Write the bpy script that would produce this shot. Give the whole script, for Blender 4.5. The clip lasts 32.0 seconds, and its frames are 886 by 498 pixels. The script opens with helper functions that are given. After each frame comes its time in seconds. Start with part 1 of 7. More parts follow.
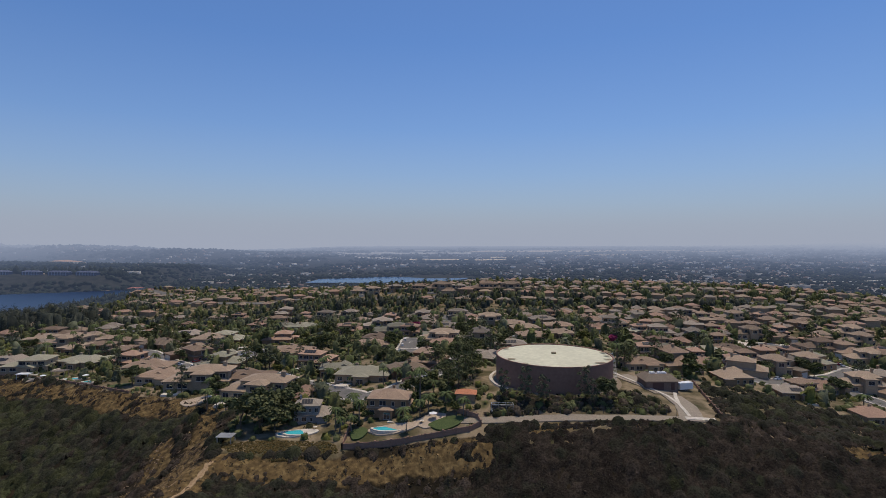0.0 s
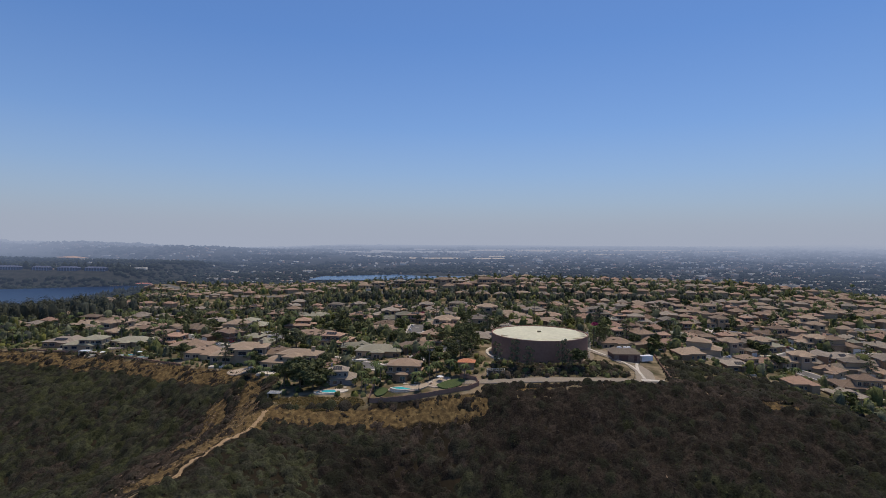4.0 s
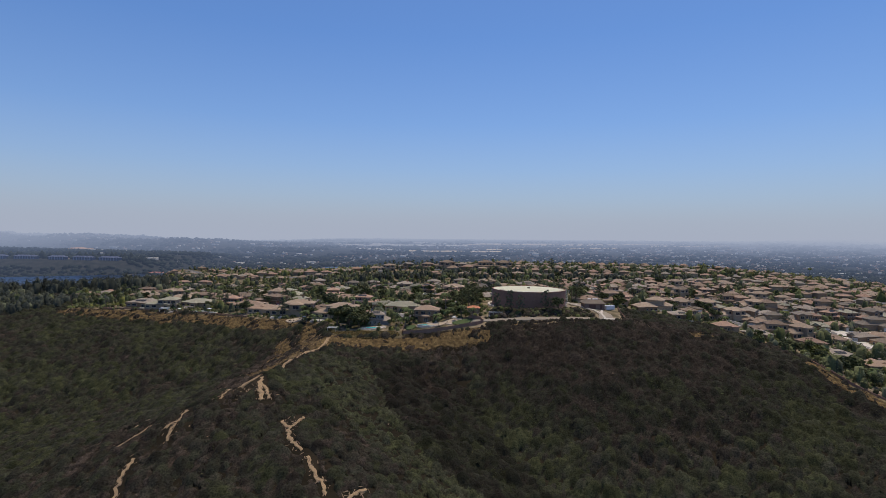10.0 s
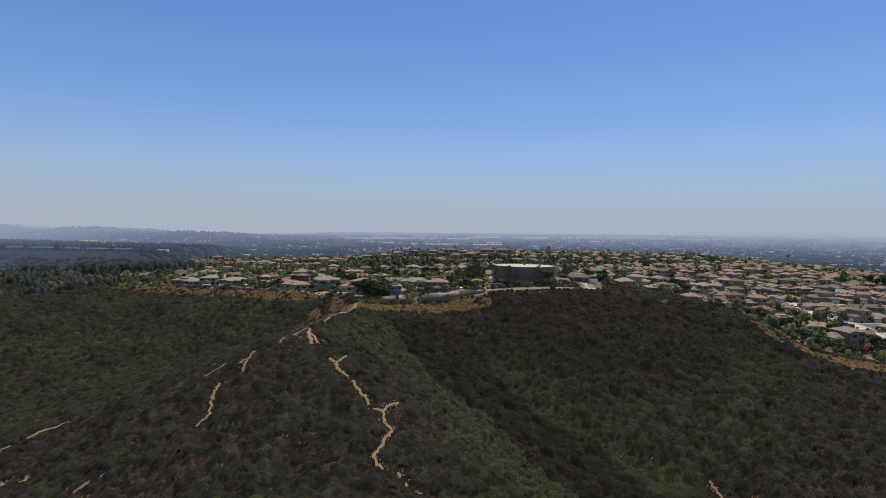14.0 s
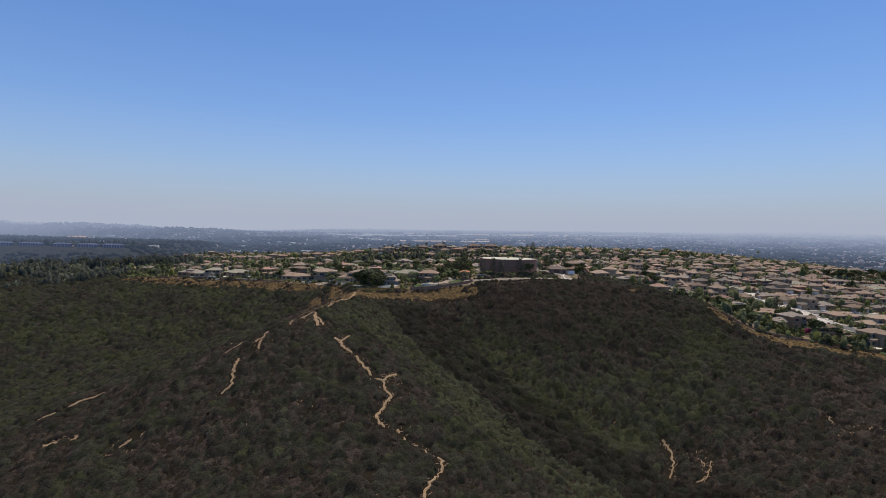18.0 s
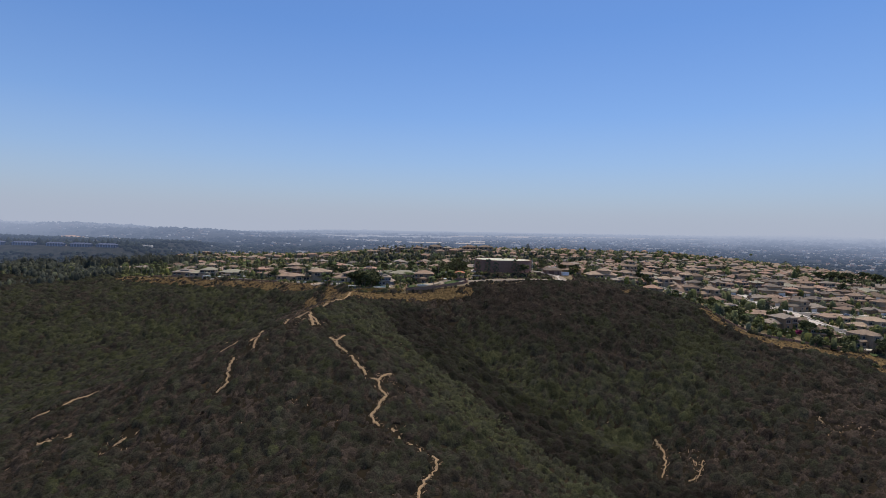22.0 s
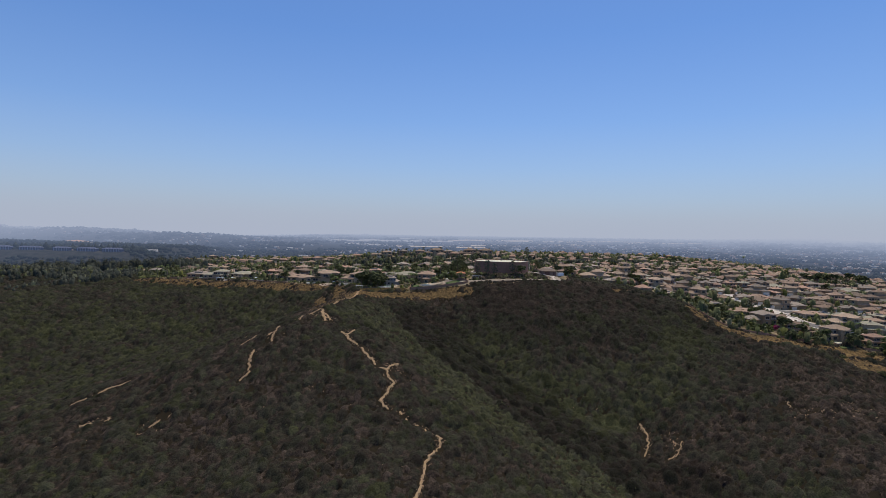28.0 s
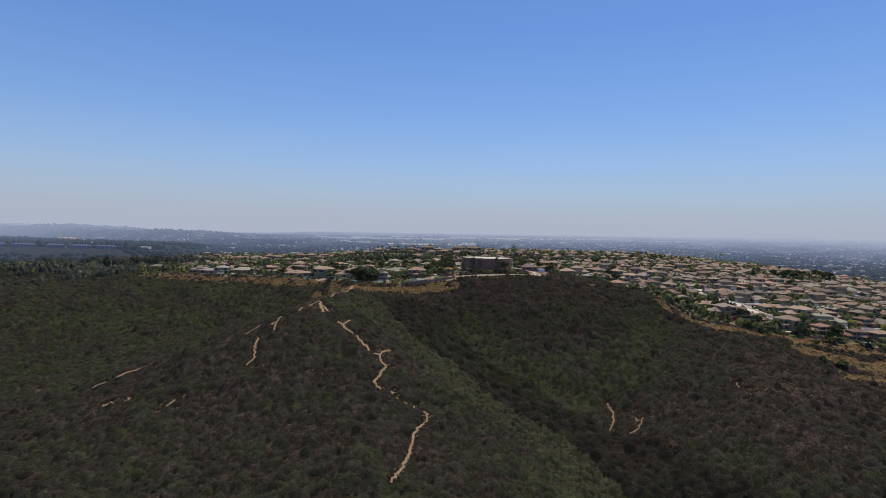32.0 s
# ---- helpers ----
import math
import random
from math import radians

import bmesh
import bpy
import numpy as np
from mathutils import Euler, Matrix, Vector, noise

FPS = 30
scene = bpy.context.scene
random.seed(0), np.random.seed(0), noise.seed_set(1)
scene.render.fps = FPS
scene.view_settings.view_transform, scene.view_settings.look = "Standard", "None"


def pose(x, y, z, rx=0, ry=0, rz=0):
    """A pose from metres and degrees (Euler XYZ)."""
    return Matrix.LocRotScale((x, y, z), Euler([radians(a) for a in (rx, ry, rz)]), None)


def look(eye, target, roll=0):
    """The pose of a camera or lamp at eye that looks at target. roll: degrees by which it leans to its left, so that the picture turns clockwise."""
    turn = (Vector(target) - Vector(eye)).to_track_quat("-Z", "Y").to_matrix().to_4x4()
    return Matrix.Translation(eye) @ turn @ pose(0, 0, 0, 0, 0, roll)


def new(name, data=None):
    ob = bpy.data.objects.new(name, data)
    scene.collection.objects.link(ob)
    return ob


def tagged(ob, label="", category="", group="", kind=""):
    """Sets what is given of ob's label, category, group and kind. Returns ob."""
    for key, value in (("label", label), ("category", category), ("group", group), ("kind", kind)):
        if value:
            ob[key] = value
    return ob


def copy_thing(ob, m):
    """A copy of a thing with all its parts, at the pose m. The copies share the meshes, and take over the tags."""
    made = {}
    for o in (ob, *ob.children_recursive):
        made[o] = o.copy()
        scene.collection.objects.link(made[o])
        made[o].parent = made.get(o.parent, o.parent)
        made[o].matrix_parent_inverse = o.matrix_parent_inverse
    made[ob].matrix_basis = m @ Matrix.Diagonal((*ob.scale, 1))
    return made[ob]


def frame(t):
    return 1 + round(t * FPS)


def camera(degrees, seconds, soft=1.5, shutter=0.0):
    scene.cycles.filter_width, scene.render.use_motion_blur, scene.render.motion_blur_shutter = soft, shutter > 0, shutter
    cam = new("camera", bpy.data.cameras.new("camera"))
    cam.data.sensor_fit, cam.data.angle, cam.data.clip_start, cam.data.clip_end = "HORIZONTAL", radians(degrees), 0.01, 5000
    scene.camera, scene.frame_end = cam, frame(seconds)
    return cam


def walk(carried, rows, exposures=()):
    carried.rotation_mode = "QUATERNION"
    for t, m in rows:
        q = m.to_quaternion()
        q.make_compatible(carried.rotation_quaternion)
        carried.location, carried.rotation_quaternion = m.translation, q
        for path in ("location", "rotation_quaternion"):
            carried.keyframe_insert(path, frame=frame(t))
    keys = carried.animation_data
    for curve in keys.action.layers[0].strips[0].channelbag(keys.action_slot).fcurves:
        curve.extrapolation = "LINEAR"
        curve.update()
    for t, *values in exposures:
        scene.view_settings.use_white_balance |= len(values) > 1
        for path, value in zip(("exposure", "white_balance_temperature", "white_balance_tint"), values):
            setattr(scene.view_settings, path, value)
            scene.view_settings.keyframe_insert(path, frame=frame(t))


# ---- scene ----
cam = camera(78.2, 32.0, soft=0.75)
PATH = [
    (0, (-39.358, -230.202, 57.59), (-39.423, -228.204, 57.564), 0.3),
    (0.5, (-39.15, -235.866, 57.557), (-39.211, -233.867, 57.529), 0.3),
    (1, (-39.129, -241.388, 57.366), (-39.19, -239.389, 57.34), 0.4),
    (1.5, (-39.204, -247.009, 57.294), (-39.262, -245.011, 57.259), 0.3),
    (2, (-39.442, -253.089, 57.105), (-39.496, -251.09, 57.078), 0.3),
    (2.5, (-39.703, -259.069, 56.942), (-39.752, -257.07, 56.913), 0.4),
    (3, (-40.388, -265.253, 56.765), (-40.436, -263.253, 56.737), 0.4),
    (3.5, (-40.828, -271.764, 56.67), (-40.888, -269.765, 56.642), 0.7),
    (5.5, (-41.403, -298.028, 55.752), (-41.462, -296.029, 55.714), 0.6),
    (6, (-41.731, -305.07, 54.554), (-41.787, -303.071, 54.516), 0.5),
    (6.5, (-42.179, -311.911, 53.726), (-42.233, -309.912, 53.684), 0.6),
    (7, (-43.206, -318.826, 52.458), (-43.257, -316.827, 52.416), 0.6),
    (7.5, (-44.252, -325.815, 51.108), (-44.305, -323.816, 51.064), 0.7),
    (8, (-45.003, -333.007, 49.577), (-45.057, -331.008, 49.532), 0.7),
    (8.5, (-45.6, -340.045, 48.344), (-45.651, -338.046, 48.296), 0.7),
    (9, (-46.991, -347.379, 47.248), (-47.039, -345.38, 47.197), 0.7),
    (9.5, (-47.642, -355.116, 45.565), (-47.689, -353.117, 45.52), 0.8),
    (10, (-48.412, -362.602, 44.308), (-48.461, -360.603, 44.262), 0.9),
    (10.5, (-48.739, -369.783, 43.48), (-48.789, -367.785, 43.43), 0.9),
    (11, (-48.992, -377.366, 42.292), (-49.048, -375.368, 42.241), 1.0),
    (11.5, (-49.706, -384.881, 41.257), (-49.76, -382.882, 41.202), 0.9),
    (12, (-50.432, -392.591, 40.153), (-50.485, -390.593, 40.096), 1.0),
    (12.5, (-51.427, -400.163, 38.918), (-51.477, -398.164, 38.859), 1.0),
    (13, (-51.718, -408.125, 37.45), (-51.768, -406.126, 37.396), 1.0),
    (13.5, (-51.841, -415.489, 36.927), (-51.89, -413.49, 36.868), 0.9),
    (14, (-52.418, -423.312, 36.08), (-52.469, -421.313, 36.014), 0.9),
    (14.5, (-53.198, -431.134, 35.256), (-53.25, -429.136, 35.19), 1.0),
    (16.5, (-53.363, -455.907, 34.206), (-53.374, -453.908, 34.138), 1.1),
    (17, (-53.703, -458.642, 34.747), (-53.711, -456.643, 34.675), 1.2),
    (17.5, (-53.495, -460.271, 34.918), (-53.505, -458.272, 34.845), 1.1),
    (18, (-53.596, -461.262, 34.615), (-53.603, -459.264, 34.54), 1.1),
    (18.5, (-53.867, -461.613, 34.44), (-53.871, -459.615, 34.367), 1.2),
    (19, (-53.538, -462.153, 34.048), (-53.547, -460.154, 33.978), 1.3),
    (19.5, (-53.543, -462.54, 33.89), (-53.547, -460.541, 33.822), 1.3),
    (20, (-53.784, -462.638, 33.867), (-53.784, -460.639, 33.798), 1.4),
    (20.5, (-54.13, -463.186, 33.642), (-54.125, -461.188, 33.574), 1.3),
    (21, (-53.765, -463.253, 33.774), (-53.76, -461.254, 33.705), 1.4),
    (21.5, (-53.476, -463.671, 33.425), (-53.47, -461.672, 33.358), 1.4),
    (22, (-53.725, -462.935, 33.985), (-53.714, -460.936, 33.916), 1.4),
    (22.5, (-53.705, -462.987, 34.069), (-53.691, -460.988, 34.001), 1.4),
    (23, (-53.706, -462.968, 33.791), (-53.69, -460.969, 33.725), 1.4),
    (23.5, (-53.483, -462.861, 33.682), (-53.465, -460.863, 33.617), 1.4),
    (24, (-53.817, -462.728, 33.788), (-53.795, -460.729, 33.725), 1.4),
    (24.5, (-53.682, -463.784, 33.278), (-53.66, -461.785, 33.219), 1.4),
    (25, (-53.834, -465.805, 33.033), (-53.811, -463.805, 32.976), 1.4),
    (25.5, (-54.023, -468.771, 32.89), (-53.999, -466.772, 32.835), 1.4),
    (27.5, (-55.223, -485.363, 32.672), (-55.212, -483.364, 32.622), 1.4),
    (28, (-54.769, -490.261, 32.949), (-54.761, -488.262, 32.896), 1.3),
    (28.5, (-54.568, -495.186, 33.104), (-54.559, -493.187, 33.05), 1.3),
    (29, (-54.462, -500.282, 33.23), (-54.451, -498.283, 33.174), 1.3),
    (29.5, (-54.082, -506.295, 32.714), (-54.072, -504.296, 32.661), 1.2),
    (30, (-53.665, -511.827, 32.5), (-53.649, -509.827, 32.448), 1.3),
    (30.5, (-53.282, -516.201, 32.731), (-53.255, -514.201, 32.678), 1.3),
    (31, (-52.888, -520.298, 32.611), (-52.853, -518.299, 32.562), 1.3),
    (31.5, (-52.584, -522.371, 32.986), (-52.55, -520.372, 32.933), 1.3),
    (32, (-52.33, -523.287, 33.692), (-52.291, -521.288, 33.631), 1.4),
]
walk(cam, [(t, look(eye, target, roll)) for t, eye, target, roll in PATH],
     exposures=[(0, 0.0), (6, 0.1), (13, 0.18), (20, 0.25), (32, 0.25)])

# ---------------------------------------------------------------- sky and sun
SUN_TURN, SUN_HEIGHT = -30, 74
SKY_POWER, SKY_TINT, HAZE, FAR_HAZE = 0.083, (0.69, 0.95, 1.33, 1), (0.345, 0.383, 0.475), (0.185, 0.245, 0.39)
world = bpy.data.worlds.new("world")
scene.world = world
world.use_nodes = True
wn, wl = world.node_tree.nodes, world.node_tree.links
sky = wn.new("ShaderNodeTexSky")
sky.sky_type = "NISHITA"
sky.sun_disc = False
sky.sun_elevation = radians(SUN_HEIGHT)
sky.sun_rotation = radians(-SUN_TURN)
sky.altitude = 100
sky.air_density, sky.dust_density, sky.ozone_density = 1.0, 0.6, 1.5
# the clear blue overhead fades into pale coastal haze near the horizon
where, split, low = wn.new("ShaderNodeTexCoord"), wn.new("ShaderNodeSeparateXYZ"), wn.new("ShaderNodeValToRGB")
tint, haze = wn.new("ShaderNodeMix"), wn.new("ShaderNodeMix")
wl.new(where.outputs["Generated"], split.inputs[0])
wl.new(split.outputs["Z"], low.inputs["Fac"])
stops = low.color_ramp.elements
stops[0].position, stops[0].color = 0.0, (1, 1, 1, 1)
stops[1].position, stops[1].color = 0.34, (0, 0, 0, 1)
for at, share in ((0.03, 0.9), (0.07, 0.62), (0.12, 0.36), (0.2, 0.13)):
    stops.new(at).color = (share, share, share, 1)
tint.data_type = haze.data_type = "RGBA"
tint.blend_type = "MULTIPLY"
tint.inputs["Factor"].default_value = 1.0
tint.inputs["B"].default_value = SKY_TINT
wl.new(sky.outputs[0], tint.inputs["A"])
wl.new(low.outputs[0], haze.inputs["Factor"])
wl.new(tint.outputs["Result"], haze.inputs["A"])
haze.inputs["B"].default_value = tuple(c / SKY_POWER for c in HAZE) + (1,)
wl.new(haze.outputs["Result"], wn["Background"].inputs[0])
wn["Background"].inputs[1].default_value = SKY_POWER

sun_data = bpy.data.lights.new("sun", "SUN")
sun_data.energy, sun_data.angle, sun_data.color = 2.8, radians(0.6), (1.0, 0.85, 0.655)
sun = new("sun", sun_data)
sun.matrix_world = look((0, 0, 0), (math.sin(radians(SUN_TURN)) * math.cos(radians(SUN_HEIGHT)),
                                    -math.cos(radians(SUN_TURN)) * math.cos(radians(SUN_HEIGHT)), -math.sin(radians(SUN_HEIGHT))))


# ---------------------------------------------------------------- materials
def material(name, dark, light, size=1.0, rough=0.9, bump=0.3, spread=0.0, stain=None, fine=None, island=0.0, metal=0.0, spec=0.3):
    """A two-scale surface: fine grain between two colours, broad stains, and a random tone for each object or piece."""
    m = bpy.data.materials.new(name)
    m.use_nodes = True
    n, l = m.node_tree.nodes, m.node_tree.links
    b = n["Principled BSDF"]
    b.inputs["Roughness"].default_value, b.inputs["Metallic"].default_value = rough, metal
    b.inputs["Specular IOR Level"].default_value = spec
    where = n.new("ShaderNodeNewGeometry")
    n1, n2 = n.new("ShaderNodeTexNoise"), n.new("ShaderNodeTexNoise")
    for node, s, d in ((n1, (fine or 3.0) / size, 5), (n2, 0.35 / size, 3)):
        node.inputs["Scale"].default_value, node.inputs["Detail"].default_value = s, d
        l.new(where.outputs["Position"], node.inputs["Vector"])
    ramp = n.new("ShaderNodeValToRGB")
    ramp.color_ramp.elements[0].position, ramp.color_ramp.elements[1].position = 0.32, 0.68
    ramp.color_ramp.elements[0].color, ramp.color_ramp.elements[1].color = (*dark, 1), (*light, 1)
    l.new(n1.outputs["Fac"], ramp.inputs["Fac"])
    mix = n.new("ShaderNodeMix")
    mix.data_type = "RGBA"
    broad = n.new("ShaderNodeMapRange")
    broad.inputs["From Min"].default_value, broad.inputs["From Max"].default_value = 0.45, 0.7
    broad.inputs["To Max"].default_value = 0.6
    l.new(n2.outputs["Fac"], broad.inputs["Value"])
    l.new(broad.outputs[0], mix.inputs["Factor"])
    l.new(ramp.outputs["Color"], mix.inputs["A"])
    mix.inputs["B"].default_value = (*(stain or [(p + q) * 0.4 for p, q in zip(dark, light)]), 1)
    out = mix.outputs["Result"]
    if spread or island:
        hsv, rng = n.new("ShaderNodeHueSaturation"), n.new("ShaderNodeMapRange")
        if island:
            l.new(where.outputs["Random Per Island"], rng.inputs["Value"])
        else:
            info = n.new("ShaderNodeObjectInfo")
            l.new(info.outputs["Random"], rng.inputs["Value"])
        rng.inputs["To Min"].default_value, rng.inputs["To Max"].default_value = 1 - (spread or island), 1 + (spread or island)
        l.new(rng.outputs[0], hsv.inputs["Value"])
        l.new(out, hsv.inputs["Color"])
        out = hsv.outputs["Color"]
    l.new(out, b.inputs["Base Color"])
    if bump:
        bp = n.new("ShaderNodeBump")
        bp.inputs["Strength"].default_value, bp.inputs["Distance"].default_value = bump, 0.1 * size
        l.new(n1.outputs["Fac"], bp.inputs["Height"])
        l.new(bp.outputs[0], b.inputs["Normal"])
    return m


def glass(name, tint):
    m = bpy.data.materials.new(name)
    m.use_nodes = True
    b = m.node_tree.nodes["Principled BSDF"]
    b.inputs["Base Color"].default_value, b.inputs["Roughness"].default_value = (*tint, 1), 0.08
    b.inputs["Specular IOR Level"].default_value = 0.8
    return m


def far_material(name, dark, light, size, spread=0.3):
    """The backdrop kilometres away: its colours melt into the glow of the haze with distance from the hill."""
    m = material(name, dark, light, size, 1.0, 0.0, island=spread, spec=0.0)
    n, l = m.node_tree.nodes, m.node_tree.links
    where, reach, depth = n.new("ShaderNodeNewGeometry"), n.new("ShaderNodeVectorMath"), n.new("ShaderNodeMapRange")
    # haze light emitted by the surface itself, mixed over its colour by distance
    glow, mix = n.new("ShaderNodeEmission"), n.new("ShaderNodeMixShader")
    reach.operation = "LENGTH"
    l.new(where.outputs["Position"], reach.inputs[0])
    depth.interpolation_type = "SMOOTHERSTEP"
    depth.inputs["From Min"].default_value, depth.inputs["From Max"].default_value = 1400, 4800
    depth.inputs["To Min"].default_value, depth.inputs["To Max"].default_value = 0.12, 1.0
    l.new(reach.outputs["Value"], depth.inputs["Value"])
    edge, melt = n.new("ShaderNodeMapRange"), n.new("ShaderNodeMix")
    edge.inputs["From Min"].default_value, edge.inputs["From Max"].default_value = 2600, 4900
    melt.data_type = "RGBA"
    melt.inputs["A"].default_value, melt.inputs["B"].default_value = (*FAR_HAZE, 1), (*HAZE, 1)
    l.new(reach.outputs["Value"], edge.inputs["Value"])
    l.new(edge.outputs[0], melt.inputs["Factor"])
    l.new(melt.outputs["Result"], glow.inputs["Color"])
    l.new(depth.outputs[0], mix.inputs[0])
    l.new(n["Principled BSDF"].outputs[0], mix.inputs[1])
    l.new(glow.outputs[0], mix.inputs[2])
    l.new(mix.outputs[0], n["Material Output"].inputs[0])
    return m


M = {
    "green_brush": material("green_brush", (0.026, 0.028, 0.013), (0.06, 0.06, 0.028), 2.0, 0.95, 0, island=0.3, spec=0.1),
    "lush_brush": material("lush_brush", (0.032, 0.037, 0.014), (0.072, 0.078, 0.032), 2.0, 0.95, 0, island=0.3, spec=0.1),
    "brown_brush": material("brown_brush", (0.034, 0.026, 0.02), (0.066, 0.05, 0.039), 2.0, 0.95, 0, island=0.3, spec=0.1),
    "grey_brush": material("grey_brush", (0.064, 0.05, 0.036), (0.122, 0.098, 0.072), 2.0, 0.95, 0, island=0.3, spec=0.1),
    "olive_cover": material("olive_cover", (0.068, 0.05, 0.018), (0.125, 0.092, 0.034), 1.0, 0.95, 0, island=0.25, spec=0.1),
    "scrape": material("scrape", (0.17, 0.115, 0.072), (0.30, 0.215, 0.135), 1.0, 0.95, 0.3),
    "straw": material("straw", (0.17, 0.118, 0.057), (0.305, 0.218, 0.108), 1.0, 0.95, 0, island=0.35, spec=0.1),
    "dirt": material("dirt", (0.27, 0.18, 0.095), (0.44, 0.31, 0.172), 1.5, 0.95, 0.5),
    "asphalt": material("asphalt", (0.125, 0.117, 0.103), (0.185, 0.174, 0.155), 1.5, 0.9, 0.2, stain=(0.07, 0.07, 0.07)),
    "concrete": material("concrete", (0.5, 0.45, 0.37), (0.68, 0.62, 0.52), 2.0, 0.9, 0.2, stain=(0.36, 0.33, 0.28)),
    "gravel": material("gravel", (0.19, 0.147, 0.10), (0.29, 0.23, 0.16), 1.5, 0.95, 0.4),
    "pale_road": material("pale_road", (0.24, 0.20, 0.15), (0.335, 0.285, 0.215), 1.5, 0.95, 0.3),
    "tank_wall": material("tank_wall", (0.27, 0.15, 0.105), (0.33, 0.185, 0.13), 4.0, 0.85, 0.1, stain=(0.225, 0.125, 0.088)),
    "tank_roof": material("tank_roof", (0.52, 0.505, 0.36), (0.635, 0.615, 0.45), 5.0, 0.85, 0.1, stain=(0.50, 0.48, 0.35)),
    "rust": material("rust", (0.20, 0.16, 0.10), (0.33, 0.28, 0.18), 1.0, 0.9, 0.3),
    "metal": material("metal", (0.32, 0.32, 0.31), (0.45, 0.45, 0.43), 1.0, 0.5, 0.1, metal=0.4),
    "dark_metal": material("dark_metal", (0.05, 0.05, 0.05), (0.09, 0.085, 0.08), 1.0, 0.6, 0.1),
    "white_paint": material("white_paint", (0.70, 0.70, 0.69), (0.80, 0.80, 0.79), 1.0, 0.5, 0.05),
    "window": glass("window", (0.03, 0.035, 0.045)),
    "pool_water": material("pool_water", (0.04, 0.42, 0.48), (0.10, 0.58, 0.62), 0.8, 0.08, 0.1, stain=(0.05, 0.45, 0.52), spec=0.5),
    "lawn": material("lawn", (0.045, 0.070, 0.022), (0.085, 0.112, 0.038), 1.0, 0.95, 0.4),
    "bark": material("bark", (0.10, 0.075, 0.05), (0.20, 0.155, 0.11), 0.5, 0.95, 0.5),
    "palm_bark": material("palm_bark", (0.14, 0.11, 0.085), (0.26, 0.215, 0.165), 0.4, 0.95, 0.5),
    "leaf_dark": material("leaf_dark", (0.067, 0.073, 0.032), (0.142, 0.153, 0.067), 1.0, 0.9, 0, island=0.45, spec=0.15),
    "leaf_mid": material("leaf_mid", (0.066, 0.076, 0.026), (0.138, 0.152, 0.056), 1.0, 0.9, 0, island=0.4, spec=0.15),
    "leaf_yellow": material("leaf_yellow", (0.080, 0.086, 0.022), (0.166, 0.166, 0.046), 1.0, 0.9, 0, island=0.35, spec=0.15),
    "leaf_pine": material("leaf_pine", (0.074, 0.081, 0.048), (0.159, 0.168, 0.103), 1.0, 0.95, 0, island=0.4, spec=0.1),
    "leaf_magenta": material("leaf_magenta", (0.22, 0.03, 0.08), (0.42, 0.06, 0.16), 1.0, 0.9, 0, island=0.35, spec=0.15),
    "wood_dark": material("wood_dark", (0.042, 0.047, 0.036), (0.086, 0.094, 0.070), 1.0, 0.9, 0, island=0.35, spec=0.1),
    "frond": material("frond", (0.062, 0.084, 0.026), (0.145, 0.175, 0.062), 0.8, 0.8, 0, island=0.4, spec=0.25),
}


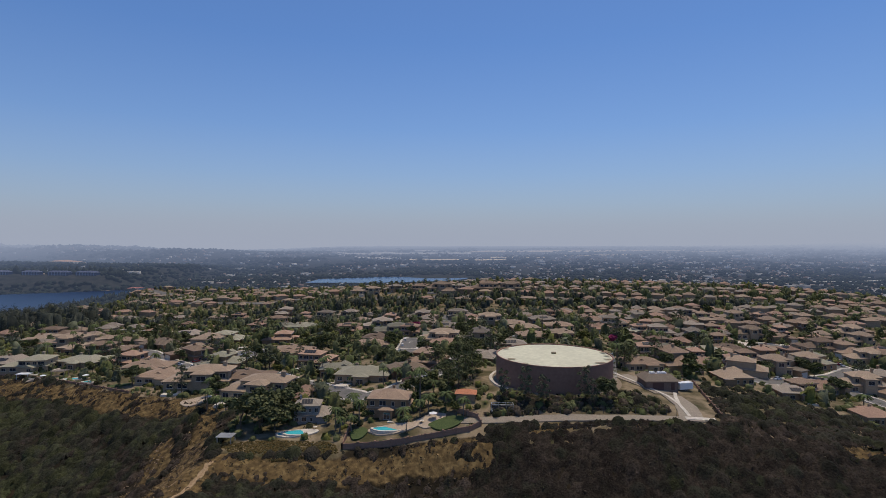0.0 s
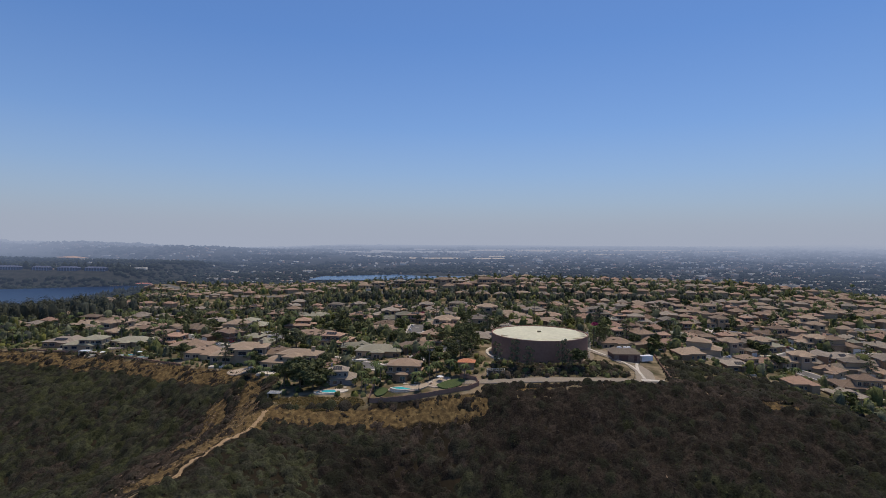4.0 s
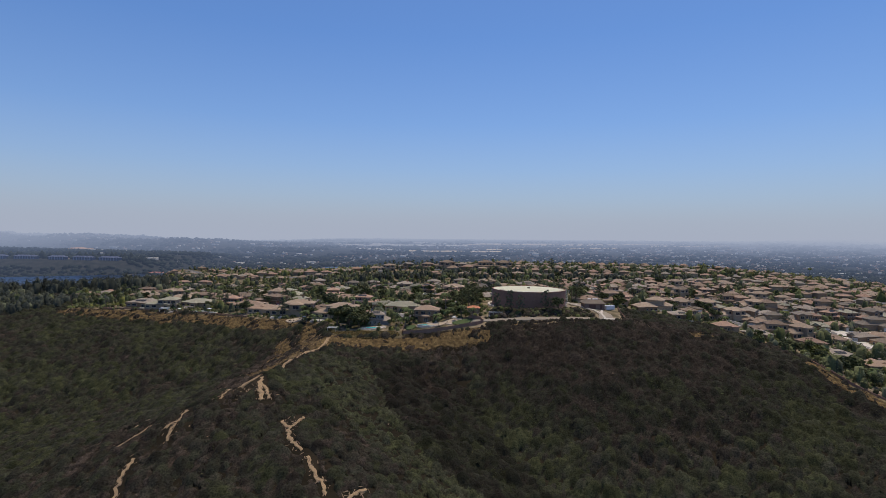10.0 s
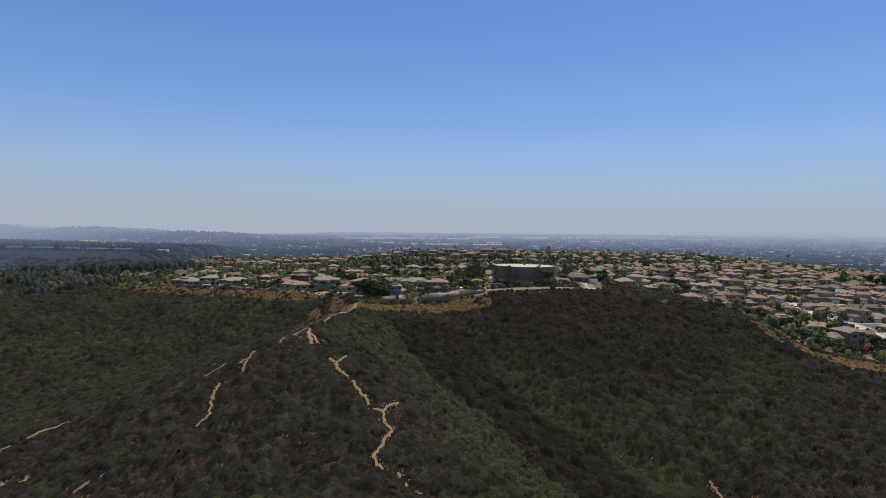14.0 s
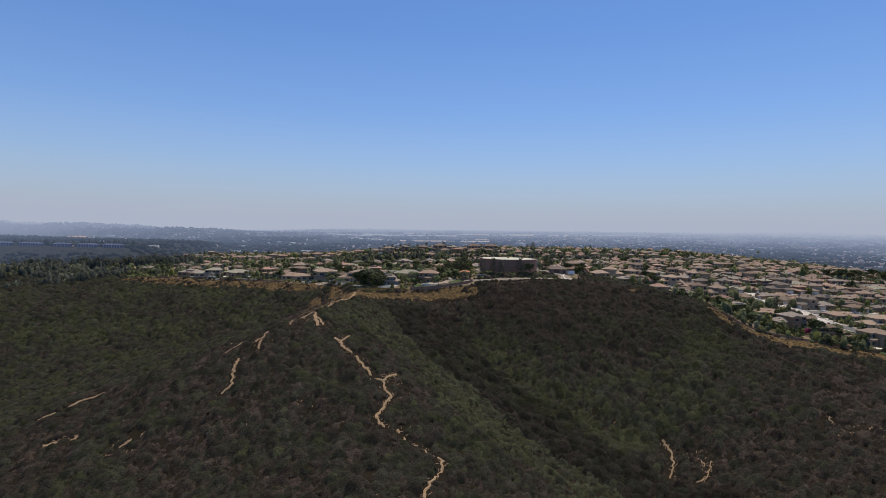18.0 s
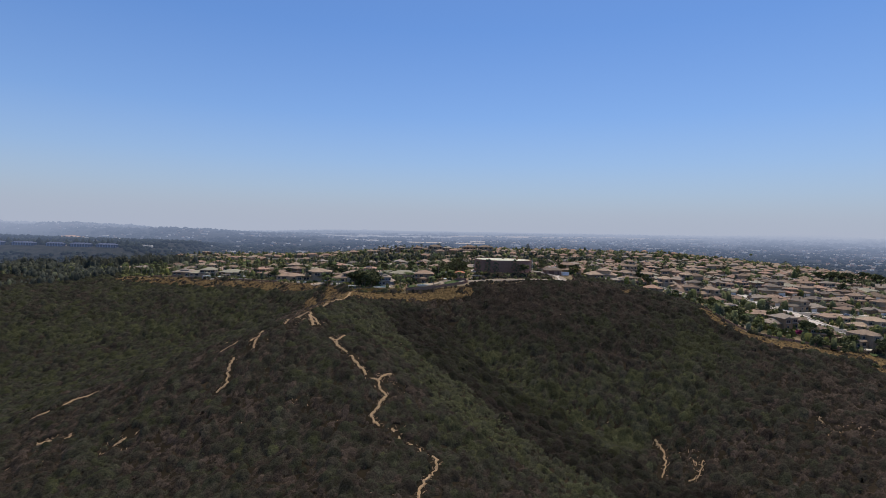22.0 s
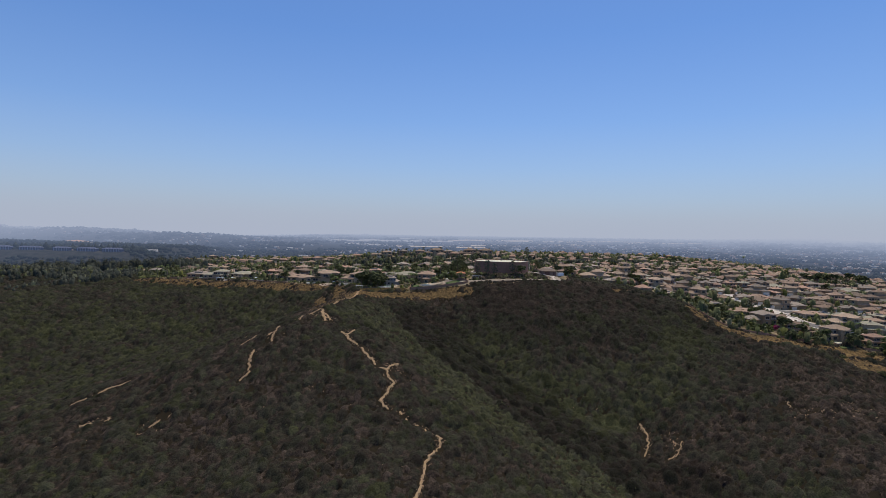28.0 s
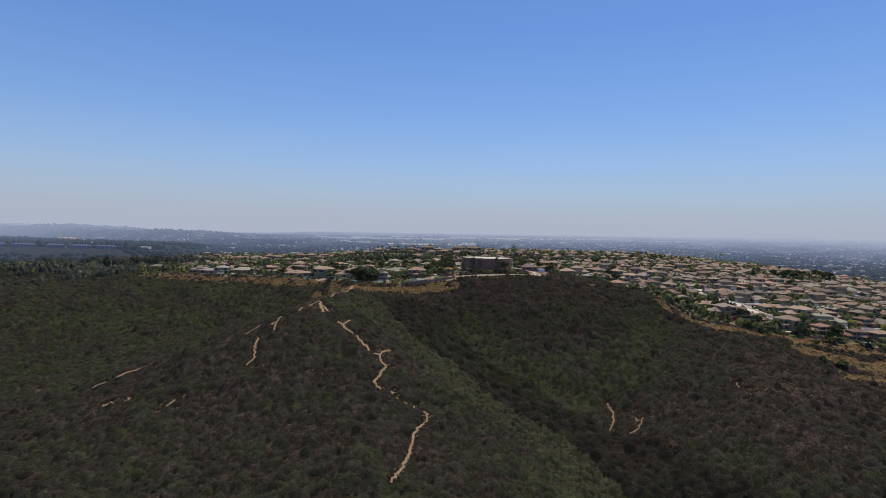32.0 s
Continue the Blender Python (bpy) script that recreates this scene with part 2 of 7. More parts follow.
# ---------------------------------------------------------------- landform
# crest, rim, toe and valley lines of the hill, each as points (x, y, z)
LINES = [
    # pad of the reservoir and the service road in front of it
    [(-36, 10, 0), (-30, -20, -0.5), (0, -33, -0.5), (30, -25, 0), (36, 5, 0.3), (25, 32, 0), (-25, 32, -0.5), (-36, 10, 0)],
    [(-25, -42, -5.5), (0, -42, -3.8), (30, -44, -2.8), (58, -45, -2.8)],
    # rim of the plateau
    [(-120, -52, -12.5), (-75, -50, -12.3), (-50, -50, -9.8), (-30, -47, -7)],
    [(-120, -52, -12.5), (-132, -10, -14), (-158, 10, -15.5), (-197, 24, -16), (-235, 41, -16.5), (-275, 56, -17), (-340, 66, -17.5), (-367, 72, -19)],
    [(-20, -51, -7.5), (20, -54, -6), (60, -55, -6), (89, -50, -8), (115, -65, -11), (130, -90, -15.5)],
    # foot of the cut bank
    [(-118, -68, -21), (-60, -62, -20.5), (-28, -59, -19)],
    [(-163, -2, -24), (-197, 10, -24), (-233, 26, -25), (-294, 46, -25.5), (-340, 52, -25), (-362, 57, -24)],
    # slopes and floor of the right-hand canyon
    [(0, -95, -30), (28, -100, -24), (69, -88, -20), (93, -110, -27), (118, -112, -27)],
    [(-60, -80, -34), (-25, -102, -42), (-20, -143, -58), (-6, -163, -67), (26, -176, -73), (62, -190, -77), (46, -240, -84), (60, -300, -100), (70, -420, -118)],
    # spur on the right, with the terrace behind it
    [(130, -90, -15.5), (137, -110, -24.5), (157, -126, -29), (170, -152, -31.5), (170, -180, -40), (155, -209, -49), (126, -266, -65), (115, -330, -84), (110, -450, -108)],
    [(139, -34, -17), (172, -72, -27), (182, -129, -30), (215, -140, -32), (270, -135, -34), (340, -120, -36)],
    [(190, -172, -37), (240, -175, -40), (320, -165, -44)],
    [(200, -230, -60), (220, -300, -80), (250, -420, -100)],
    # spur on the left: crest, the face with the trail, the foot
    [(-118, -54, -12), (-125, -92, -15.5), (-135, -134, -18.5), (-156, -153, -28.5), (-195, -168, -43), (-237, -168, -57), (-290, -192, -73), (-360, -225, -92), (-420, -300, -112)],
    [(-108, -157, -27), (-83, -190, -40.5), (-78, -200, -47), (-53, -230, -64.5), (-45, -268, -72), (-60, -340, -92)],
    [(-226, -220, -67), (-165, -240, -71), (-102, -228, -59), (-79, -285, -71)],
    [(-162, -176, -37), (-158, -205, -53)],
    [(-250, -330, -96), (-150, -330, -92), (-60, -340, -92), (-60, -430, -112)],
    # left-hand canyon and the hill across it
    [(-150, -30, -34), (-200, -38, -49), (-252, -55, -58), (-323, -94, -73), (-400, -150, -91), (-470, -300, -112)],
    [(-191, -8, -34), (-222, 0, -33), (-291, 18, -30), (-340, 24, -31)],
    [(-367, 72, -19), (-415, 15, -30), (-440, -35, -36), (-510, -105, -50), (-640, -200, -80)],
    [(-560, 340, -42), (-640, 330, -48)],
    [(-430, 165, -21), (-520, 150, -20), (-620, 140, -22), (-690, 130, -28)],
    # streets and terraces of the plateau
    [(-130, 22, -14), (-91, 10, -11.5), (-63, 10, -8.5), (-46, 28, -4.5), (-40, 70, -4)],
    [(-110, -20, -12.8), (-80, -30, -9.5), (-45, -30, -5.5)],
    [(-330, 95, -17.5), (-250, 85, -16.5), (-185, 60, -15.5), (-130, 22, -14)],
    [(-152, 105, -12.5), (-60, 130, -8), (40, 110, -5), (110, 100, -9), (164, 92, -13), (281, 139, -13), (420, 130, -18), (560, 150, -24)],
    [(60, 40, -2), (100, 20, -6), (139, -34, -17)],
    [(200, 0, -20), (280, 10, -20), (400, 60, -21), (560, 60, -28)],
    [(-400, 190, -23), (-250, 200, -20), (-150, 250, -18), (0, 230, -9), (150, 230, -8), (280, 200, -6), (400, 220, -12), (560, 240, -20)],
    [(-320, 340, -34), (-120, 330, -22), (40, 320, -14), (200, 300, -9)],
    [(-520, 420, -28), (-446, 447, -24), (-250, 450, -16), (-150, 432, -4), (-100, 422, -3), (0, 412, -2), (200, 400, -1), (350, 360, -4), (560, 340, -17)],
    [(-640, 760, -32), (-300, 680, -26), (-120, 650, -15), (0, 640, -4), (200, 560, 0), (340, 490, 2), (450, 480, -8), (570, 440, -18)],
    # the plain round the plateau
    [(-700, 960, -80), (-300, 860, -85), (0, 860, -85), (350, 800, -85), (700, 640, -85)],
    [(-700, 960, -80), (-700, 460, -80)],
    [(690, 640, -85), (700, 200, -60), (690, -200, -70), (600, -600, -110)],
    [(-640, -620, -125), (0, -620, -125), (600, -620, -125)],
]
X0, X1, Y0, Y1 = -700, 700, -640, 960


def dense(line, step):
    """Points every step metres along a line."""
    out = []
    for a, b in zip(line, line[1:]):
        a, b = np.array(a, float), np.array(b, float)
        n = max(1, int(np.hypot(*(b - a)[:2]) / step))
        out += [a + (b - a) * k / n for k in range(n)]
    out.append(np.array(line[-1], float))
    return np.array(out)


def relax(step, start, turns):
    """Stretches a sheet over the lines, like a membrane."""
    nx, ny = (X1 - X0) // step + 1, (Y1 - Y0) // step + 1
    total, count = np.zeros((ny, nx)), np.zeros((ny, nx))
    for line in LINES:
        p = dense(line, step * 0.5)
        i = np.clip(np.rint((p[:, 0] - X0) / step).astype(int), 0, nx - 1)
        j = np.clip(np.rint((p[:, 1] - Y0) / step).astype(int), 0, ny - 1)
        np.add.at(total, (j, i), p[:, 2])
        np.add.at(count, (j, i), 1)
    held = count > 0
    fixed = total / np.maximum(count, 1)
    if start is None:
        z = np.full((ny, nx), fixed[held].mean())
    else:
        gy, gx = np.linspace(0, start.shape[0] - 1, ny), np.linspace(0, start.shape[1] - 1, nx)
        z = bilinear(start, gx[None, :].repeat(ny, 0), gy[:, None].repeat(nx, 1))
    for _ in range(turns):
        z[held] = fixed[held]
        e = np.pad(z, 1, mode="edge")
        z = (e[1:-1, :-2] + e[1:-1, 2:] + e[:-2, 1:-1] + e[2:, 1:-1]) / 4
    z[held] = fixed[held]
    return z


def bilinear(grid, gx, gy):
    i = np.clip(np.floor(gx).astype(int), 0, grid.shape[1] - 2)
    j = np.clip(np.floor(gy).astype(int), 0, grid.shape[0] - 2)
    u, v = np.clip(gx - i, 0, 1), np.clip(gy - j, 0, 1)
    return (grid[j, i] * (1 - u) + grid[j, i + 1] * u) * (1 - v) + (grid[j + 1, i] * (1 - u) + grid[j + 1, i + 1] * u) * v


def smooth(v, a, b):
    s = np.clip((v - a) / (b - a), 0, 1)
    return s * s * (3 - 2 * s)


SHEET = relax(40, None, 400)
SHEET = relax(20, SHEET, 200)
SHEET = relax(10, SHEET, 150)
SHEET = relax(5, SHEET, 60)
for _ in range(3):
    pad = np.pad(SHEET, 1, mode="edge")
    SHEET = (4 * SHEET + pad[1:-1, :-2] + pad[1:-1, 2:] + pad[:-2, 1:-1] + pad[2:, 1:-1]) / 8


def waves(x, y, size, seed):
    """Cheap smooth noise of about -1 to 1."""
    r = np.random.RandomState(seed)
    out = 0
    for k in range(7):
        a, p = r.uniform(0, 6.28), r.uniform(0, 6.28)
        f = 6.28 / size * r.uniform(0.6, 1.9)
        out = out + np.sin((x * np.cos(a) + y * np.sin(a)) * f + p + 1.3 * np.sin((y * np.cos(a) - x * np.sin(a)) * f * 0.6 + 2 * p))
    return out / 3.2


def plain(x, y):
    """The land beyond the hill: a plain that climbs slowly to the hills at the horizon."""
    d = np.hypot(x * 0.9, y + 350)
    z = -95 + 118 * smooth(d, 2000, 4900) * (1 - 0.25 * smooth(-x, 900, 1900)) + 2 * waves(x, y, 700, 5)
    z = z + 45 * smooth(-x, 1060, 1200) * smooth(y, 1330, 1500) * (1 - smooth(y, 1900, 2500))
    z = z + 22 * np.exp(-((x + 1900) / 120) ** 2 - ((y - 2290) / 100) ** 2)
    z = z + 60 * smooth(-x, 350, 2100) * smooth(y, 2300, 2800) * (1 - smooth(y, 2900, 3700)) * (1 + 0.25 * waves(x, y, 900, 8))
    z = z + 45 * smooth(x, 2100, 3300) * smooth(y, 3300, 4300)
    return z + 0.006 * x * smooth(y, 700, 1000)


def height(x, y):
    x, y = np.asarray(x, float), np.asarray(y, float)
    near = bilinear(SHEET, (x - X0) / 5, (y - Y0) / 5)
    out = np.maximum(np.maximum(X0 - x, x - X1), np.maximum(Y0 - y, y - Y1))
    k = smooth(out, -60, 260)
    return near * (1 - k) + plain(x, y) * k


def inside(x, y, loop):
    x, y = np.asarray(x, float), np.asarray(y, float)
    hit = np.zeros(np.broadcast(x, y).shape, bool)
    for (ax, ay), (bx, by) in zip(loop, loop[1:] + loop[:1]):
        cross = (ay > y) != (by > y)
        at = ax + (y - ay) * (bx - ax) / ((by - ay) or 1e-9)
        hit ^= cross & (x < at)
    return hit


# ---------------------------------------------------------------- mesh helpers
def mesh_of(name, verts, faces, mats, slots=None, smooth_shade=False):
    me = bpy.data.meshes.new(name)
    me.from_pydata([tuple(v) for v in verts], [], faces)
    for m in mats:
        me.materials.append(m)
    if slots is not None:
        me.polygons.foreach_set("material_index", slots)
    if smooth_shade:
        me.polygons.foreach_set("use_smooth", [True] * len(me.polygons))
    me.update()
    return me


def tri_mesh(name, verts, tris, mats, slots=None):
    """A large mesh of triangles from arrays."""
    me = bpy.data.meshes.new(name)
    n, k = len(verts), len(tris)
    me.vertices.add(n)
    me.vertices.foreach_set("co", np.asarray(verts, np.float32).ravel())
    me.loops.add(3 * k)
    me.loops.foreach_set("vertex_index", np.asarray(tris, np.int32).ravel())
    me.polygons.add(k)
    me.polygons.foreach_set("loop_start", np.arange(0, 3 * k, 3, dtype=np.int32))
    for m in mats:
        me.materials.append(m)
    if slots is not None:
        me.polygons.foreach_set("material_index", np.asarray(slots, np.int32))
    me.update(calc_edges=True)
    return me


class Geo:
    """Collects boxes, prisms and tubes of one part."""

    def __init__(self):
        self.v, self.f, self.s = [], [], []

    def add(self, verts, faces, slot=0):
        k = len(self.v)
        self.v += [tuple(p) for p in verts]
        self.f += [[i + k for i in f] for f in faces]
        self.s += [slot] * len(faces)
        return self

    def box(self, x0, y0, z0, x1, y1, z1, slot=0):
        return self.add([(x, y, z) for z in (z0, z1) for x, y in ((x0, y0), (x1, y0), (x1, y1), (x0, y1))],
                        [(3, 2, 1, 0), (4, 5, 6, 7), (0, 1, 5, 4), (1, 2, 6, 5), (2, 3, 7, 6), (3, 0, 4, 7)], slot)

    def hip(self, x0, y0, x1, y1, z, rise, eave=0.55, thick=0.22, slot=0, gable=False):
        """A hipped roof over a rectangle, with its eaves and the boards under them."""
        x0, y0, x1, y1 = x0 - eave, y0 - eave, x1 + eave, y1 + eave
        w, d = x1 - x0, y1 - y0
        low = [(x0, y0, z), (x1, y0, z), (x1, y1, z), (x0, y1, z)]
        mid = [(x, y, z + thick) for x, y, _ in low]
        if w >= d:
            k = 0.02 if gable else d / 2
            top = [(x0 + k, (y0 + y1) / 2, z + rise), (x1 - k, (y0 + y1) / 2, z + rise)]
            faces = [(4, 5, 9, 8), (5, 6, 9), (6, 7, 8, 9), (7, 4, 8)]
        else:
            k = 0.02 if gable else w / 2
            top = [((x0 + x1) / 2, y0 + k, z + rise), ((x0 + x1) / 2, y1 - k, z + rise)]
            faces = [(4, 5, 8), (5, 6, 9, 8), (6, 7, 9), (7, 4, 8, 9)]
        self.add(low + mid + top, faces, slot)
        self.add(low + mid, [(3, 2, 1, 0), (0, 1, 5, 4), (1, 2, 6, 5), (2, 3, 7, 6), (3, 0, 4, 7)], slot + 1)
        return self

    def tube(self, points, radii, sides=6, slot=0):
        rings = []
        for i, (p, r) in enumerate(zip(points, radii)):
            p = Vector(p)
            a = Vector(points[min(i + 1, len(points) - 1)]) - Vector(points[max(i - 1, 0)])
            q = a.to_track_quat("Z", "Y")
            rings.append([p + q @ Vector((math.cos(6.2832 * k / sides) * r, math.sin(6.2832 * k / sides) * r, 0)) for k in range(sides)])
        faces = [(i * sides + k, i * sides + (k + 1) % sides, (i + 1) * sides + (k + 1) % sides, (i + 1) * sides + k)
                 for i in range(len(rings) - 1) for k in range(sides)]
        faces += [tuple(range(sides))[::-1], tuple((len(rings) - 1) * sides + k for k in range(sides))]
        return self.add([v for r in rings for v in r], faces, slot)

    def mesh(self, name, *mats, shade=False):
        return mesh_of(name, self.v, self.f, mats, self.s, shade)


def part(name, geo, parent, *mats, label="", at=None, shade=False):
    ob = new(name, geo if isinstance(geo, bpy.types.Mesh) else geo.mesh(name, *mats, shade=shade))
    ob.parent = parent
    if at:
        ob.matrix_basis = at
    return tagged(ob, label)


def thing(name, label, category, m=None, group="", kind=""):
    ob = new(name)
    if m:
        ob.matrix_basis = m
    return tagged(ob, label, category, group, kind)


def z_at(x, y):
    return float(height(x, y))


def along(line, step):
    """Points every step metres along a plan line, with the way ahead at each."""
    p = dense([(x, y, 0) for x, y in line], step)[:, :2]
    d = np.gradient(p, axis=0)
    return p, d / np.maximum(np.hypot(d[:, 0], d[:, 1])[:, None], 1e-6)


def gap_to(x, y, line):
    """Distance in plan from points to a line."""
    best = np.full(np.broadcast(x, y).shape, 1e9)
    for (ax, ay), (bx, by) in zip(line, line[1:]):
        dx, dy = bx - ax, by - ay
        t = np.clip(((x - ax) * dx + (y - ay) * dy) / (dx * dx + dy * dy), 0, 1)
        best = np.minimum(best, np.hypot(x - ax - t * dx, y - ay - t * dy))
    return best


# ---------------------------------------------------------------- plan
PLATEAU = [(-120, -52), (-75, -50), (-30, -47), (-20, -50), (20, -52), (60, -53), (89, -48), (115, -60), (130, -84), (138, -106), (145, -119),
           (160, -128), (180, -138), (200, -144), (222, -153), (243, -160), (330, -158), (600, -150), (690, 200), (640, 600), (350, 720), (0, 790), (-300, 790),
           (-690, 900), (-690, 420), (-420, 170), (-367, 74), (-340, 68), (-275, 58), (-235, 43), (-197, 26), (-158, 12), (-132, -8)]
BANKS = [  # bare dry slopes: line and half width
    ([(-120, -58), (-75, -56), (-32, -52.5)], 4.6),
    ([(-158, 7), (-197, 20), (-235, 36), (-290, 53), (-340, 62), (-362, 66)], 6.5),
    ([(-119, -56), (-121, -70)], 3.5),
    ([(-146, 0), (-136, -40), (-129, -66), (-131, -90), (-140, -112)], 5.5),
    ([(-160, -14), (-150, -44), (-146, -74)], 5),
    ([(128, -88), (135, -107), (142, -123), (155, -132)], 4.0),
    ([(160, -135), (180, -147), (200, -155), (225, -163), (250, -172), (330, -168)], 8),
    ([(86, -53), (94, -54)], 3.2),
    ([(236, -186), (330, -184)], 6),
    ([(192, -168), (206, -182), (226, -190)], 7),
    ([(200, -198), (215, -202), (300, -204)], 4),
    ([(60, 350), (180, 332), (300, 312)], 13),
    ([(-14, -45.5), (20, -47)], 1.2),
]
STREETS = [
    [(-440, 205), (-380, 198), (-300, 160), (-270, 140), (-247, 125), (-220, 96), (-201, 80), (-182, 62), (-160, 57), (-138, 52), (-119, 34), (-98, 18), (-82, 5), (-70, 9), (-59, 24), (-46, 34), (-37, 62)],
    [(86, 34), (99, 26), (118, 36), (135, 46), (160, 62), (178, 78), (215, 80), (260, 88), (320, 98), (440, 120), (560, 140)],
    [(135, 46), (150, 14), (200, 16), (216, -20), (219, -45), (219, -78), (228, -108), (262, -120), (310, -112), (400, -92), (520, -80)],
    [(200, 16), (300, 25), (400, 35), (560, 60)],
    [(219, -45), (300, -42), (400, -25), (560, -10)],
    [(-201, 80), (-188, 96), (-174, 113)], [(-72, 92), (-73, 150)], [(163, 134), (174, 108), (178, 80)],
    [(-58, 330), (-48, 226)], [(-460, 290), (-330, 250), (-262, 226)], [(268, 160), (420, 180), (560, 210)],
    [(-520, 400), (-400, 350), (-300, 310), (-160, 314), (-20, 302), (120, 284), (260, 262), (400, 262), (560, 285)],
    [(-170, 405), (-40, 398), (80, 380), (200, 360), (320, 330), (440, 320), (570, 350)],
    [(-540, 520), (-420, 450), (-280, 430), (-150, 470), (40, 462), (240, 440), (400, 410), (560, 420)],
    [(-620, 640), (-480, 560), (-300, 530), (-120, 560), (60, 545), (250, 520), (440, 480)],
    [(-660, 790), (-520, 680), (-330, 630), (-120, 650), (80, 630), (280, 600)],
]
CIRCLES = [(-174, 113, 12), (-72, 94, 8), (163, 134, 12)]

# ---------------------------------------------------------------- ground: one sheet to the horizon
gx = np.concatenate([-np.geomspace(705, 4600, 46)[::-1], np.arange(X0, X1 + 1, 5), np.geomspace(705, 4600, 46)])
gy = np.concatenate([[-1400, -1000, -800, -700], np.arange(Y0, Y1 + 1, 5), np.geomspace(970, 4420, 70)])
GX, GY = np.meshgrid(gx, gy)
GZ = height(GX, GY)
rough = np.where(inside(GX, GY, PLATEAU), 0.0, 1.0) * (np.abs(GX) < 690) * (GY < 900)
GZ = GZ + rough * (0.9 * waves(GX, GY, 38, 21) + 0.45 * waves(GX, GY, 16, 22))
nx, ny = len(gx), len(gy)
idx = np.arange(nx * ny).reshape(ny, nx)
a, b, c, d = idx[:-1, :-1].ravel(), idx[:-1, 1:].ravel(), idx[1:, 1:].ravel(), idx[1:, :-1].ravel()
tris = np.concatenate([np.stack([a, b, c], 1), np.stack([a, c, d], 1)])


def ground_z(x, y):
    """Height of the ground sheet with its small relief."""
    x, y = np.asarray(x, float), np.asarray(y, float)
    k = np.where(inside(x, y, PLATEAU), 0.0, 1.0)
    return height(x, y) + k * (0.9 * waves(x, y, 38, 21) + 0.45 * waves(x, y, 16, 22))


bank = np.zeros(GX.shape)
broken = 0.55 + 0.45 * smooth(waves(GX, GY, 15, 51), -0.55, 0.15)
for k, (line, half) in enumerate(BANKS):
    bank = np.maximum(bank, (1 - smooth(gap_to(GX, GY, line), half * 0.6, half * 1.3)) * (broken if k == 1 else 1.0))
yard = np.where(inside(GX, GY, PLATEAU), 1.0, 0.0)


def ground_material():
    m = bpy.data.materials.new("hill_ground")
    m.use_nodes = True
    n, l = m.node_tree.nodes, m.node_tree.links
    bsdf = n["Principled BSDF"]
    bsdf.inputs["Roughness"].default_value, bsdf.inputs["Specular IOR Level"].default_value = 1.0, 0.1
    where = n.new("ShaderNodeNewGeometry")

    def grain(scale, detail):
        t = n.new("ShaderNodeTexNoise")
        t.inputs["Scale"].default_value, t.inputs["Detail"].default_value = scale, detail
        l.new(where.outputs["Position"], t.inputs["Vector"])
        return t.outputs["Fac"]

    def ramp(fac, *stops):
        r = n.new("ShaderNodeValToRGB")
        e = r.color_ramp.elements
        while len(e) < len(stops):
            e.new(0.5)
        for k, (at, colour) in zip(e, stops):
            k.position, k.color = at, (*colour, 1)
        l.new(fac, r.inputs["Fac"])
        return r.outputs["Color"]

    def blend(fac, one, two):
        x = n.new("ShaderNodeMix")
        x.data_type = "RGBA"
        l.new(fac, x.inputs["Factor"])
        l.new(one, x.inputs["A"])
        l.new(two, x.inputs["B"])
        return x.outputs["Result"]

    def cover(name):
        t = n.new("ShaderNodeAttribute")
        t.attribute_name = name
        add, cut = n.new("ShaderNodeMath"), n.new("ShaderNodeMapRange")
        l.new(t.outputs["Fac"], add.inputs[0])
        l.new(grain(0.25, 6), add.inputs[1])
        cut.inputs["From Min"].default_value, cut.inputs["From Max"].default_value = 0.85, 1.1
        l.new(add.outputs[0], cut.inputs["Value"])
        return cut.outputs[0]

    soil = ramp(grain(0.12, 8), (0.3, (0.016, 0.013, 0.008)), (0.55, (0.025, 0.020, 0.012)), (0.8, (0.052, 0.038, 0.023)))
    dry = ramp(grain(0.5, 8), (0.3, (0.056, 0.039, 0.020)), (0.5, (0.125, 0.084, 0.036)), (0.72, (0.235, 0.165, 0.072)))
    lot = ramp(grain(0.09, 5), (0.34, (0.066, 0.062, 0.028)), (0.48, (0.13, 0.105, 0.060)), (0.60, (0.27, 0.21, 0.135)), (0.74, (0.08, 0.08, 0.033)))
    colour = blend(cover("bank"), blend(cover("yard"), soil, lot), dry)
    l.new(colour, bsdf.inputs["Base Color"])
    bump = n.new("ShaderNodeBump")
    bump.inputs["Strength"].default_value, bump.inputs["Distance"].default_value = 0.6, 0.5
    l.new(grain(0.8, 6), bump.inputs["Height"])
    l.new(bump.outputs[0], bsdf.inputs["Normal"])
    return m


M["ground"] = ground_material()
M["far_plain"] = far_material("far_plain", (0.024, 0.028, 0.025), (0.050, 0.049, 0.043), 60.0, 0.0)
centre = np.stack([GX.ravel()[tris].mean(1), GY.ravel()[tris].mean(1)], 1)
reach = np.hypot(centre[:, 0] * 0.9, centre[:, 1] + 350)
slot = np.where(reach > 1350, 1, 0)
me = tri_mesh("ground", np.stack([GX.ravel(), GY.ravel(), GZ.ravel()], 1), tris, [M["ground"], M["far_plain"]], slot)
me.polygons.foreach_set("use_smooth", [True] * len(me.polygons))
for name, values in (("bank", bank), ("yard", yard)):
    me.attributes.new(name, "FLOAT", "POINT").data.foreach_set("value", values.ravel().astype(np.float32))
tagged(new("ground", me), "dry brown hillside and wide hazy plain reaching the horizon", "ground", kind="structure")


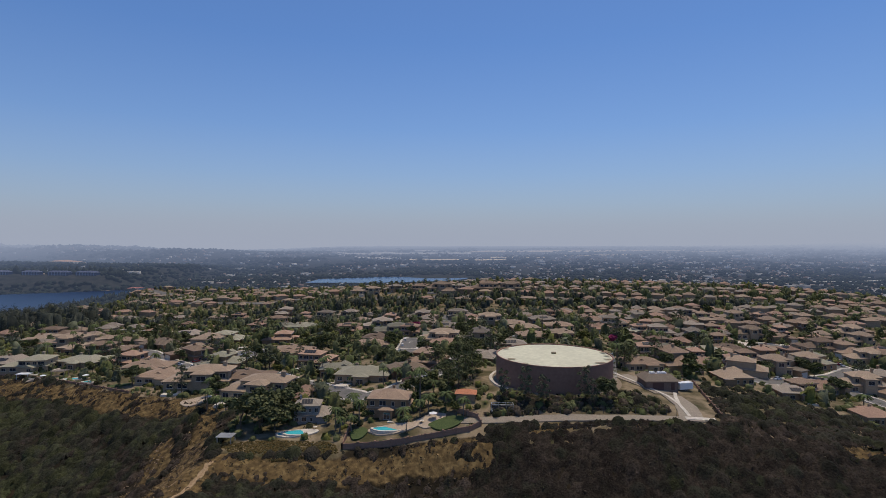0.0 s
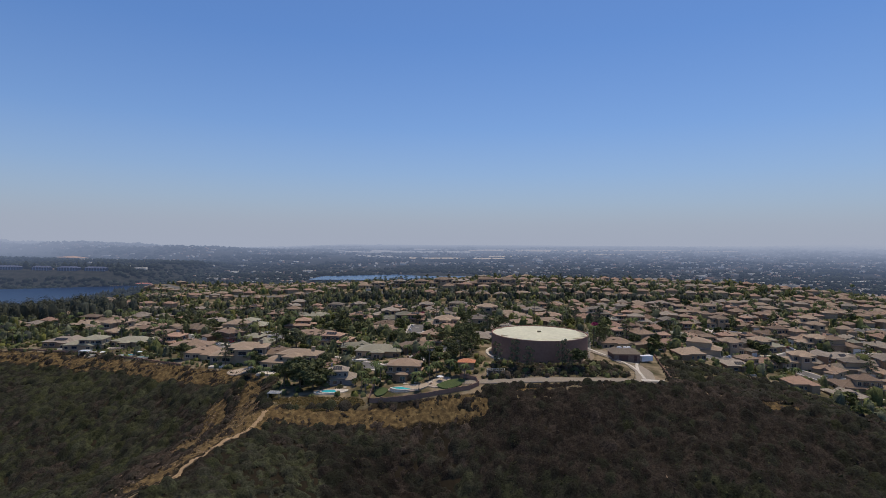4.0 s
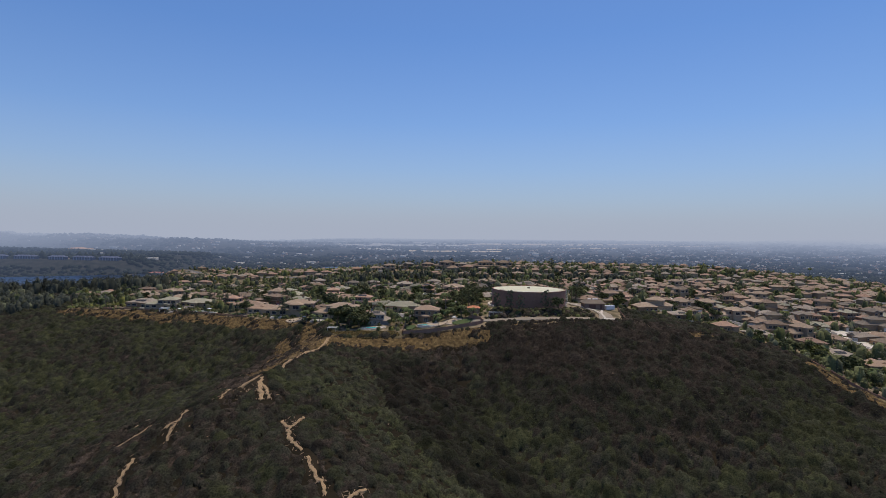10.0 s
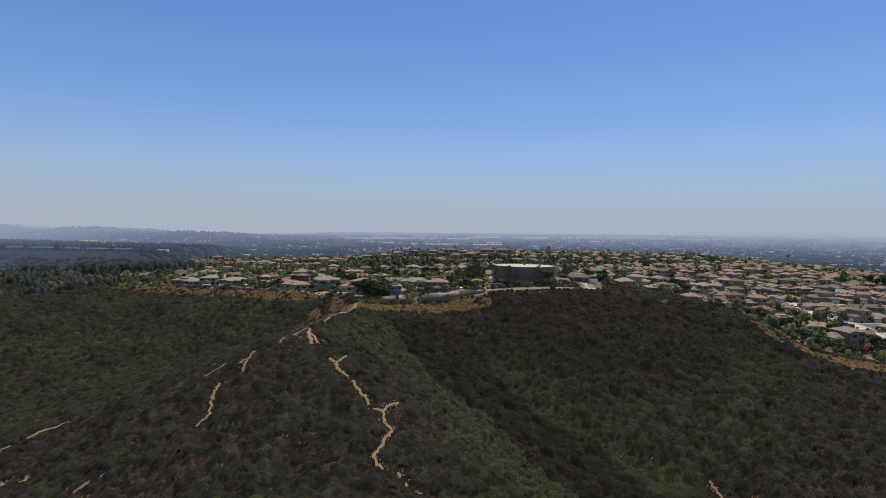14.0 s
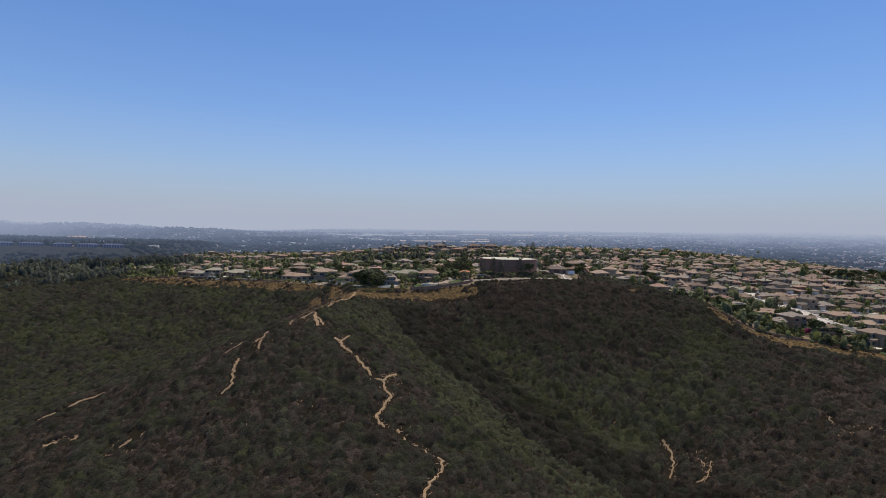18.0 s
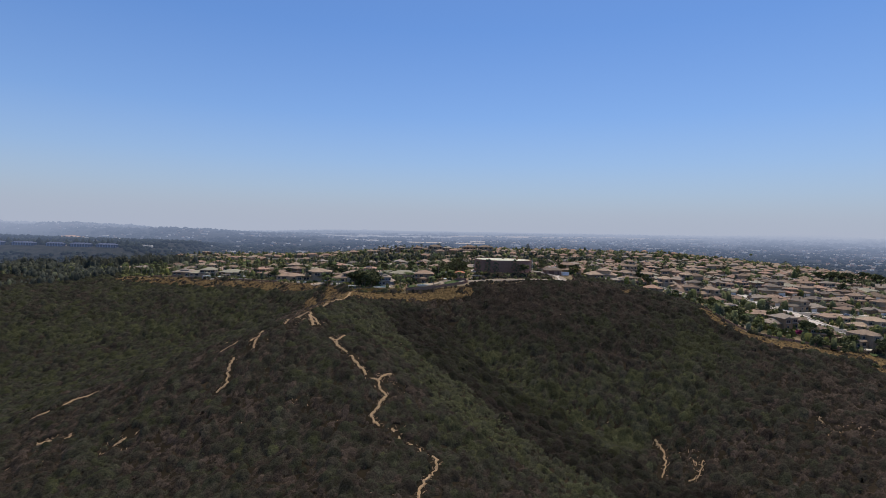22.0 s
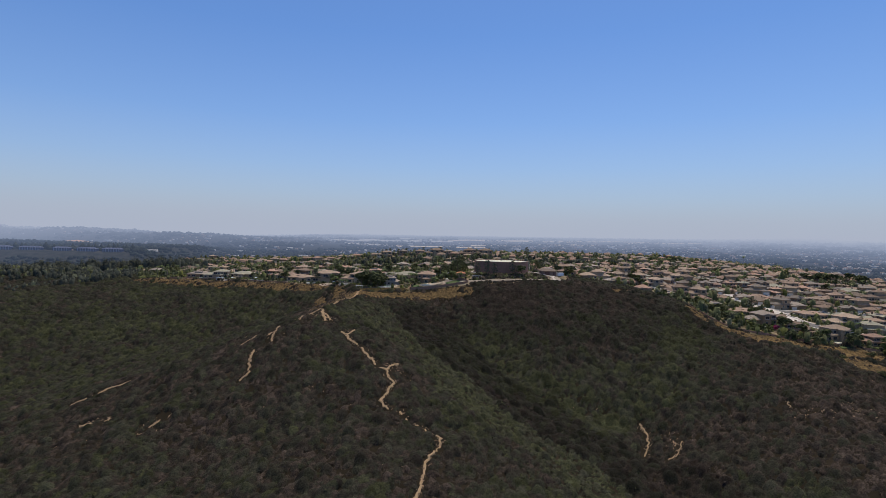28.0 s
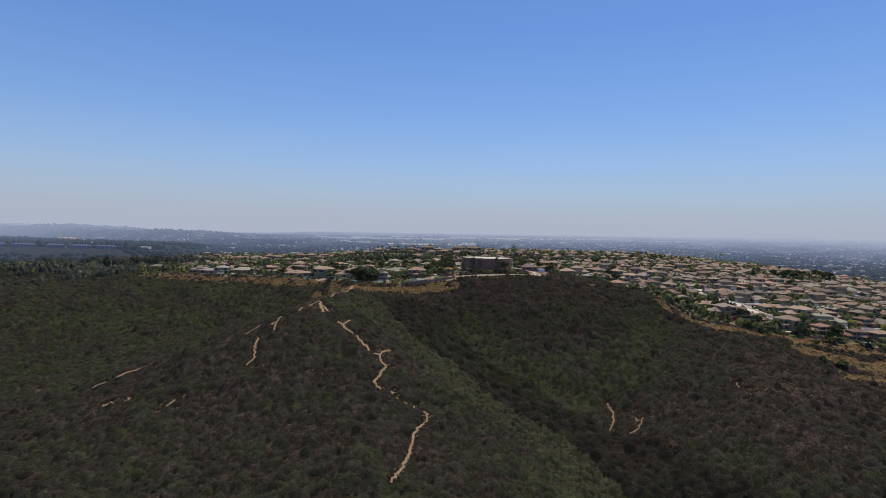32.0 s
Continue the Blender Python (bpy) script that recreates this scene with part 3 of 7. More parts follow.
def ribbon(name, line, width, mat, label, lift=0.2, ragged=0.0, seed=1, step=3.0, closed=False):
    """A road or trail laid over the ground, with thickness at its edges."""
    rnd = random.Random(seed)
    p, d = along(line, step)
    if ragged > 0.3:
        p = p + np.stack([waves(p[:, 0] + seed, p[:, 1], 5, 41), waves(p[:, 0], p[:, 1] + seed, 5, 42)], 1) * 0.45
    verts, faces = [], []
    for i, ((x, y), (dx, dy)) in enumerate(zip(p, d)):
        for side in (-1, 1):
            w = width / 2 * (1 + ragged * rnd.uniform(-1, 1))
            px, py = x - side * dy * w, y + side * dx * w
            z = float(ground_z(px, py))
            verts += [(px, py, z + lift), (px, py, z - 0.6)]
        if i:
            k = 4 * i
            faces += [(k - 4, k - 2, k + 2, k)[::-1], (k - 4, k, k + 1, k - 3)[::-1], (k - 2, k - 1, k + 3, k + 2)[::-1]]
    return tagged(new(name, mesh_of(name, verts, faces, [mat])), label, name.replace("_", " "), kind="structure")


for s, line in enumerate(STREETS):
    ribbon("road", line, 11.0, M["asphalt"], "grey asphalt residential street between houses", 0.28, step=4)
    for side in (-1, 1) if s < 11 else ():
        p, d = along(line, 6)
        ribbon("pavement", [(x - side * dy * 6.3, y + side * dx * 6.3) for (x, y), (dx, dy) in zip(p, d)], 1.5, M["concrete"],
               "pale concrete pavement with kerb along the street", 0.42, step=6)

# ---------------------------------------------------------------- water reservoir
tank = thing("water_tank", "round maroon-brown water reservoir tank with cream flat roof", "water tank")
g = Geo()
N, R, H = 64, 24.0, 10.5
ring = [(math.cos(6.28318 * k / N), math.sin(6.28318 * k / N)) for k in range(N)]
verts = [(c * R, s * R, -1.5) for c, s in ring] + [(c * R, s * R, H) for c, s in ring]
part("wall", mesh_of("wall", verts, [(k, (k + 1) % N, N + (k + 1) % N, N + k) for k in range(N)], [M["tank_wall"]], None, True), tank)
verts = [(c * (R - 0.25), s * (R - 0.25), H - 0.3) for c, s in ring] + [(c * (R * 0.55), s * R * 0.55, H + 0.12) for c, s in ring] + [(0, 0, H + 0.3)]
part("roof", mesh_of("roof", verts, [(k, (k + 1) % N, N + (k + 1) % N, N + k) for k in range(N)] + [(N + k, N + (k + 1) % N, 2 * N) for k in range(N)], [M["tank_roof"]]), tank)
verts = [(c * r, s * r, z) for r, z in ((R + 0.06, H - 0.5), (R + 0.06, H + 0.12), (R - 0.4, H + 0.12), (R - 0.4, H - 0.4)) for c, s in ring]
part("rim", mesh_of("rim", verts, [(j * N + k, j * N + (k + 1) % N, (j + 1) * N + (k + 1) % N, (j + 1) * N + k) for j in range(3) for k in range(N)], [M["tank_wall"]]), tank)
part("hatch", Geo().box(-0.9, -0.7, H + 0.15, 0.9, 0.7, H + 1.0), tank, M["rust"], label="rusty brown roof hatch")
for turn, size in ((150, 2.6), (205, 3.4), (232, 1.7), (318, 3.0), (338, 2.4), (355, 2.0), (12, 2.6)):
    c, s = math.cos(radians(turn)), math.sin(radians(turn))
    pts = [(c * 22.6 + size * 0.9 * math.cos(k) * (1 - 0.4 * math.cos(2 * k + turn)), s * 22.6 + size * 0.45 * math.sin(k)) for k in np.arange(0, 6.2, 0.7)]
    pts = [(x, y) for x, y in pts if math.hypot(x, y) < 23.5]
    if len(pts) > 3:
        part("stain", mesh_of("stain", [(x, y, H + 0.05) for x, y in pts], [tuple(range(len(pts)))], [M["rust"]]), tank, label="worn dirty patch on the roof edge")
# the stair that climbs the wall
g = Geo()
for k in range(24):
    t = radians(-22 + k * 1.25)
    r, z = R + 0.65, 0.3 + k * 0.44
    g.box(-0.6, -0.3, z, 0.6, 0.3, z + 0.08)
    for i in range(len(g.v) - 8, len(g.v)):
        x, y, h = g.v[i]
        g.v[i] = ((r + x) * math.cos(t) - y * math.sin(t), (r + x) * math.sin(t) + y * math.cos(t), h)
part("stair", g, tank, M["metal"], label="steel stair up the tank wall")
rail = [((R + 1.2) * math.cos(radians(-22 + k * 2.6)), (R + 1.2) * math.sin(radians(-22 + k * 2.6)), 1.3 + k * 0.92) for k in range(12)]
part("handrail", Geo().tube(rail, [0.09] * 12, 5), tank, M["metal"])

# ---------------------------------------------------------------- houses
ROOFS = [((0.186, 0.129, 0.086), (0.300, 0.213, 0.145)), ((0.237, 0.149, 0.100), (0.352, 0.227, 0.155)), ((0.188, 0.156, 0.119), (0.296, 0.247, 0.189)),
         ((0.202, 0.188, 0.133), (0.301, 0.282, 0.200)), ((0.224, 0.165, 0.112), (0.336, 0.253, 0.174))]
WALLS = [((0.251, 0.166, 0.102), (0.312, 0.210, 0.133)), ((0.312, 0.224, 0.141), (0.382, 0.281, 0.180)), ((0.220, 0.136, 0.083), (0.275, 0.174, 0.109)),
         ((0.341, 0.262, 0.177), (0.411, 0.324, 0.224)), ((0.281, 0.181, 0.106), (0.346, 0.231, 0.137)), ((0.201, 0.202, 0.198), (0.261, 0.262, 0.258))]


def tile_material(name, dark, light):
    m = material(name, dark, light, 1.2, 0.85, 0.0, spread=0.4)
    n, l = m.node_tree.nodes, m.node_tree.links
    where, wave, bump = n.new("ShaderNodeTexCoord"), n.new("ShaderNodeTexWave"), n.new("ShaderNodeBump")
    wave.bands_direction = "Z"
    wave.inputs["Scale"].default_value, wave.inputs["Distortion"].default_value = 3.4, 0.6
    bump.inputs["Strength"].default_value, bump.inputs["Distance"].default_value = 0.35, 0.08
    l.new(where.outputs["Object"], wave.inputs["Vector"])
    l.new(wave.outputs["Fac"], bump.inputs["Height"])
    l.new(bump.outputs[0], n["Principled BSDF"].inputs["Normal"])
    return m


MR = [tile_material("roof_tile", *c) for c in ROOFS]
MW = [material("stucco", *c, 2.0, 0.9, 0.15, spread=0.1) for c in WALLS]
M["garage"] = material("garage", (0.50, 0.47, 0.42), (0.58, 0.55, 0.50), 1.0, 0.6, 0.1, spread=0.1)
M["fascia"] = material("fascia", (0.20, 0.16, 0.12), (0.28, 0.23, 0.18), 1.0, 0.8, 0.1)
M["trim"] = material("trim", (0.46, 0.42, 0.36), (0.56, 0.52, 0.46), 1.0, 0.7, 0.05)
M["solar"] = material("solar", (0.012, 0.014, 0.02), (0.025, 0.028, 0.038), 1.0, 0.6, 0.0)


def window_geo(w, h):
    """A framed window in two sashes under a drip ledge, with a sill."""
    g = Geo().box(-w / 2, -0.08, 0, w / 2, 0.02, h, 0)
    g.box(-w / 2 + 0.08, -0.10, 0.08, -0.03, 0.0, h - 0.08, 1).box(0.03, -0.10, 0.08, w / 2 - 0.08, 0.0, h - 0.08, 1)
    g.box(-w / 2 - 0.12, -0.2, -0.12, w / 2 + 0.12, 0.02, 0, 0)
    return g.mesh("window", M["trim"], M["window"])


WIN = {s: window_geo(*s) for s in ((1.7, 1.5), (2.6, 1.6), (1.2, 1.4), (2.4, 2.1))}


def house(kind, roof, wall, label, full=False):
    """A stucco house with tiled hipped roofs. The garage side faces +y, the garden side -y. An upper floor is set back over a wider ground floor."""
    rnd = random.Random(kind * 31 + roof * 7)
    two = kind % 3 != 2
    w, d = rnd.uniform(15.0, 19.0), rnd.uniform(11.0, 13.5)
    e1, e2 = 3.0, 5.9
    low = e1 if two else 3.2
    h = thing("house", label, "house", group="houses of the hilltop suburb")
    gw = rnd.uniform(6.0, 7.0)
    gx0 = w / 2 - gw if kind % 2 else -w / 2
    uw = w * rnd.uniform(0.58, 0.8)
    uw = w - 0.28 if full else uw
    ux0 = -w / 2 + 0.14 if (kind // 2) % 2 else w / 2 - uw - 0.14
    uy0, uy1 = -d / 2 + rnd.choice((0.15, 0.15, 1.0, 1.8)), d / 2 - rnd.uniform(0.4, 2.2)
    bx = rnd.uniform(-w / 2 + 0.2, w / 2 - 5.2)
    tall_bay = two and kind % 4 == 1
    if tall_bay:
        bx = min(max(bx, ux0 + 0.2), ux0 + uw - 5.2)
    bay_top = (e2 if tall_bay else low) - 0.14
    g = Geo().box(-w / 2, -d / 2, -4, w / 2, d / 2, low)
    if two:
        g.box(ux0, uy0, e1 - 0.2, ux0 + uw, uy1, e2)
    g.box(gx0 + 0.05, d / 2 - 0.3, -4, gx0 + gw - 0.05, d / 2 + 5.2, e1 - 0.1)
    g.box(bx, -d / 2 - 2.4, -4, bx + 5, (uy0 if tall_bay else -d / 2) + 0.3, bay_top)
    part("wall", g, h, MW[wall])
    g = Geo().hip(-w / 2, -d / 2, w / 2, d / 2, low, d * 0.2)
    if two:
        g.hip(ux0, uy0, ux0 + uw, uy1, e2, min(uw, uy1 - uy0) * 0.21)
    g.hip(gx0, d / 2 - 3, gx0 + gw, d / 2 + 5.2, e1 - 0.1, gw * 0.2)
    g.hip(bx, -d / 2 - 2.4, bx + 5, (uy0 if tall_bay else -d / 2) + 2.6, bay_top, 1.25, gable=kind % 3 == 1)
    if not two:
        k = rnd.uniform(-w / 4, w / 4)
        g.hip(k - 3, -d / 4, k + 3, d / 2 + 1.5, low + 0.05, 1.9, eave=0.4, gable=kind % 2 == 0)
    part("roof", g, h, MR[roof], M["fascia"])
    top = e2 + (uy1 - uy0) * 0.21 if two else low + d * 0.2
    cx = rnd.uniform(ux0 + 1.5, ux0 + uw - 1.5) if two else rnd.uniform(-w / 4, w / 4)
    part("chimney", Geo().box(cx - 0.5, 0.6, low, cx + 0.5, 1.6, top + 0.5).box(cx - 0.62, 0.48, top + 0.5, cx + 0.62, 1.72, top + 0.72), h, MW[wall])
    part("garage_door", Geo().box(gx0 + 0.7, d / 2 + 5.2, -0.1, gx0 + gw - 0.7, d / 2 + 5.3, 2.3), h, M["garage"])
    part("driveway", Geo().box(gx0 + 0.2, d / 2 + 5.25, -3, gx0 + gw - 0.2, d / 2 + 11.5, 0.02), h, M["concrete"], label="pale concrete driveway")
    px = -w / 2 + 1.0 if kind % 2 else w / 2 - 7.0
    part("patio", Geo().box(px, -d / 2 - 5.5, -3, px + 6, -d / 2 - 2.6, 0.06).box(px + 1, -d / 2 - 2.6, -3, px + 5, -d / 2 - 0.02, 0.06), h, M["concrete"], label="pale concrete garden patio")
    door = gx0 + gw + 0.5 if gx0 < 0 else gx0 - 1.7
    part("front_door", Geo().box(door, d / 2, 0, door + 1.1, d / 2 + 0.1, 2.2), h, M["fascia"])
    sizes = list(WIN)
    for i, x in enumerate(np.linspace(-w / 2 + 1.7, w / 2 - 1.7, 5)):
        on_bay = bx - 1.4 < x < bx + 6.4
        if on_bay and not bx + 1.4 < x < bx + 3.6:
            continue
        part("window", WIN[sizes[3 if i == kind % 5 else i % 3]], h, at=pose(x, -d / 2 - (2.4 if on_bay else 0), 0.1 if i == kind % 5 else 0.9))
    for i, y in enumerate((-2.6, 2.4)):
        part("window", WIN[sizes[(kind + i) % 3]], h, at=pose(-w / 2, y, 0.9, 0, 0, -90))
        part("window", WIN[sizes[(kind + i + 1) % 3]], h, at=pose(w / 2, y, 0.9, 0, 0, 90))
    if two:
        for i, x in enumerate(np.linspace(ux0 + 1.6, ux0 + uw - 1.6, 4)):
            if tall_bay and bx - 1.2 < x < bx + 6.2:
                continue
            part("window", WIN[sizes[(kind + i) % 3]], h, at=pose(x, uy0, 3.85))
        if tall_bay:
            part("window", WIN[sizes[1]], h, at=pose(bx + 2.5, -d / 2 - 2.4, 3.75))
        part("window", WIN[sizes[kind % 3]], h, at=pose(ux0, (uy0 + uy1) / 2, 3.85, 0, 0, -90))
        part("window", WIN[sizes[(kind + 1) % 3]], h, at=pose(ux0 + uw, (uy0 + uy1) / 2, 3.85, 0, 0, 90))
    if kind % 5 == 3:
        g = Geo()
        for k in range(4):
            g.box(-3 + k * 1.5, 0, 0, -1.6 + k * 1.5, 2.6, 0.07)
        x, y, z = (ux0 + uw / 2, uy0 + 0.9, e2 + 0.78) if two else (0, -d / 2 + 0.9, low + 0.78)
        part("solar_panel", g, h, M["solar"], at=pose(x, y, z, math.degrees(math.atan(0.44)), 0, 0), label="dark rooftop solar panels")
    return h


TONES = ["brown tile", "terracotta tile", "grey-brown tile", "grey-green tile", "tan tile"]
HEIGHTS = {True: "two-storey", False: "single-storey"}
VARIANTS = []
for kind in range(15):
    roof, wall = (kind * 2 + kind // 5) % 5, (kind * 3 + 1) % 5
    VARIANTS.append((house(kind, roof, wall, "%s stucco house with a hipped %s roof" % (HEIGHTS[kind % 3 != 2], TONES[roof])), kind % 3 != 2, roof))
for kind, roof, wall in ((17, 3, 1), (20, 3, 4), (23, 2, 0)):
    VARIANTS.append((house(kind, roof, wall, "single-storey stucco house with a hipped %s roof" % TONES[roof]), False, roof))
used = set()
PLACED = []


def put_house(x, y, turn, two=None, roof=None, seed=0, one=None, size=None):
    size = size or (0.78, 0.8, 1.12, 1) if size or (y < -10 and x < -50) else (0.9, 1.0, 0.96, 1) if x > 150 and y < -30 else (0.74, 0.84, 0.98, 1) if x > 70 else (0.9, 0.92, 1.06, 1) if x > 40 else (1.28, 1.15, 1.12, 1) if x < -125 and y < 240 else (1.05, 1, 1.06, 1)
    rnd = random.Random(int(x * 13 + y * 7) + seed)
    fits = [v for v in VARIANTS if (two is None or v[1] == two) and (roof is None or v[2] == roof)] or [v for v in VARIANTS if two is None or v[1] == two]
    v = one or rnd.choice(fits)[0]
    m = pose(x, y, min(z_at(x + i, y + j) for i in (-5, 5) for j in (-5, 5)) + 0.3, 0, 0, turn) @ Matrix.Diagonal(size)
    if v.name in used:
        copy_thing(v, m)
    else:
        used.add(v.name)
        v.matrix_basis = m
    PLACED.append((x, y))


# plan place, two storeys or one, roof colour
WEST_HOUSES = [
    (-884, 789, 0, 2), (-509, 391, 0, 2), (-445, 278, 0, 4), (-415, 333, 1, 1), (-376, 215, 1, 0), (-362, 183, 0, 4), (-320, 152, 1, 4),
    (-306, 81, 0, 2), (-302, 345, 1, 4), (-298, 130, 0, 4), (-291, 263, 1, 1), (-285, 73, 1, 3), (-279, 357, 1, 1), (-271, 122, 1, 0),
    (-260, 83, 0, 3), (-257, 198, 0, 2), (-235, 86, 1, 1), (-233, 363, 1, 2), (-220, 290, 1, 0), (-215, 230, 1, 1), (-213, 69, 0, 0),
    ]
RIM_HOUSES = [
    (-211, 129, 1, 4), (-209, 166, 1, 3), (-207, 349, 1, 1), (-205, 54, 1, 0), (-196, 249, 0, 3), (-192, 47, 0, 0), (-177, 338, 1, 2),
    (-173, 232, 0, 3), (-168, 36, 1, 4), (-166, 155, 1, 1), (-158, 338, 1, 2), (-152, 143, 0, 1), (-146, 42, 0, 0),
    (-141, 99, 0, 0), (-132, 336, 0, 2), (-131, 15, 1, 4), (-129, 217, 0, 0), (-125, 194, 1, 1), (-120, 72, 1, 1), (-113, 9, 0, 1),
    ]
CENTRE_HOUSES = [
    (-106, 290, 1, 1), (-106, 209, 1, 2), (-102, 49, 0, 3), (-96, -22, 1, 3), (-95, 139, 0, 0), (-94, 110, 0, 0), (-91, 176, 1, 3),
    (-86, 35, 0, 3), (-83, -22, 0, 3), (-78, 287, 1, 2), (-74, 170, 1, 1), (-66, -22, 1, 0), (-53, 115, 1, 4), (-51, 196, 0, 2), (-49, 101, 0, 1),
    (-38, 278, 1, 2), (-26, 120, 1, 2), (-19, 213, 1, 4), (-13, 117, 0, 2), (-10, 94, 0, 2), (1, 197, 0, 4)]
TANK_HOUSES = [
    (8, 171, 0, 4), (9, 131, 0, 0), (28, 220, 0, 2), (28, 142, 0, 4), (35, 185, 0, 0), (40, 275, 1, 1), (46, 29, 0, 0), (65, 74, 1, 1),
    (83, 19, 0, 4), (89, 74, 1, 1), (90, 166, 1, 1), (101, 155, 1, 2), (101, 66, 1, 0), (102, 124, 0, 1), (103, 8, 0, 2), (107, 225, 1, 2),
    (115, 142, 1, 2), (122, 59, 1, 4), (125, -8, 0, 1), (126, 86, 1, 2), (127, 113, 0, 0)]
EAST_HOUSES = [
    (128, 222, 0, 1), (136, 141, 1, 2), (141, 196, 1, 2), (142, -17, 0, 2), (148, 177, 1, 0), (150, 78, 1, 4), (152, 38, 1, 4), (154, 256, 1, 2),
    (163, 161, 1, 4), (170, 242, 1, 2), (170, -23, 0, 1), (185, 189, 1, 2), (186, 232, 1, 4),
    (188, 125, 1, 2), (192, 33, 0, 0), (193, 176, 1, 1), (194, -8, 0, 0)]
TERRACE_HOUSES = [
    (199, 99, 1, 4), (200, 147, 1, 1), (211, 231, 1, 1), (220, 113, 1, 1), (225, 189, 1, 2),
    (229, 147, 1, 4), (239, 171, 1, 4), (242, -58, 0, 0), (247, 192, 1, 1), (312, -40, 0, 1)]
# the houses along the edge of the lower terrace: place, turn, storeys, roof, size
EDGE_HOUSES = [(171, -44, 4, 0, 2, 1.0), (186, -60, -6, 0, 0, 1.1), (181, -89, 8, 1, 2, 0.85), (196, -113, -10, 1, 0, 1.0), (207, -129, 12, 1, 4, 0.8), (227, -137, 6, 1, 1, 0.8), (249, -142, -8, 1, 1, 0.95),
               (247, -85, 5, 1, 4, 0.9), (276, -83, -4, 1, 0, 0.95), (288, -100, 9, 1, 1, 0.95), (273, -141, 4, 1, 0, 0.95), (298, -140, -6, 1, 4, 0.95)]
# the grey house and the maroon-roofed house behind their pools, and the row of large houses along the far ridge
put_house(-96, -22, 6, one=house(18, 2, 5, "two-storey blue-grey stucco house with a grey tile roof"), size=(0.7, 0.8, 1.1, 1))
put_house(-66, -22, -3, one=house(12, 0, 0, "two-storey tan stucco house with a maroon-brown tile roof", True), size=(0.98, 0.9, 1.15, 1))
for k, x in enumerate((-149, -122, -94, -66, -38, -11, 16)):
    put_house(x, 428 + (k * 5) % 7, (k * 7) % 11 - 5, True, (4, 2, 0)[k % 3], size=(1.35, 1.1, 1.3, 1))
for x, y, turn, two, roof, size in EDGE_HOUSES:
    put_house(x, y, turn, bool(two), roof, size=(1.05 * size, 1.0, 1.0, 1))
for x, y, two, roof in WEST_HOUSES + RIM_HOUSES + CENTRE_HOUSES + TANK_HOUSES + EAST_HOUSES + TERRACE_HOUSES:
    if any((x - a) ** 2 + (y - b) ** 2 < (19 if x < -125 else 14.5) ** 2 for a, b in PLACED):
        continue
    put_house(x, y, (x * 7 + y * 13) % 19 - 9 + (90 if (x * 3 + y) % 7 == 0 and y > 60 else 0), bool(two), {2: 0, 3: 4}.get(roof, roof) if x > 120 and (x + y) % 5 else roof)


WOODS = [[(-420, 290), (-200, 312), (-40, 310), (60, 295)], [(-230, 385), (-60, 366), (120, 342), (300, 312)], [(-640, 545), (-400, 400), (-300, 400)]]


def free(x, y, gap):
    return all((x - a) ** 2 + (y - b) ** 2 > gap * gap for a, b in PLACED)


spots = []
for s, line in enumerate(STREETS):
    for side in (-1, 1):
        p, d = along(line, 1.0)
        run = 6.0
        rnd = random.Random(s * 2 + side)
        for (x, y), (dx, dy) in zip(p, d):
            run += 1
            if run < (16 if x > 70 and y > -30 else 24 if s in (2, 3, 4) else 21.5):
                continue
            far = (15.5 if x > 70 and y > -30 else 17.5) + rnd.uniform(-2, 3)
            hx, hy = x - side * dy * far, y + side * dx * far
            if min(gap_to(hx, hy, o) for o in STREETS) < (12.5 if hx > 70 else 14) or math.hypot(hx, hy) < 52 or (hy < 28 and -46 < hx < 95) or (-112 < hx < -44 and -15 < hy < 32):
                continue
            if not inside(hx, hy, PLATEAU) or not free(hx, hy, 14.2 if hx > 70 and hy > -30 else 20 if s in (2, 3, 4) else 24 if hx < -125 and hy < 240 else 18) or any(math.hypot(hx - cx, hy - cy) < rad + 9 for cx, cy, rad in CIRCLES) or min(gap_to(hx, hy, o) for o in WOODS) < 16:
                continue
            if rnd.random() < 0.16:
                run = 4.0
                continue
            run = rnd.uniform(-2, 1)
            PLACED.append((hx, hy))
            spots.append((hx, hy, math.degrees(math.atan2(-side * dy, -side * dx)) + rnd.uniform(-13, 13)))
# the close-built lots of the eastern tract that lie back from the streets
rnd = random.Random(5)
for k in range(2600):
    hx, hy = rnd.uniform(62, 560), rnd.uniform(-15, 330)
    if (hy < 26 and hx < 140) or not inside(hx, hy, PLATEAU) or not free(hx, hy, 15.0) or min(gap_to(hx, hy, o) for o in STREETS) < 12.5 or any(math.hypot(hx - cx, hy - cy) < rad + 9 for cx, cy, rad in CIRCLES) or min(gap_to(hx, hy, o) for o in WOODS) < 12 or inside(hx, hy, [(368, 145), (480, 150), (480, 210), (368, 200)]):
        continue
    PLACED.append((hx, hy))
    spots.append((hx, hy, rnd.choice((0, 90, 180)) + rnd.uniform(-14, 14)))
spots.sort(key=lambda q: q[1] + abs(q[0]) * 0.3)
near_lots = 300 - len(PLACED) + len(spots)
for x, y, turn in spots[:near_lots]:
    PLACED.remove((x, y))
    put_house(x, y, turn, int(x) % 3 == 0 if x > 150 and y < 120 else None, (0, 2, 1, 4, 2, 0, 3)[int(x * 3 + y) % 7] if x > 100 else None)
far_houses = Geo()
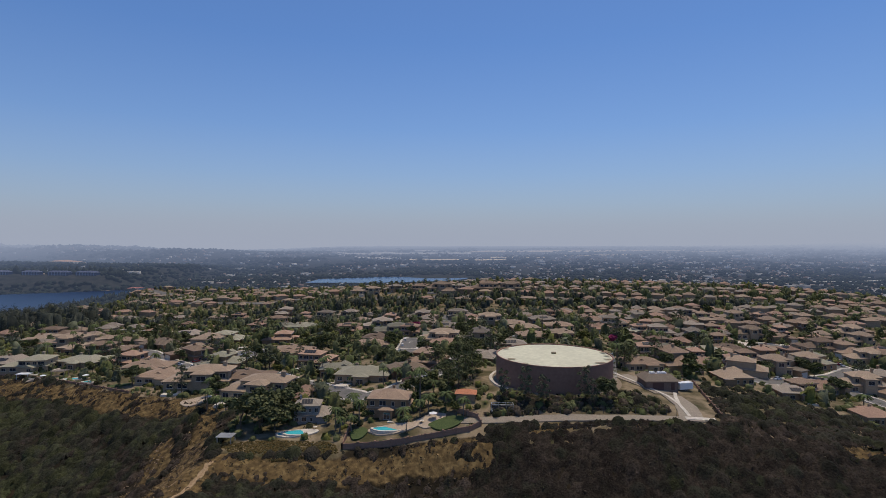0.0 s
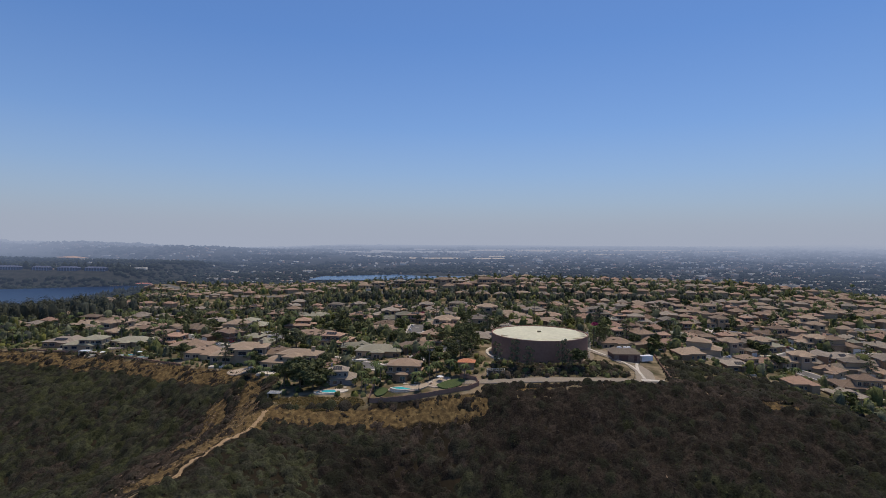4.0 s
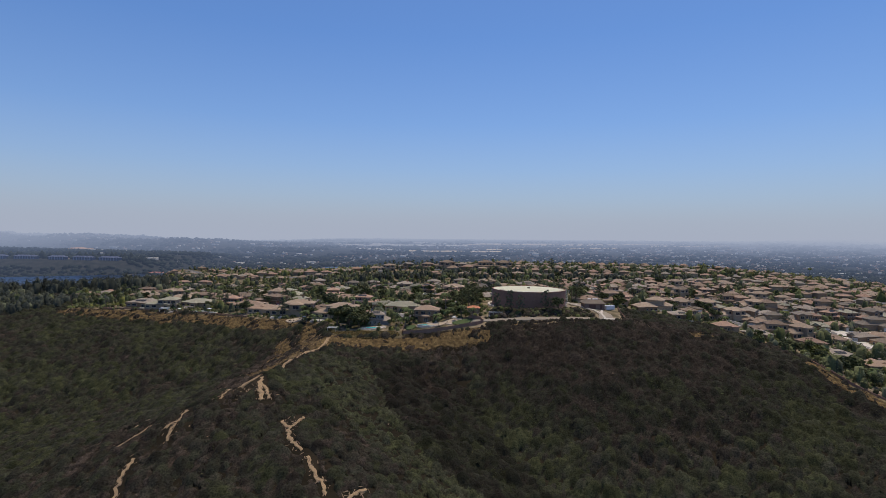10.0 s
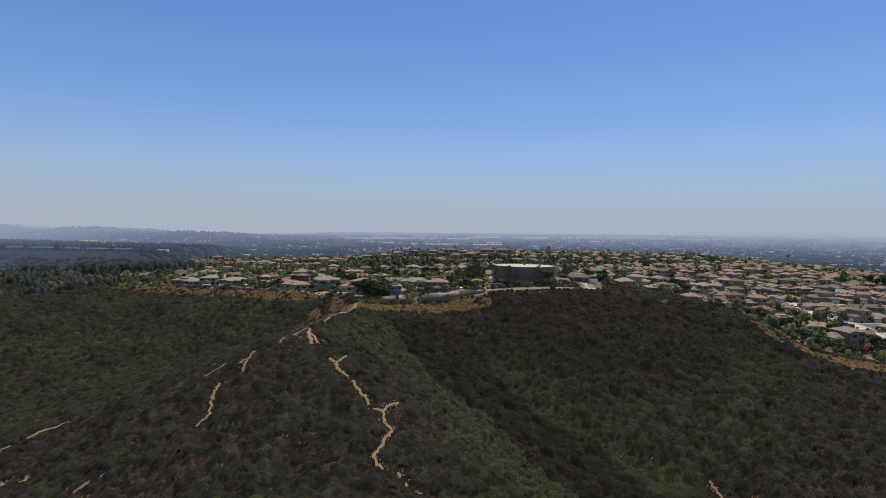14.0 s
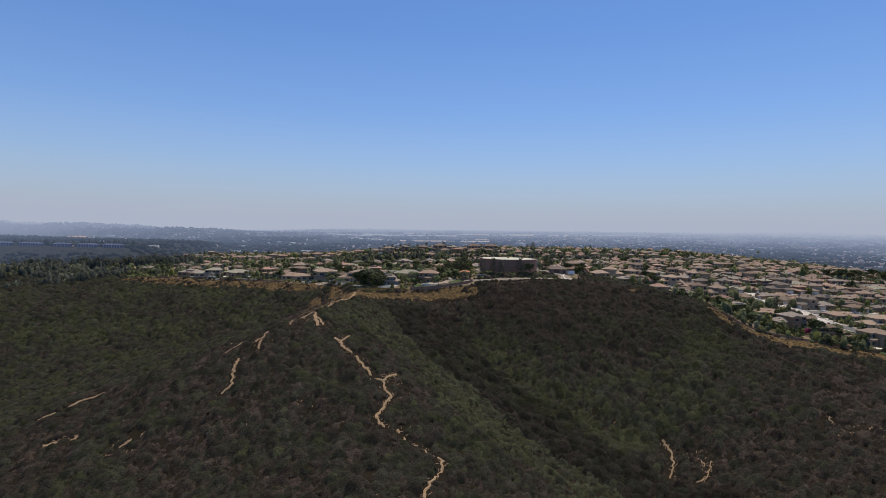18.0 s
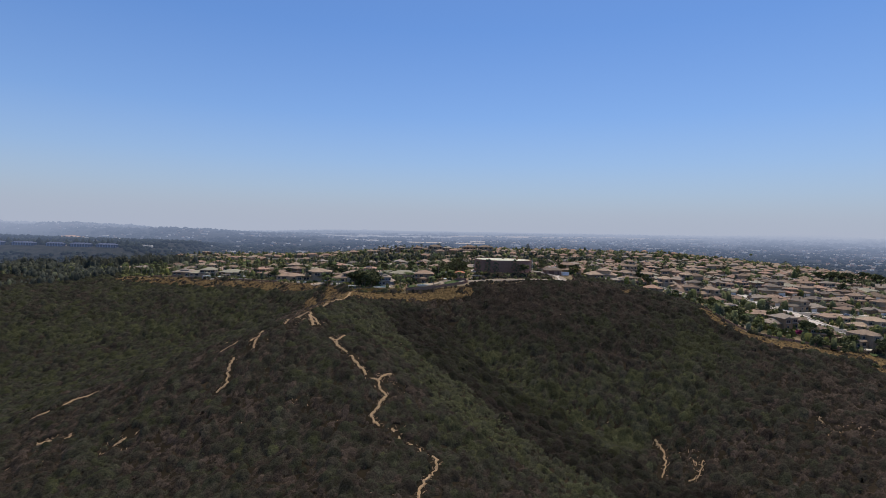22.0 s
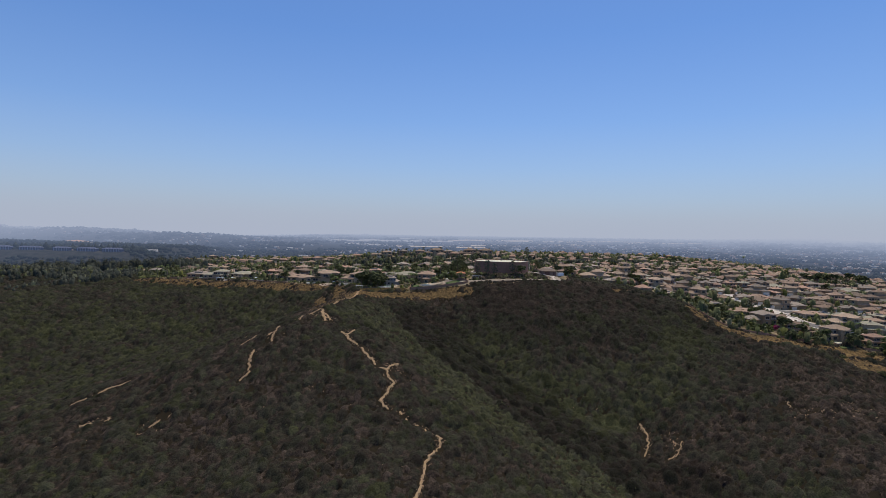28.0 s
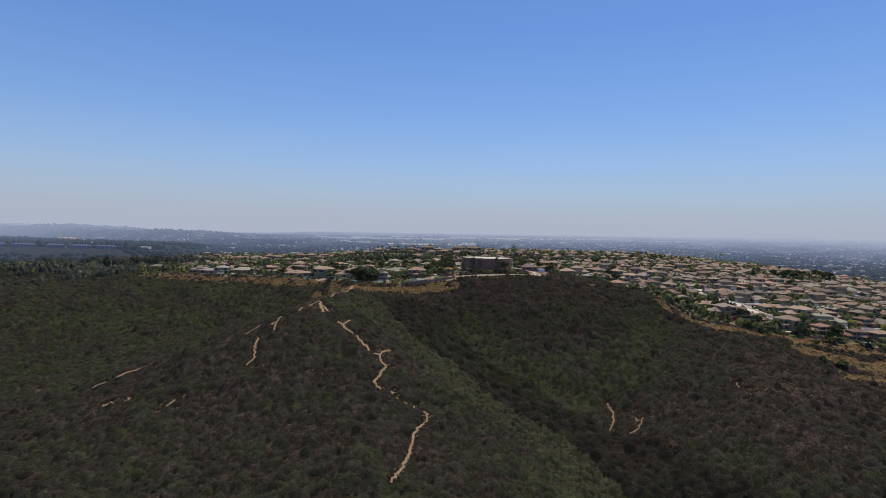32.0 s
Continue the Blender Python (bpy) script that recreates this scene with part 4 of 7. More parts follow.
for x, y, turn in spots[near_lots:]:
    z, rnd = z_at(x, y), random.Random(int(x + 3 * y))
    k, w, d, e = len(far_houses.v), 7.2, 5.2, rnd.choice((2.6, 3.0, 4.6))
    w, d = (w * 0.8, d * 0.9) if x > 70 else (w, d)
    w, d, tone = w * rnd.uniform(0.8, 1.15), d * rnd.uniform(0.85, 1.2), rnd.randrange(3)
    far_houses.box(-w, -d, -2, w, d, e, tone).hip(-w, -d, w, d, e, rnd.uniform(2.0, 3.0), slot=3 + 2 * rnd.randrange(4))
    wing = rnd.uniform(-w + 1, w - 6)
    far_houses.box(wing, -d - 3, -2, wing + 6, -d + 0.2, 3.0, tone).hip(wing, -d - 3, wing + 6, -d + 1, 3.0, 1.4, slot=3)
    x, y, turn = x + rnd.uniform(-3, 3), y + rnd.uniform(-4, 4), turn + rnd.uniform(-25, 25)
    c, s = math.cos(radians(turn)), math.sin(radians(turn))
    far_houses.v[k:] = [(x + c * a - s * b, y + s * a + c * b, z + h) for a, b, h in far_houses.v[k:]]
tagged(new("far_houses", far_houses.mesh("far_houses", MW[1], MW[0], MW[3], *[q for k in (0, 4, 2, 1) for q in (MR[k], M["fascia"])])), "far rows of stucco houses with tiled roofs", "houses", kind="stuff")

# ---------------------------------------------------------------- trees
def tuft(rnd, n, centre, radius, flat, size):
    """Leaf clumps, each a bent pair of triangles, spread through a rounded mass."""
    verts, tris = [], []
    for _ in range(n):
        v = rnd.normal(size=3)
        v /= np.linalg.norm(v)
        v[2] = abs(v[2]) * 1.1 - 0.35
        p = np.array(centre) + v * np.array([radius, radius, radius * flat]) * rnd.uniform(0.55, 1.08)
        q = rnd.normal(size=(2, 3)) * size
        q[:, 2] *= 0.6
        k = len(verts)
        verts += [p - q[0], p + q[1], p + q[0], p - q[1] * 0.8]
        tris += [(k, k + 1, k + 2), (k, k + 2, k + 3)]
    return verts, tris


def crown(seed, lobes, n, size):
    rnd = np.random.RandomState(seed)
    verts, tris = [], []
    for (x, y, z, r, flat) in lobes:
        v, t = tuft(rnd, n, (x, y, z), r, flat, size)
        k = len(verts)
        verts += v
        tris += [(a + k, b + k, c + k) for a, b, c in t]
    return verts, tris


def broadleaf(seed, leaf, label, tall=7.0):
    rnd = random.Random(seed)
    t = thing("tree", label, "tree", group="garden trees")
    lobes = [(rnd.uniform(-2.2, 2.2), rnd.uniform(-2.2, 2.2), tall * rnd.uniform(0.42, 0.82), rnd.uniform(1.5, 2.3), 0.95) for _ in range(7)]
    g = Geo().tube([(0, 0, -0.5), (0.1, 0, tall * 0.25), (0.05, 0.1, tall * 0.55)], [0.28, 0.2, 0.1])
    for x, y, z, r, f in lobes[:4]:
        g.tube([(0.1, 0, tall * 0.25), (x * 0.7, y * 0.7, z - 0.3), (x, y, z + 0.5)], [0.12, 0.08, 0.03], 4)
    part("trunk", g, t, M["bark"])
    v, f = crown(seed, lobes, 150, 0.33)
    part("crown", tri_mesh("crown", v, f, [leaf]), t)
    return t


def conifer(seed, leaf, label, tall=13.0, thick=34):
    rnd = random.Random(seed)
    t = thing("pine_tree", label, "tree", group="pine and eucalyptus trees")
    part("trunk", Geo().tube([(0, 0, -0.5), (0.1, 0.1, tall * 0.5), (0, 0, tall * 0.95)], [0.3, 0.18, 0.05]), t, M["bark"])
    limb = Geo()
    lobes = [(math.cos(k * 2.4) * (3.0 - k * 0.24), math.sin(k * 2.4) * (3.0 - k * 0.24), tall * (0.3 + 0.068 * k), 2.3 - k * 0.12, 0.7) for k in range(10)]
    for x, y, z, _, _ in lobes:
        limb.tube([(0.05, 0.05, z - 1.2), (x * 0.6, y * 0.6, z - 0.5), (x, y, z)], [0.08, 0.06, 0.03], 4)
    part("limb", limb, t, M["bark"])
    v, f = crown(seed, lobes, thick * 2, 0.24)
    part("crown", tri_mesh("crown", v, f, [leaf]), t)
    return t


def eucalyptus(seed, leaf, label, tall=12.0):
    """A feathery tree: one thin trunk, rising limbs and loose hanging leaf sprays with gaps between them."""
    rnd = random.Random(seed)
    t = thing("eucalyptus_tree", label, "tree", group="pine and eucalyptus trees")
    part("trunk", Geo().tube([(0, 0, -0.5), (0.15, 0.1, tall * 0.4), (-0.1, 0, tall * 0.75), (0.1, 0.1, tall * 0.97)], [0.2, 0.15, 0.09, 0.03]), t, M["bark"])
    limb, lobes = Geo(), []
    for k in range(17):
        up, a = 0.24 + 0.043 * k, k * 2.4 + rnd.uniform(-0.4, 0.4)
        reach = (2.3 - 0.9 * abs(up - 0.5) * 2) * rnd.uniform(0.55, 1.1)
        x, y, z = math.cos(a) * reach, math.sin(a) * reach, tall * up + rnd.uniform(0, 0.8)
        limb.tube([(0.05, 0.05, z - 1.5), (x * 0.6, y * 0.6, z - 0.5), (x, y, z + 0.2)], [0.06, 0.04, 0.02], 4)
        lobes.append((x, y, z, rnd.uniform(0.7, 1.15), 1.3))
    part("limb", limb, t, M["bark"])
    v, f = crown(seed, lobes, 84, 0.17)
    part("crown", tri_mesh("crown", v, f, [leaf]), t)
    return t


def cypress(seed, label):
    t = thing("cypress_tree", label, "tree", group="cypress trees")
    part("trunk", Geo().tube([(0, 0, -0.4), (0, 0, 2)], [0.15, 0.1]), t, M["bark"])
    v, f = crown(seed, [(0, 0, 1 + k * 0.9, 0.85 - 0.08 * k, 1.0) for k in range(8)], 26, 0.24)
    part("crown", tri_mesh("crown", v, f, [M["leaf_dark"]]), t)
    return t


def palm(seed, label, tall):
    rnd = random.Random(seed)
    t = thing("palm_tree", label, "palm tree", group="palm trees")
    lean = rnd.uniform(-0.5, 0.5)
    part("trunk", Geo().tube([(0, 0, -0.5), (lean * 0.4, 0.1, tall * 0.5), (lean, 0.1, tall)], [0.3, 0.2, 0.17]), t, M["palm_bark"])
    verts, faces = [], []
    for k in range(22):
        a, rise, n = k * 2.4 + rnd.uniform(-0.2, 0.2), rnd.uniform(-0.2, 1.2), 5
        reach = rnd.uniform(2.2, 3.0)
        for i in range(n):
            s = i / (n - 1)
            r, z, w = reach * s, tall + rise * s * 1.6 - 2.2 * s * s, 0.42 * (1 - 0.75 * abs(s - 0.45) * 1.6)
            c, q = math.cos(a), math.sin(a)
            verts += [(lean + c * r - q * w, 0.1 + q * r + c * w, z - 0.15), (lean + c * r, 0.1 + q * r, z + 0.1), (lean + c * r + q * w, 0.1 + q * r - c * w, z - 0.15)]
            if i:
                o = len(verts) - 6
                faces += [(o, o + 1, o + 4, o + 3), (o + 1, o + 2, o + 5, o + 4)]
    part("crown", mesh_of("crown", verts, faces, [M["frond"]]), t)
    return t


FOREST = {
    "leaf": [broadleaf(1, M["leaf_dark"], "dark green leafy garden tree", 7), broadleaf(2, M["leaf_mid"], "green leafy garden tree", 6), broadleaf(3, M["leaf_yellow"], "yellow-green leafy garden tree", 5.5), broadleaf(4, M["leaf_dark"], "tall dark leafy tree", 9), broadleaf(5, M["leaf_mid"], "wide green leafy tree", 8)],
    "pine": [conifer(6, M["leaf_pine"], "tall thin grey-green eucalyptus", 13), conifer(7, M["leaf_dark"], "tall dark pine tree", 12), conifer(8, M["leaf_pine"], "slender grey-green pine tree", 10), eucalyptus(15, M["leaf_pine"], "thin feathery grey-green eucalyptus before the tank", 12)],
    "cypress": [cypress(9, "narrow dark green cypress tree")],
    "palm": [palm(10, "tall feather palm with grey trunk", 9), palm(11, "feather palm with arching fronds", 6.5), palm(12, "very tall slim fan palm", 13), palm(13, "short palm with wide fronds", 4.5)],
    "flower": [broadleaf(14, M["leaf_magenta"], "magenta flowering bougainvillea tree", 4.5)],
}
planted = set()


def plant(kind, x, y, size=1.0, pick=None, seed=0):
    rnd = random.Random(int(x * 17 + y * 29) + seed)
    v = FOREST[kind][pick] if pick is not None else rnd.choice(FOREST[kind])
    m = pose(x, y, float(ground_z(x, y)) - 0.1, 0, 0, rnd.uniform(0, 360)) @ Matrix.Diagonal((size, size, size * rnd.uniform(0.9, 1.1), 1))
    if v.name in planted:
        o = copy_thing(v, m)
        o.matrix_basis = m
    else:
        planted.add(v.name)
        v.matrix_basis = m


for x, y, size in ((-23, -26.5, 0.95), (-15, -29, 1.05), (-9, -32, 1.0), (6, -31, 1.05), (9, -33, 0.8)):
    plant("pine", x, y, size, 3)
plant("leaf", 14, -31, 1.05, 3)
for x, y, size in ((-42, 17, 1.1), (-37, -3, 1.1), (-34, 5, 1.2), (-36, 26, 1.0), (-41, 50, 1.1), (-50, 39, 1.0), (-46, 8, 0.9), (-44, -8, 0.9), (36, 22, 1.0), (42, 32, 1.1), (38, 28, 0.9)):
    plant("pine", x, y, size, 1)
# the big trees beside the rim house
for x, y, size, pick in ((-121, -30, 1.5, 3), (-113, -33, 1.6, 3), (-107, -34, 1.4, 0), (-116, -22, 1.6, 3), (-110, -18, 1.5, 0), (-118, -10, 1.2, 3), (-108, -8, 1.3, 3), (-123, -20, 1.2, 3), (-104, -26, 1.3, 0), (65, 18, 1.2, 4), (58, 30, 1.0, 3), (54, 36, 0.9, 2)):
    plant("leaf", x, y, size, pick)
# leafy trees standing singly in the streets and gardens
WEST_TREES = [(-313, 265), (-281, 190), (-345, 334), (-228, 138), (-208, 92), (-227, 123), (-143, 185), (-130, 124), (-118, 107), (-110, 101), (-158, 68), (-148, 70), (-115, 2), (-159, 28), (-160, 86), (-198, 112), (-300, 240), (-270, 215), (-290, 215), (-262, 250), (-240, 215), (-248, 178), (-275, 172), (-262, 158)]
TANK_TREES = [(-75, 158), (-62, 190), (-40, 157), (-84, 112), (-82, 72), (-67, 50), (-52, 44), (-56, -6), (-52, 4), (-38, -5), (-37, 29), (-40, -14), (-45, -15), (-32, 68), (-24, 75), (-18, 84), (-33, 110), (-51, 58), (-42, 52), (-61, 74), (-38, 76), (-36, 40), (-46, 14), (-34, 16), (-42, -2)]
EAST_TREES = [(49, 60), (57, 42), (68, 32), (148, 124), (114, 50), (138, 60), (193, 138), (213, 132), (143, 56), (134, 24), (106, 200), (129, 205), (119, 126), (69, 134), (140, 160), (173, 148), (170, 92), (88, 100), (60, 100), (72, 46)]
for k, (x, y) in enumerate(WEST_TREES + TANK_TREES + EAST_TREES):
    plant("leaf" if k % 5 else "pine", x, y, 0.95 + 0.1 * (k % 4), (3, 0, 4, 0, 3)[k % 5] if k % 5 else 1)
PALMS = [(-248, 207), (-256, 224), (-172, 50), (-156, 19), (-166, 88), (-172, 146), (-186, 148), (-190, 182), (-128, 56), (-91, 28), (-110, 46), (-111, 58), (-130, 181), (-149, 166), (-113, 165), (-104, 83), (-104, 36), (-181, 75), (-208, 190), (-200, 211),
         (-119, 178), (-108, 192), (-92, 46), (-59, -3), (-53, -21), (-81, 124), (-63, 101), (-48, 90), (-76, -33), (-60, -33), (-84, -36), (-38, -34), (-69, 22), (-75, 22), (-54, 91), (-26, 235), (9, 145)]
for k, (x, y) in enumerate(PALMS):
    plant("palm", x, y, 0.9 + 0.1 * (k % 3), (0, 1, 1, 0, 3)[k % 5])
for x, y, size, pick in ((-118, 25, 1, 0), (-82, -38, 0.9, 1), (-78, -38, 0.9, 1), (-58, -41, 0.8, 1), (-54, -31, 0.9, 1), (-51, -28, 1.0, 1), (-50, -10, 0.9, 1), (-58, -4, 1.0, 1), (-80, -24, 1.0, 0), (-149, 2, 1.0, 0), (-144, 0, 1.0, 1),
                         (-139, -2, 0.9, 1), (-154, 11, 1.0, 1), (-277, 96, 1, 2), (-255, 98, 1, 2), (-290, 92, 1, 2), (-352, 92, 1, 2), (-348, 96, 0.9, 2), (150, -70, 0.9, 1), (156, -92, 0.9, 1), (166, -80, 1, 1)):
    plant("palm", x, y, size, pick)
for k in range(9):
    plant("cypress", -130 + 2.4 * k, 118 + k * 0.4, 1.15)
    plant("cypress", -345 + 2.6 * k, 100 + k * 0.3, 0.9) if k < 6 else None
for x, y in ((146, -86), (152, -98), (158, -104), (164, -112), (168, -122), (176, -136), (150, -64), (146, -48), (132, -62), (124, -50), (186, -146), (206, -150), (222, -158), (244, -162)):
    plant("leaf", x, y, 0.85)
for k, (x, y) in enumerate(((-77, -33), (-74, -28), (-79, -22), (-82, -30), (-54, -24), (-50, -20), (-48, -26), (-42, -30), (-87, -12), (-76, -10), (-58, -12), (-108, -28), (-88, -30))):
    plant("leaf", x, y, 0.5 + 0.08 * (k % 4), (0, 1, 4)[k % 3])
plant("flower", 60, 120, 1.2)
plant("flower", 148, 172, 1.1)
plant("flower", 182, -112, 0.8)

for k in range(16):
    plant("pine", -168 + k * 7.5, 492 - k * 2.0 + (k * 7) % 9, 1.0 + 0.1 * (k % 4), 1)
TERRACE_TREES = [(210, -143), (211, -145), (228, -151), (230, -152), (198, -132), (198, -135), (186, -111), (188, -112), (165, -69), (161, -69), (170, -64), (184, -79), (189, -126)]
for k, (x, y) in enumerate(TERRACE_TREES):
    plant("leaf", x, y, 1.0 + 0.12 * (k % 4), (3, 0, 4)[k % 3])
SLOPE_BUSHES = [(195, -186), (196, -188), (206, -190), (206, -192), (203, -191), (183, -149), (180, -138), (208, -162), (214, -172), (187, -168)]
for k, (x, y) in enumerate(SLOPE_BUSHES):
    plant("leaf", x, y, 0.5 + 0.06 * (k % 4), 0)
GROVE = [(382, 162), (384, 154), (394, 153), (414, 167), (443, 193), (436, 174), (467, 201), (460, 176), (466, 174), (424, 193)]
for k, (x, y) in enumerate(GROVE):
    plant("leaf", x, y, 1.3 + 0.15 * (k % 4), (3, 0)[k % 2])


rnd = random.Random(44)
count = 0
while count < 230:
    x, y = rnd.uniform(-420, 480), rnd.triangular(-150, 480, 60)
    if not inside(x, y, PLATEAU) or min(gap_to(x, y, o) for o in STREETS) < 7 or not free(x, y, 9.5) or any(math.hypot(x - cx, y - cy) < rad + 4 for cx, cy, rad in CIRCLES) or math.hypot(x, y) < 40 or (y < 5 and -25 < x < 75):
        continue
    kind = rnd.choices(("leaf", "palm", "pine", "cypress", "flower"), (8, 7, 4, 1, 0.3))[0]
    plant(kind, x, y, rnd.uniform(0.8, 1.3))
    count += 1


# ---------------------------------------------------------------- brush and far cover, one mesh each
def shrubs(name, label, spots, sizes, mats, slots, n=26, flat=0.75, leaf=0.40, seed=3, low=0.1, dome=False, droop=0.7):
    """Many low shrubs, each a mound of ragged leaf clumps."""
    r = np.random.RandomState(seed)
    k = len(spots)
    z = ground_z(spots[:, 0], spots[:, 1])
    v = r.normal(size=(k, n, 3))
    v /= np.linalg.norm(v, axis=2, keepdims=True)
    v[..., 2] = np.abs(v[..., 2]) * flat + low
    if dome:
        a = np.arange(5) * 1.2566
        base = np.stack([spots[:, 0], spots[:, 1], z], 1)[:, None, :]
        turn = r.uniform(0, 1, (k, 1))

        def ring(reach, rise, shift):
            w = reach * r.uniform(0.6, 1.35, (k, 5))
            return base + sizes[:, None, None] * np.stack([np.cos(a + shift + turn) * w, np.sin(a + shift + turn) * w, rise * r.uniform(0.6, 1.4, (k, 5))], 2)

        tip = base + sizes[:, None, None] * np.stack([r.uniform(-0.2, 0.2, (k, 1)), r.uniform(-0.2, 0.2, (k, 1)), flat * r.uniform(0.85, 1.1, (k, 1))], 2)
        hull = np.concatenate([ring(0.85, 0.02, 0) - (0, 0, 0.4), ring(0.75, flat * 0.7, 0.6), tip], 1).reshape(-1, 3)
        face = []
        for i in range(5):
            o = (i + 1) % 5
            face += [(i, o, 5 + i), (o, 5 + o, 5 + i), (5 + i, 5 + o, 10)]
        hull_tris = (np.array(face)[None] + (np.arange(k) * 11)[:, None, None]).reshape(-1, 3)
    p = np.stack([spots[:, 0], spots[:, 1], z - 0.15], 1)[:, None, :] + v * sizes[:, None, None] * r.uniform(0.8, 1.15, (k, n, 1))
    q = r.normal(size=(k, n, 3, 3))
    out = v / np.linalg.norm(v, axis=2, keepdims=True)
    q -= droop * (q * out[:, :, None, :]).sum(3, keepdims=True) * out[:, :, None, :]
    q *= leaf * sizes[:, None, None, None]
    verts = (p[:, :, None, :] + q).reshape(-1, 3)
    tri = np.arange(len(verts)).reshape(-1, 3)
    every = np.repeat(slots, n)
    if dome:
        tri = np.concatenate([hull_tris, tri + len(hull)])
        verts = np.concatenate([hull, verts])
        every = np.concatenate([np.repeat(slots, 15), every])
    me = tri_mesh(name, verts, tri, mats, every)
    return tagged(new(name, me), label, "shrubs", kind="stuff")


def scatter(r, n, x0, x1, y0, y1):
    return np.stack([r.uniform(x0, x1, n), r.uniform(y0, y1, n)], 1)


TRAILS = [
    ([(-119, -58), (-122, -75), (-126, -95), (-130, -110)], 2.3),
    ([(-130, -110), (-133, -118), (-136, -125)], 2.2), ([(-136, -125), (-141, -130), (-144.5, -136)], 2.4), ([(-133, -127), (-131, -134), (-127, -142)], 2.8), ([(-172, -142), (-178.7, -145)], 2.0), ([(-155.5, -147), (-156.8, -155)], 2.2),
    ([(-135, -125), (-137, -132), (-138.4, -136.4)], 2.6), ([(-133, -129), (-128, -134), (-125, -141)], 2.0), ([(-143.6, -135.9), (-144, -143.7)], 1.5),
    ([(-156.6, -150), (-157.7, -154.4), (-158.9, -157.2)], 1.9), ([(-156.6, -155.6), (-155.4, -163.6)], 1.5), ([(-167.9, -152.6), (-170.4, -158.8), (-174.7, -162.2)], 1.7),
    ([(-163.2, -171.1), (-162.9, -178.1), (-161.3, -183.8), (-159.3, -189.4), (-160.6, -192.5), (-163, -195)], 1.9),
    ([(-115.2, -152.9), (-110.9, -158.4), (-109.5, -164.1), (-106.5, -168), (-103, -170.3)], 2.0), ([(-107.6, -149.7), (-110.4, -157.8)], 1.7),
    ([(-99.7, -172), (-97, -177.3), (-94.6, -181.4), (-92.3, -182.5), (-90.3, -186.3), (-86.9, -189.8), (-83.7, -190.6)], 1.9),
    ([(-83.7, -190.6), (-82.3, -195.2), (-80.5, -198.7), (-78.1, -200), (-80.5, -205.1), (-80.8, -207.2), (-83.3, -210.5), (-83.8, -213), (-81.5, -216.5), (-79, -217.7)], 1.9),
    ([(-73.5, -218.5), (-72.2, -221), (-69.7, -223.7)], 1.6), ([(-65.8, -225), (-63.8, -225.1)], 1.0), ([(-61.3, -226.3), (-59.1, -229.8)], 1.3),
    ([(-55.2, -232.1), (-52.7, -233.2), (-53.1, -238.7), (-55.4, -243.9), (-57.1, -247.2), (-59, -251.8), (-59.6, -257.9), (-61, -272), (-68, -290)], 1.8),
    ([(-83.4, -190.6), (-81.1, -184.6), (-76.9, -182.3)], 1.7),
    ([(-233.9, -173.3), (-237.4, -175.5), (-241.2, -176.5), (-245.1, -177.4), (-247.1, -183.2)], 1.8), ([(-250.3, -187.7), (-254.9, -188.5), (-257.1, -190.6)], 1.5),
    ([(-235.4, -217), (-232.7, -215.4), (-230.7, -214.5)], 1.7), ([(-223.5, -215.4), (-222, -212.7)], 1.2), ([(-197.9, -221.4), (-194.2, -216.8), (-190.4, -215.7)], 1.2),
    ([(60.6, -183.7), (61.3, -188.7), (61.2, -192.6), (59.4, -200.4), (56.5, -206.3), (53.6, -210.4)], 1.7),
    ([(62.7, -217.7), (66.2, -216.3)], 1.7), ([(70.3, -205.4), (70.1, -209.4)], 1.2), ([(73.7, -207.9), (71.4, -211.8), (67.2, -216.8)], 1.1), ([(131.8, -202.3), (131.5, -205.9)], 1.0),
]
for i, (line, w) in enumerate(TRAILS):
    ribbon("dirt_trail", line, w * (0.4 if line[0][0] > 0 else 0.58), M["dirt"], "pale sandy footpath worn through the brush", 0.28, 0.45, i, 0.7)

r = np.random.RandomState(12)
FLANK = [(-156, 0), (-122, -52), (-123, -80), (-132, -120), (-140, -136), (-160, -118), (-168, -70), (-170, -30)]
e = np.concatenate([scatter(r, 90, -270, -60, -260, -130), scatter(r, 60, 130, 330, -260, -165), scatter(r, 420, -168, -122, -130, 0), scatter(r, 25, 0, 120, -250, -70)]
                   + [np.array(c) + r.normal(size=(n, 2)) * w for c, n, w in (((-226, -213), 20, (4, 1.2)), ((-199, -220), 34, (6, 3)), ((70, -206), 22, (3, 5)), ((-76, -188), 20, (4, 2)), ((156, -216), 110, (12, 5)), ((200, -208), 40, (14, 6)), ((-136, -138), 24, (3, 3)), ((-157, -155), 24, (5, 3)), ((-125, -200), 26, (5, 8)), ((134, -214), 20, (4, 3)))])
for line, w in TRAILS[1:]:
    crumbs = along(line, 0.9)[0]
    e = np.concatenate([e, crumbs + r.normal(size=crumbs.shape) * w * 0.75])
e = e[~inside(e[:, 0], e[:, 1], PLATEAU) & ((e[:, 1] < -132) | (e[:, 0] > 0) | inside(e[:, 0], e[:, 1], FLANK))]
s = scatter(r, 230000, -560, 380, -350, 110)
s = s[(np.abs(s[:, 0] + 50) < 0.84 * (s[:, 1] + 540)) & (s[:, 1] > -335 + 0.1 * np.abs(s[:, 0] + 50))]
WILD = [(-30, -52), (-30, -41), (-20, -41.6), (0, -42.6), (25, -44.6), (44, -45), (50, -42), (58, -10), (64, 8), (84, 8), (104, -8), (126, -26), (136, -60), (136, -90), (90, -60)]
PLOT = [(-30, -36), (-22, -16), (-12, -24), (0, -26.4), (12, -24), (22, -19), (30, -22), (33, -26), (33, -38)]
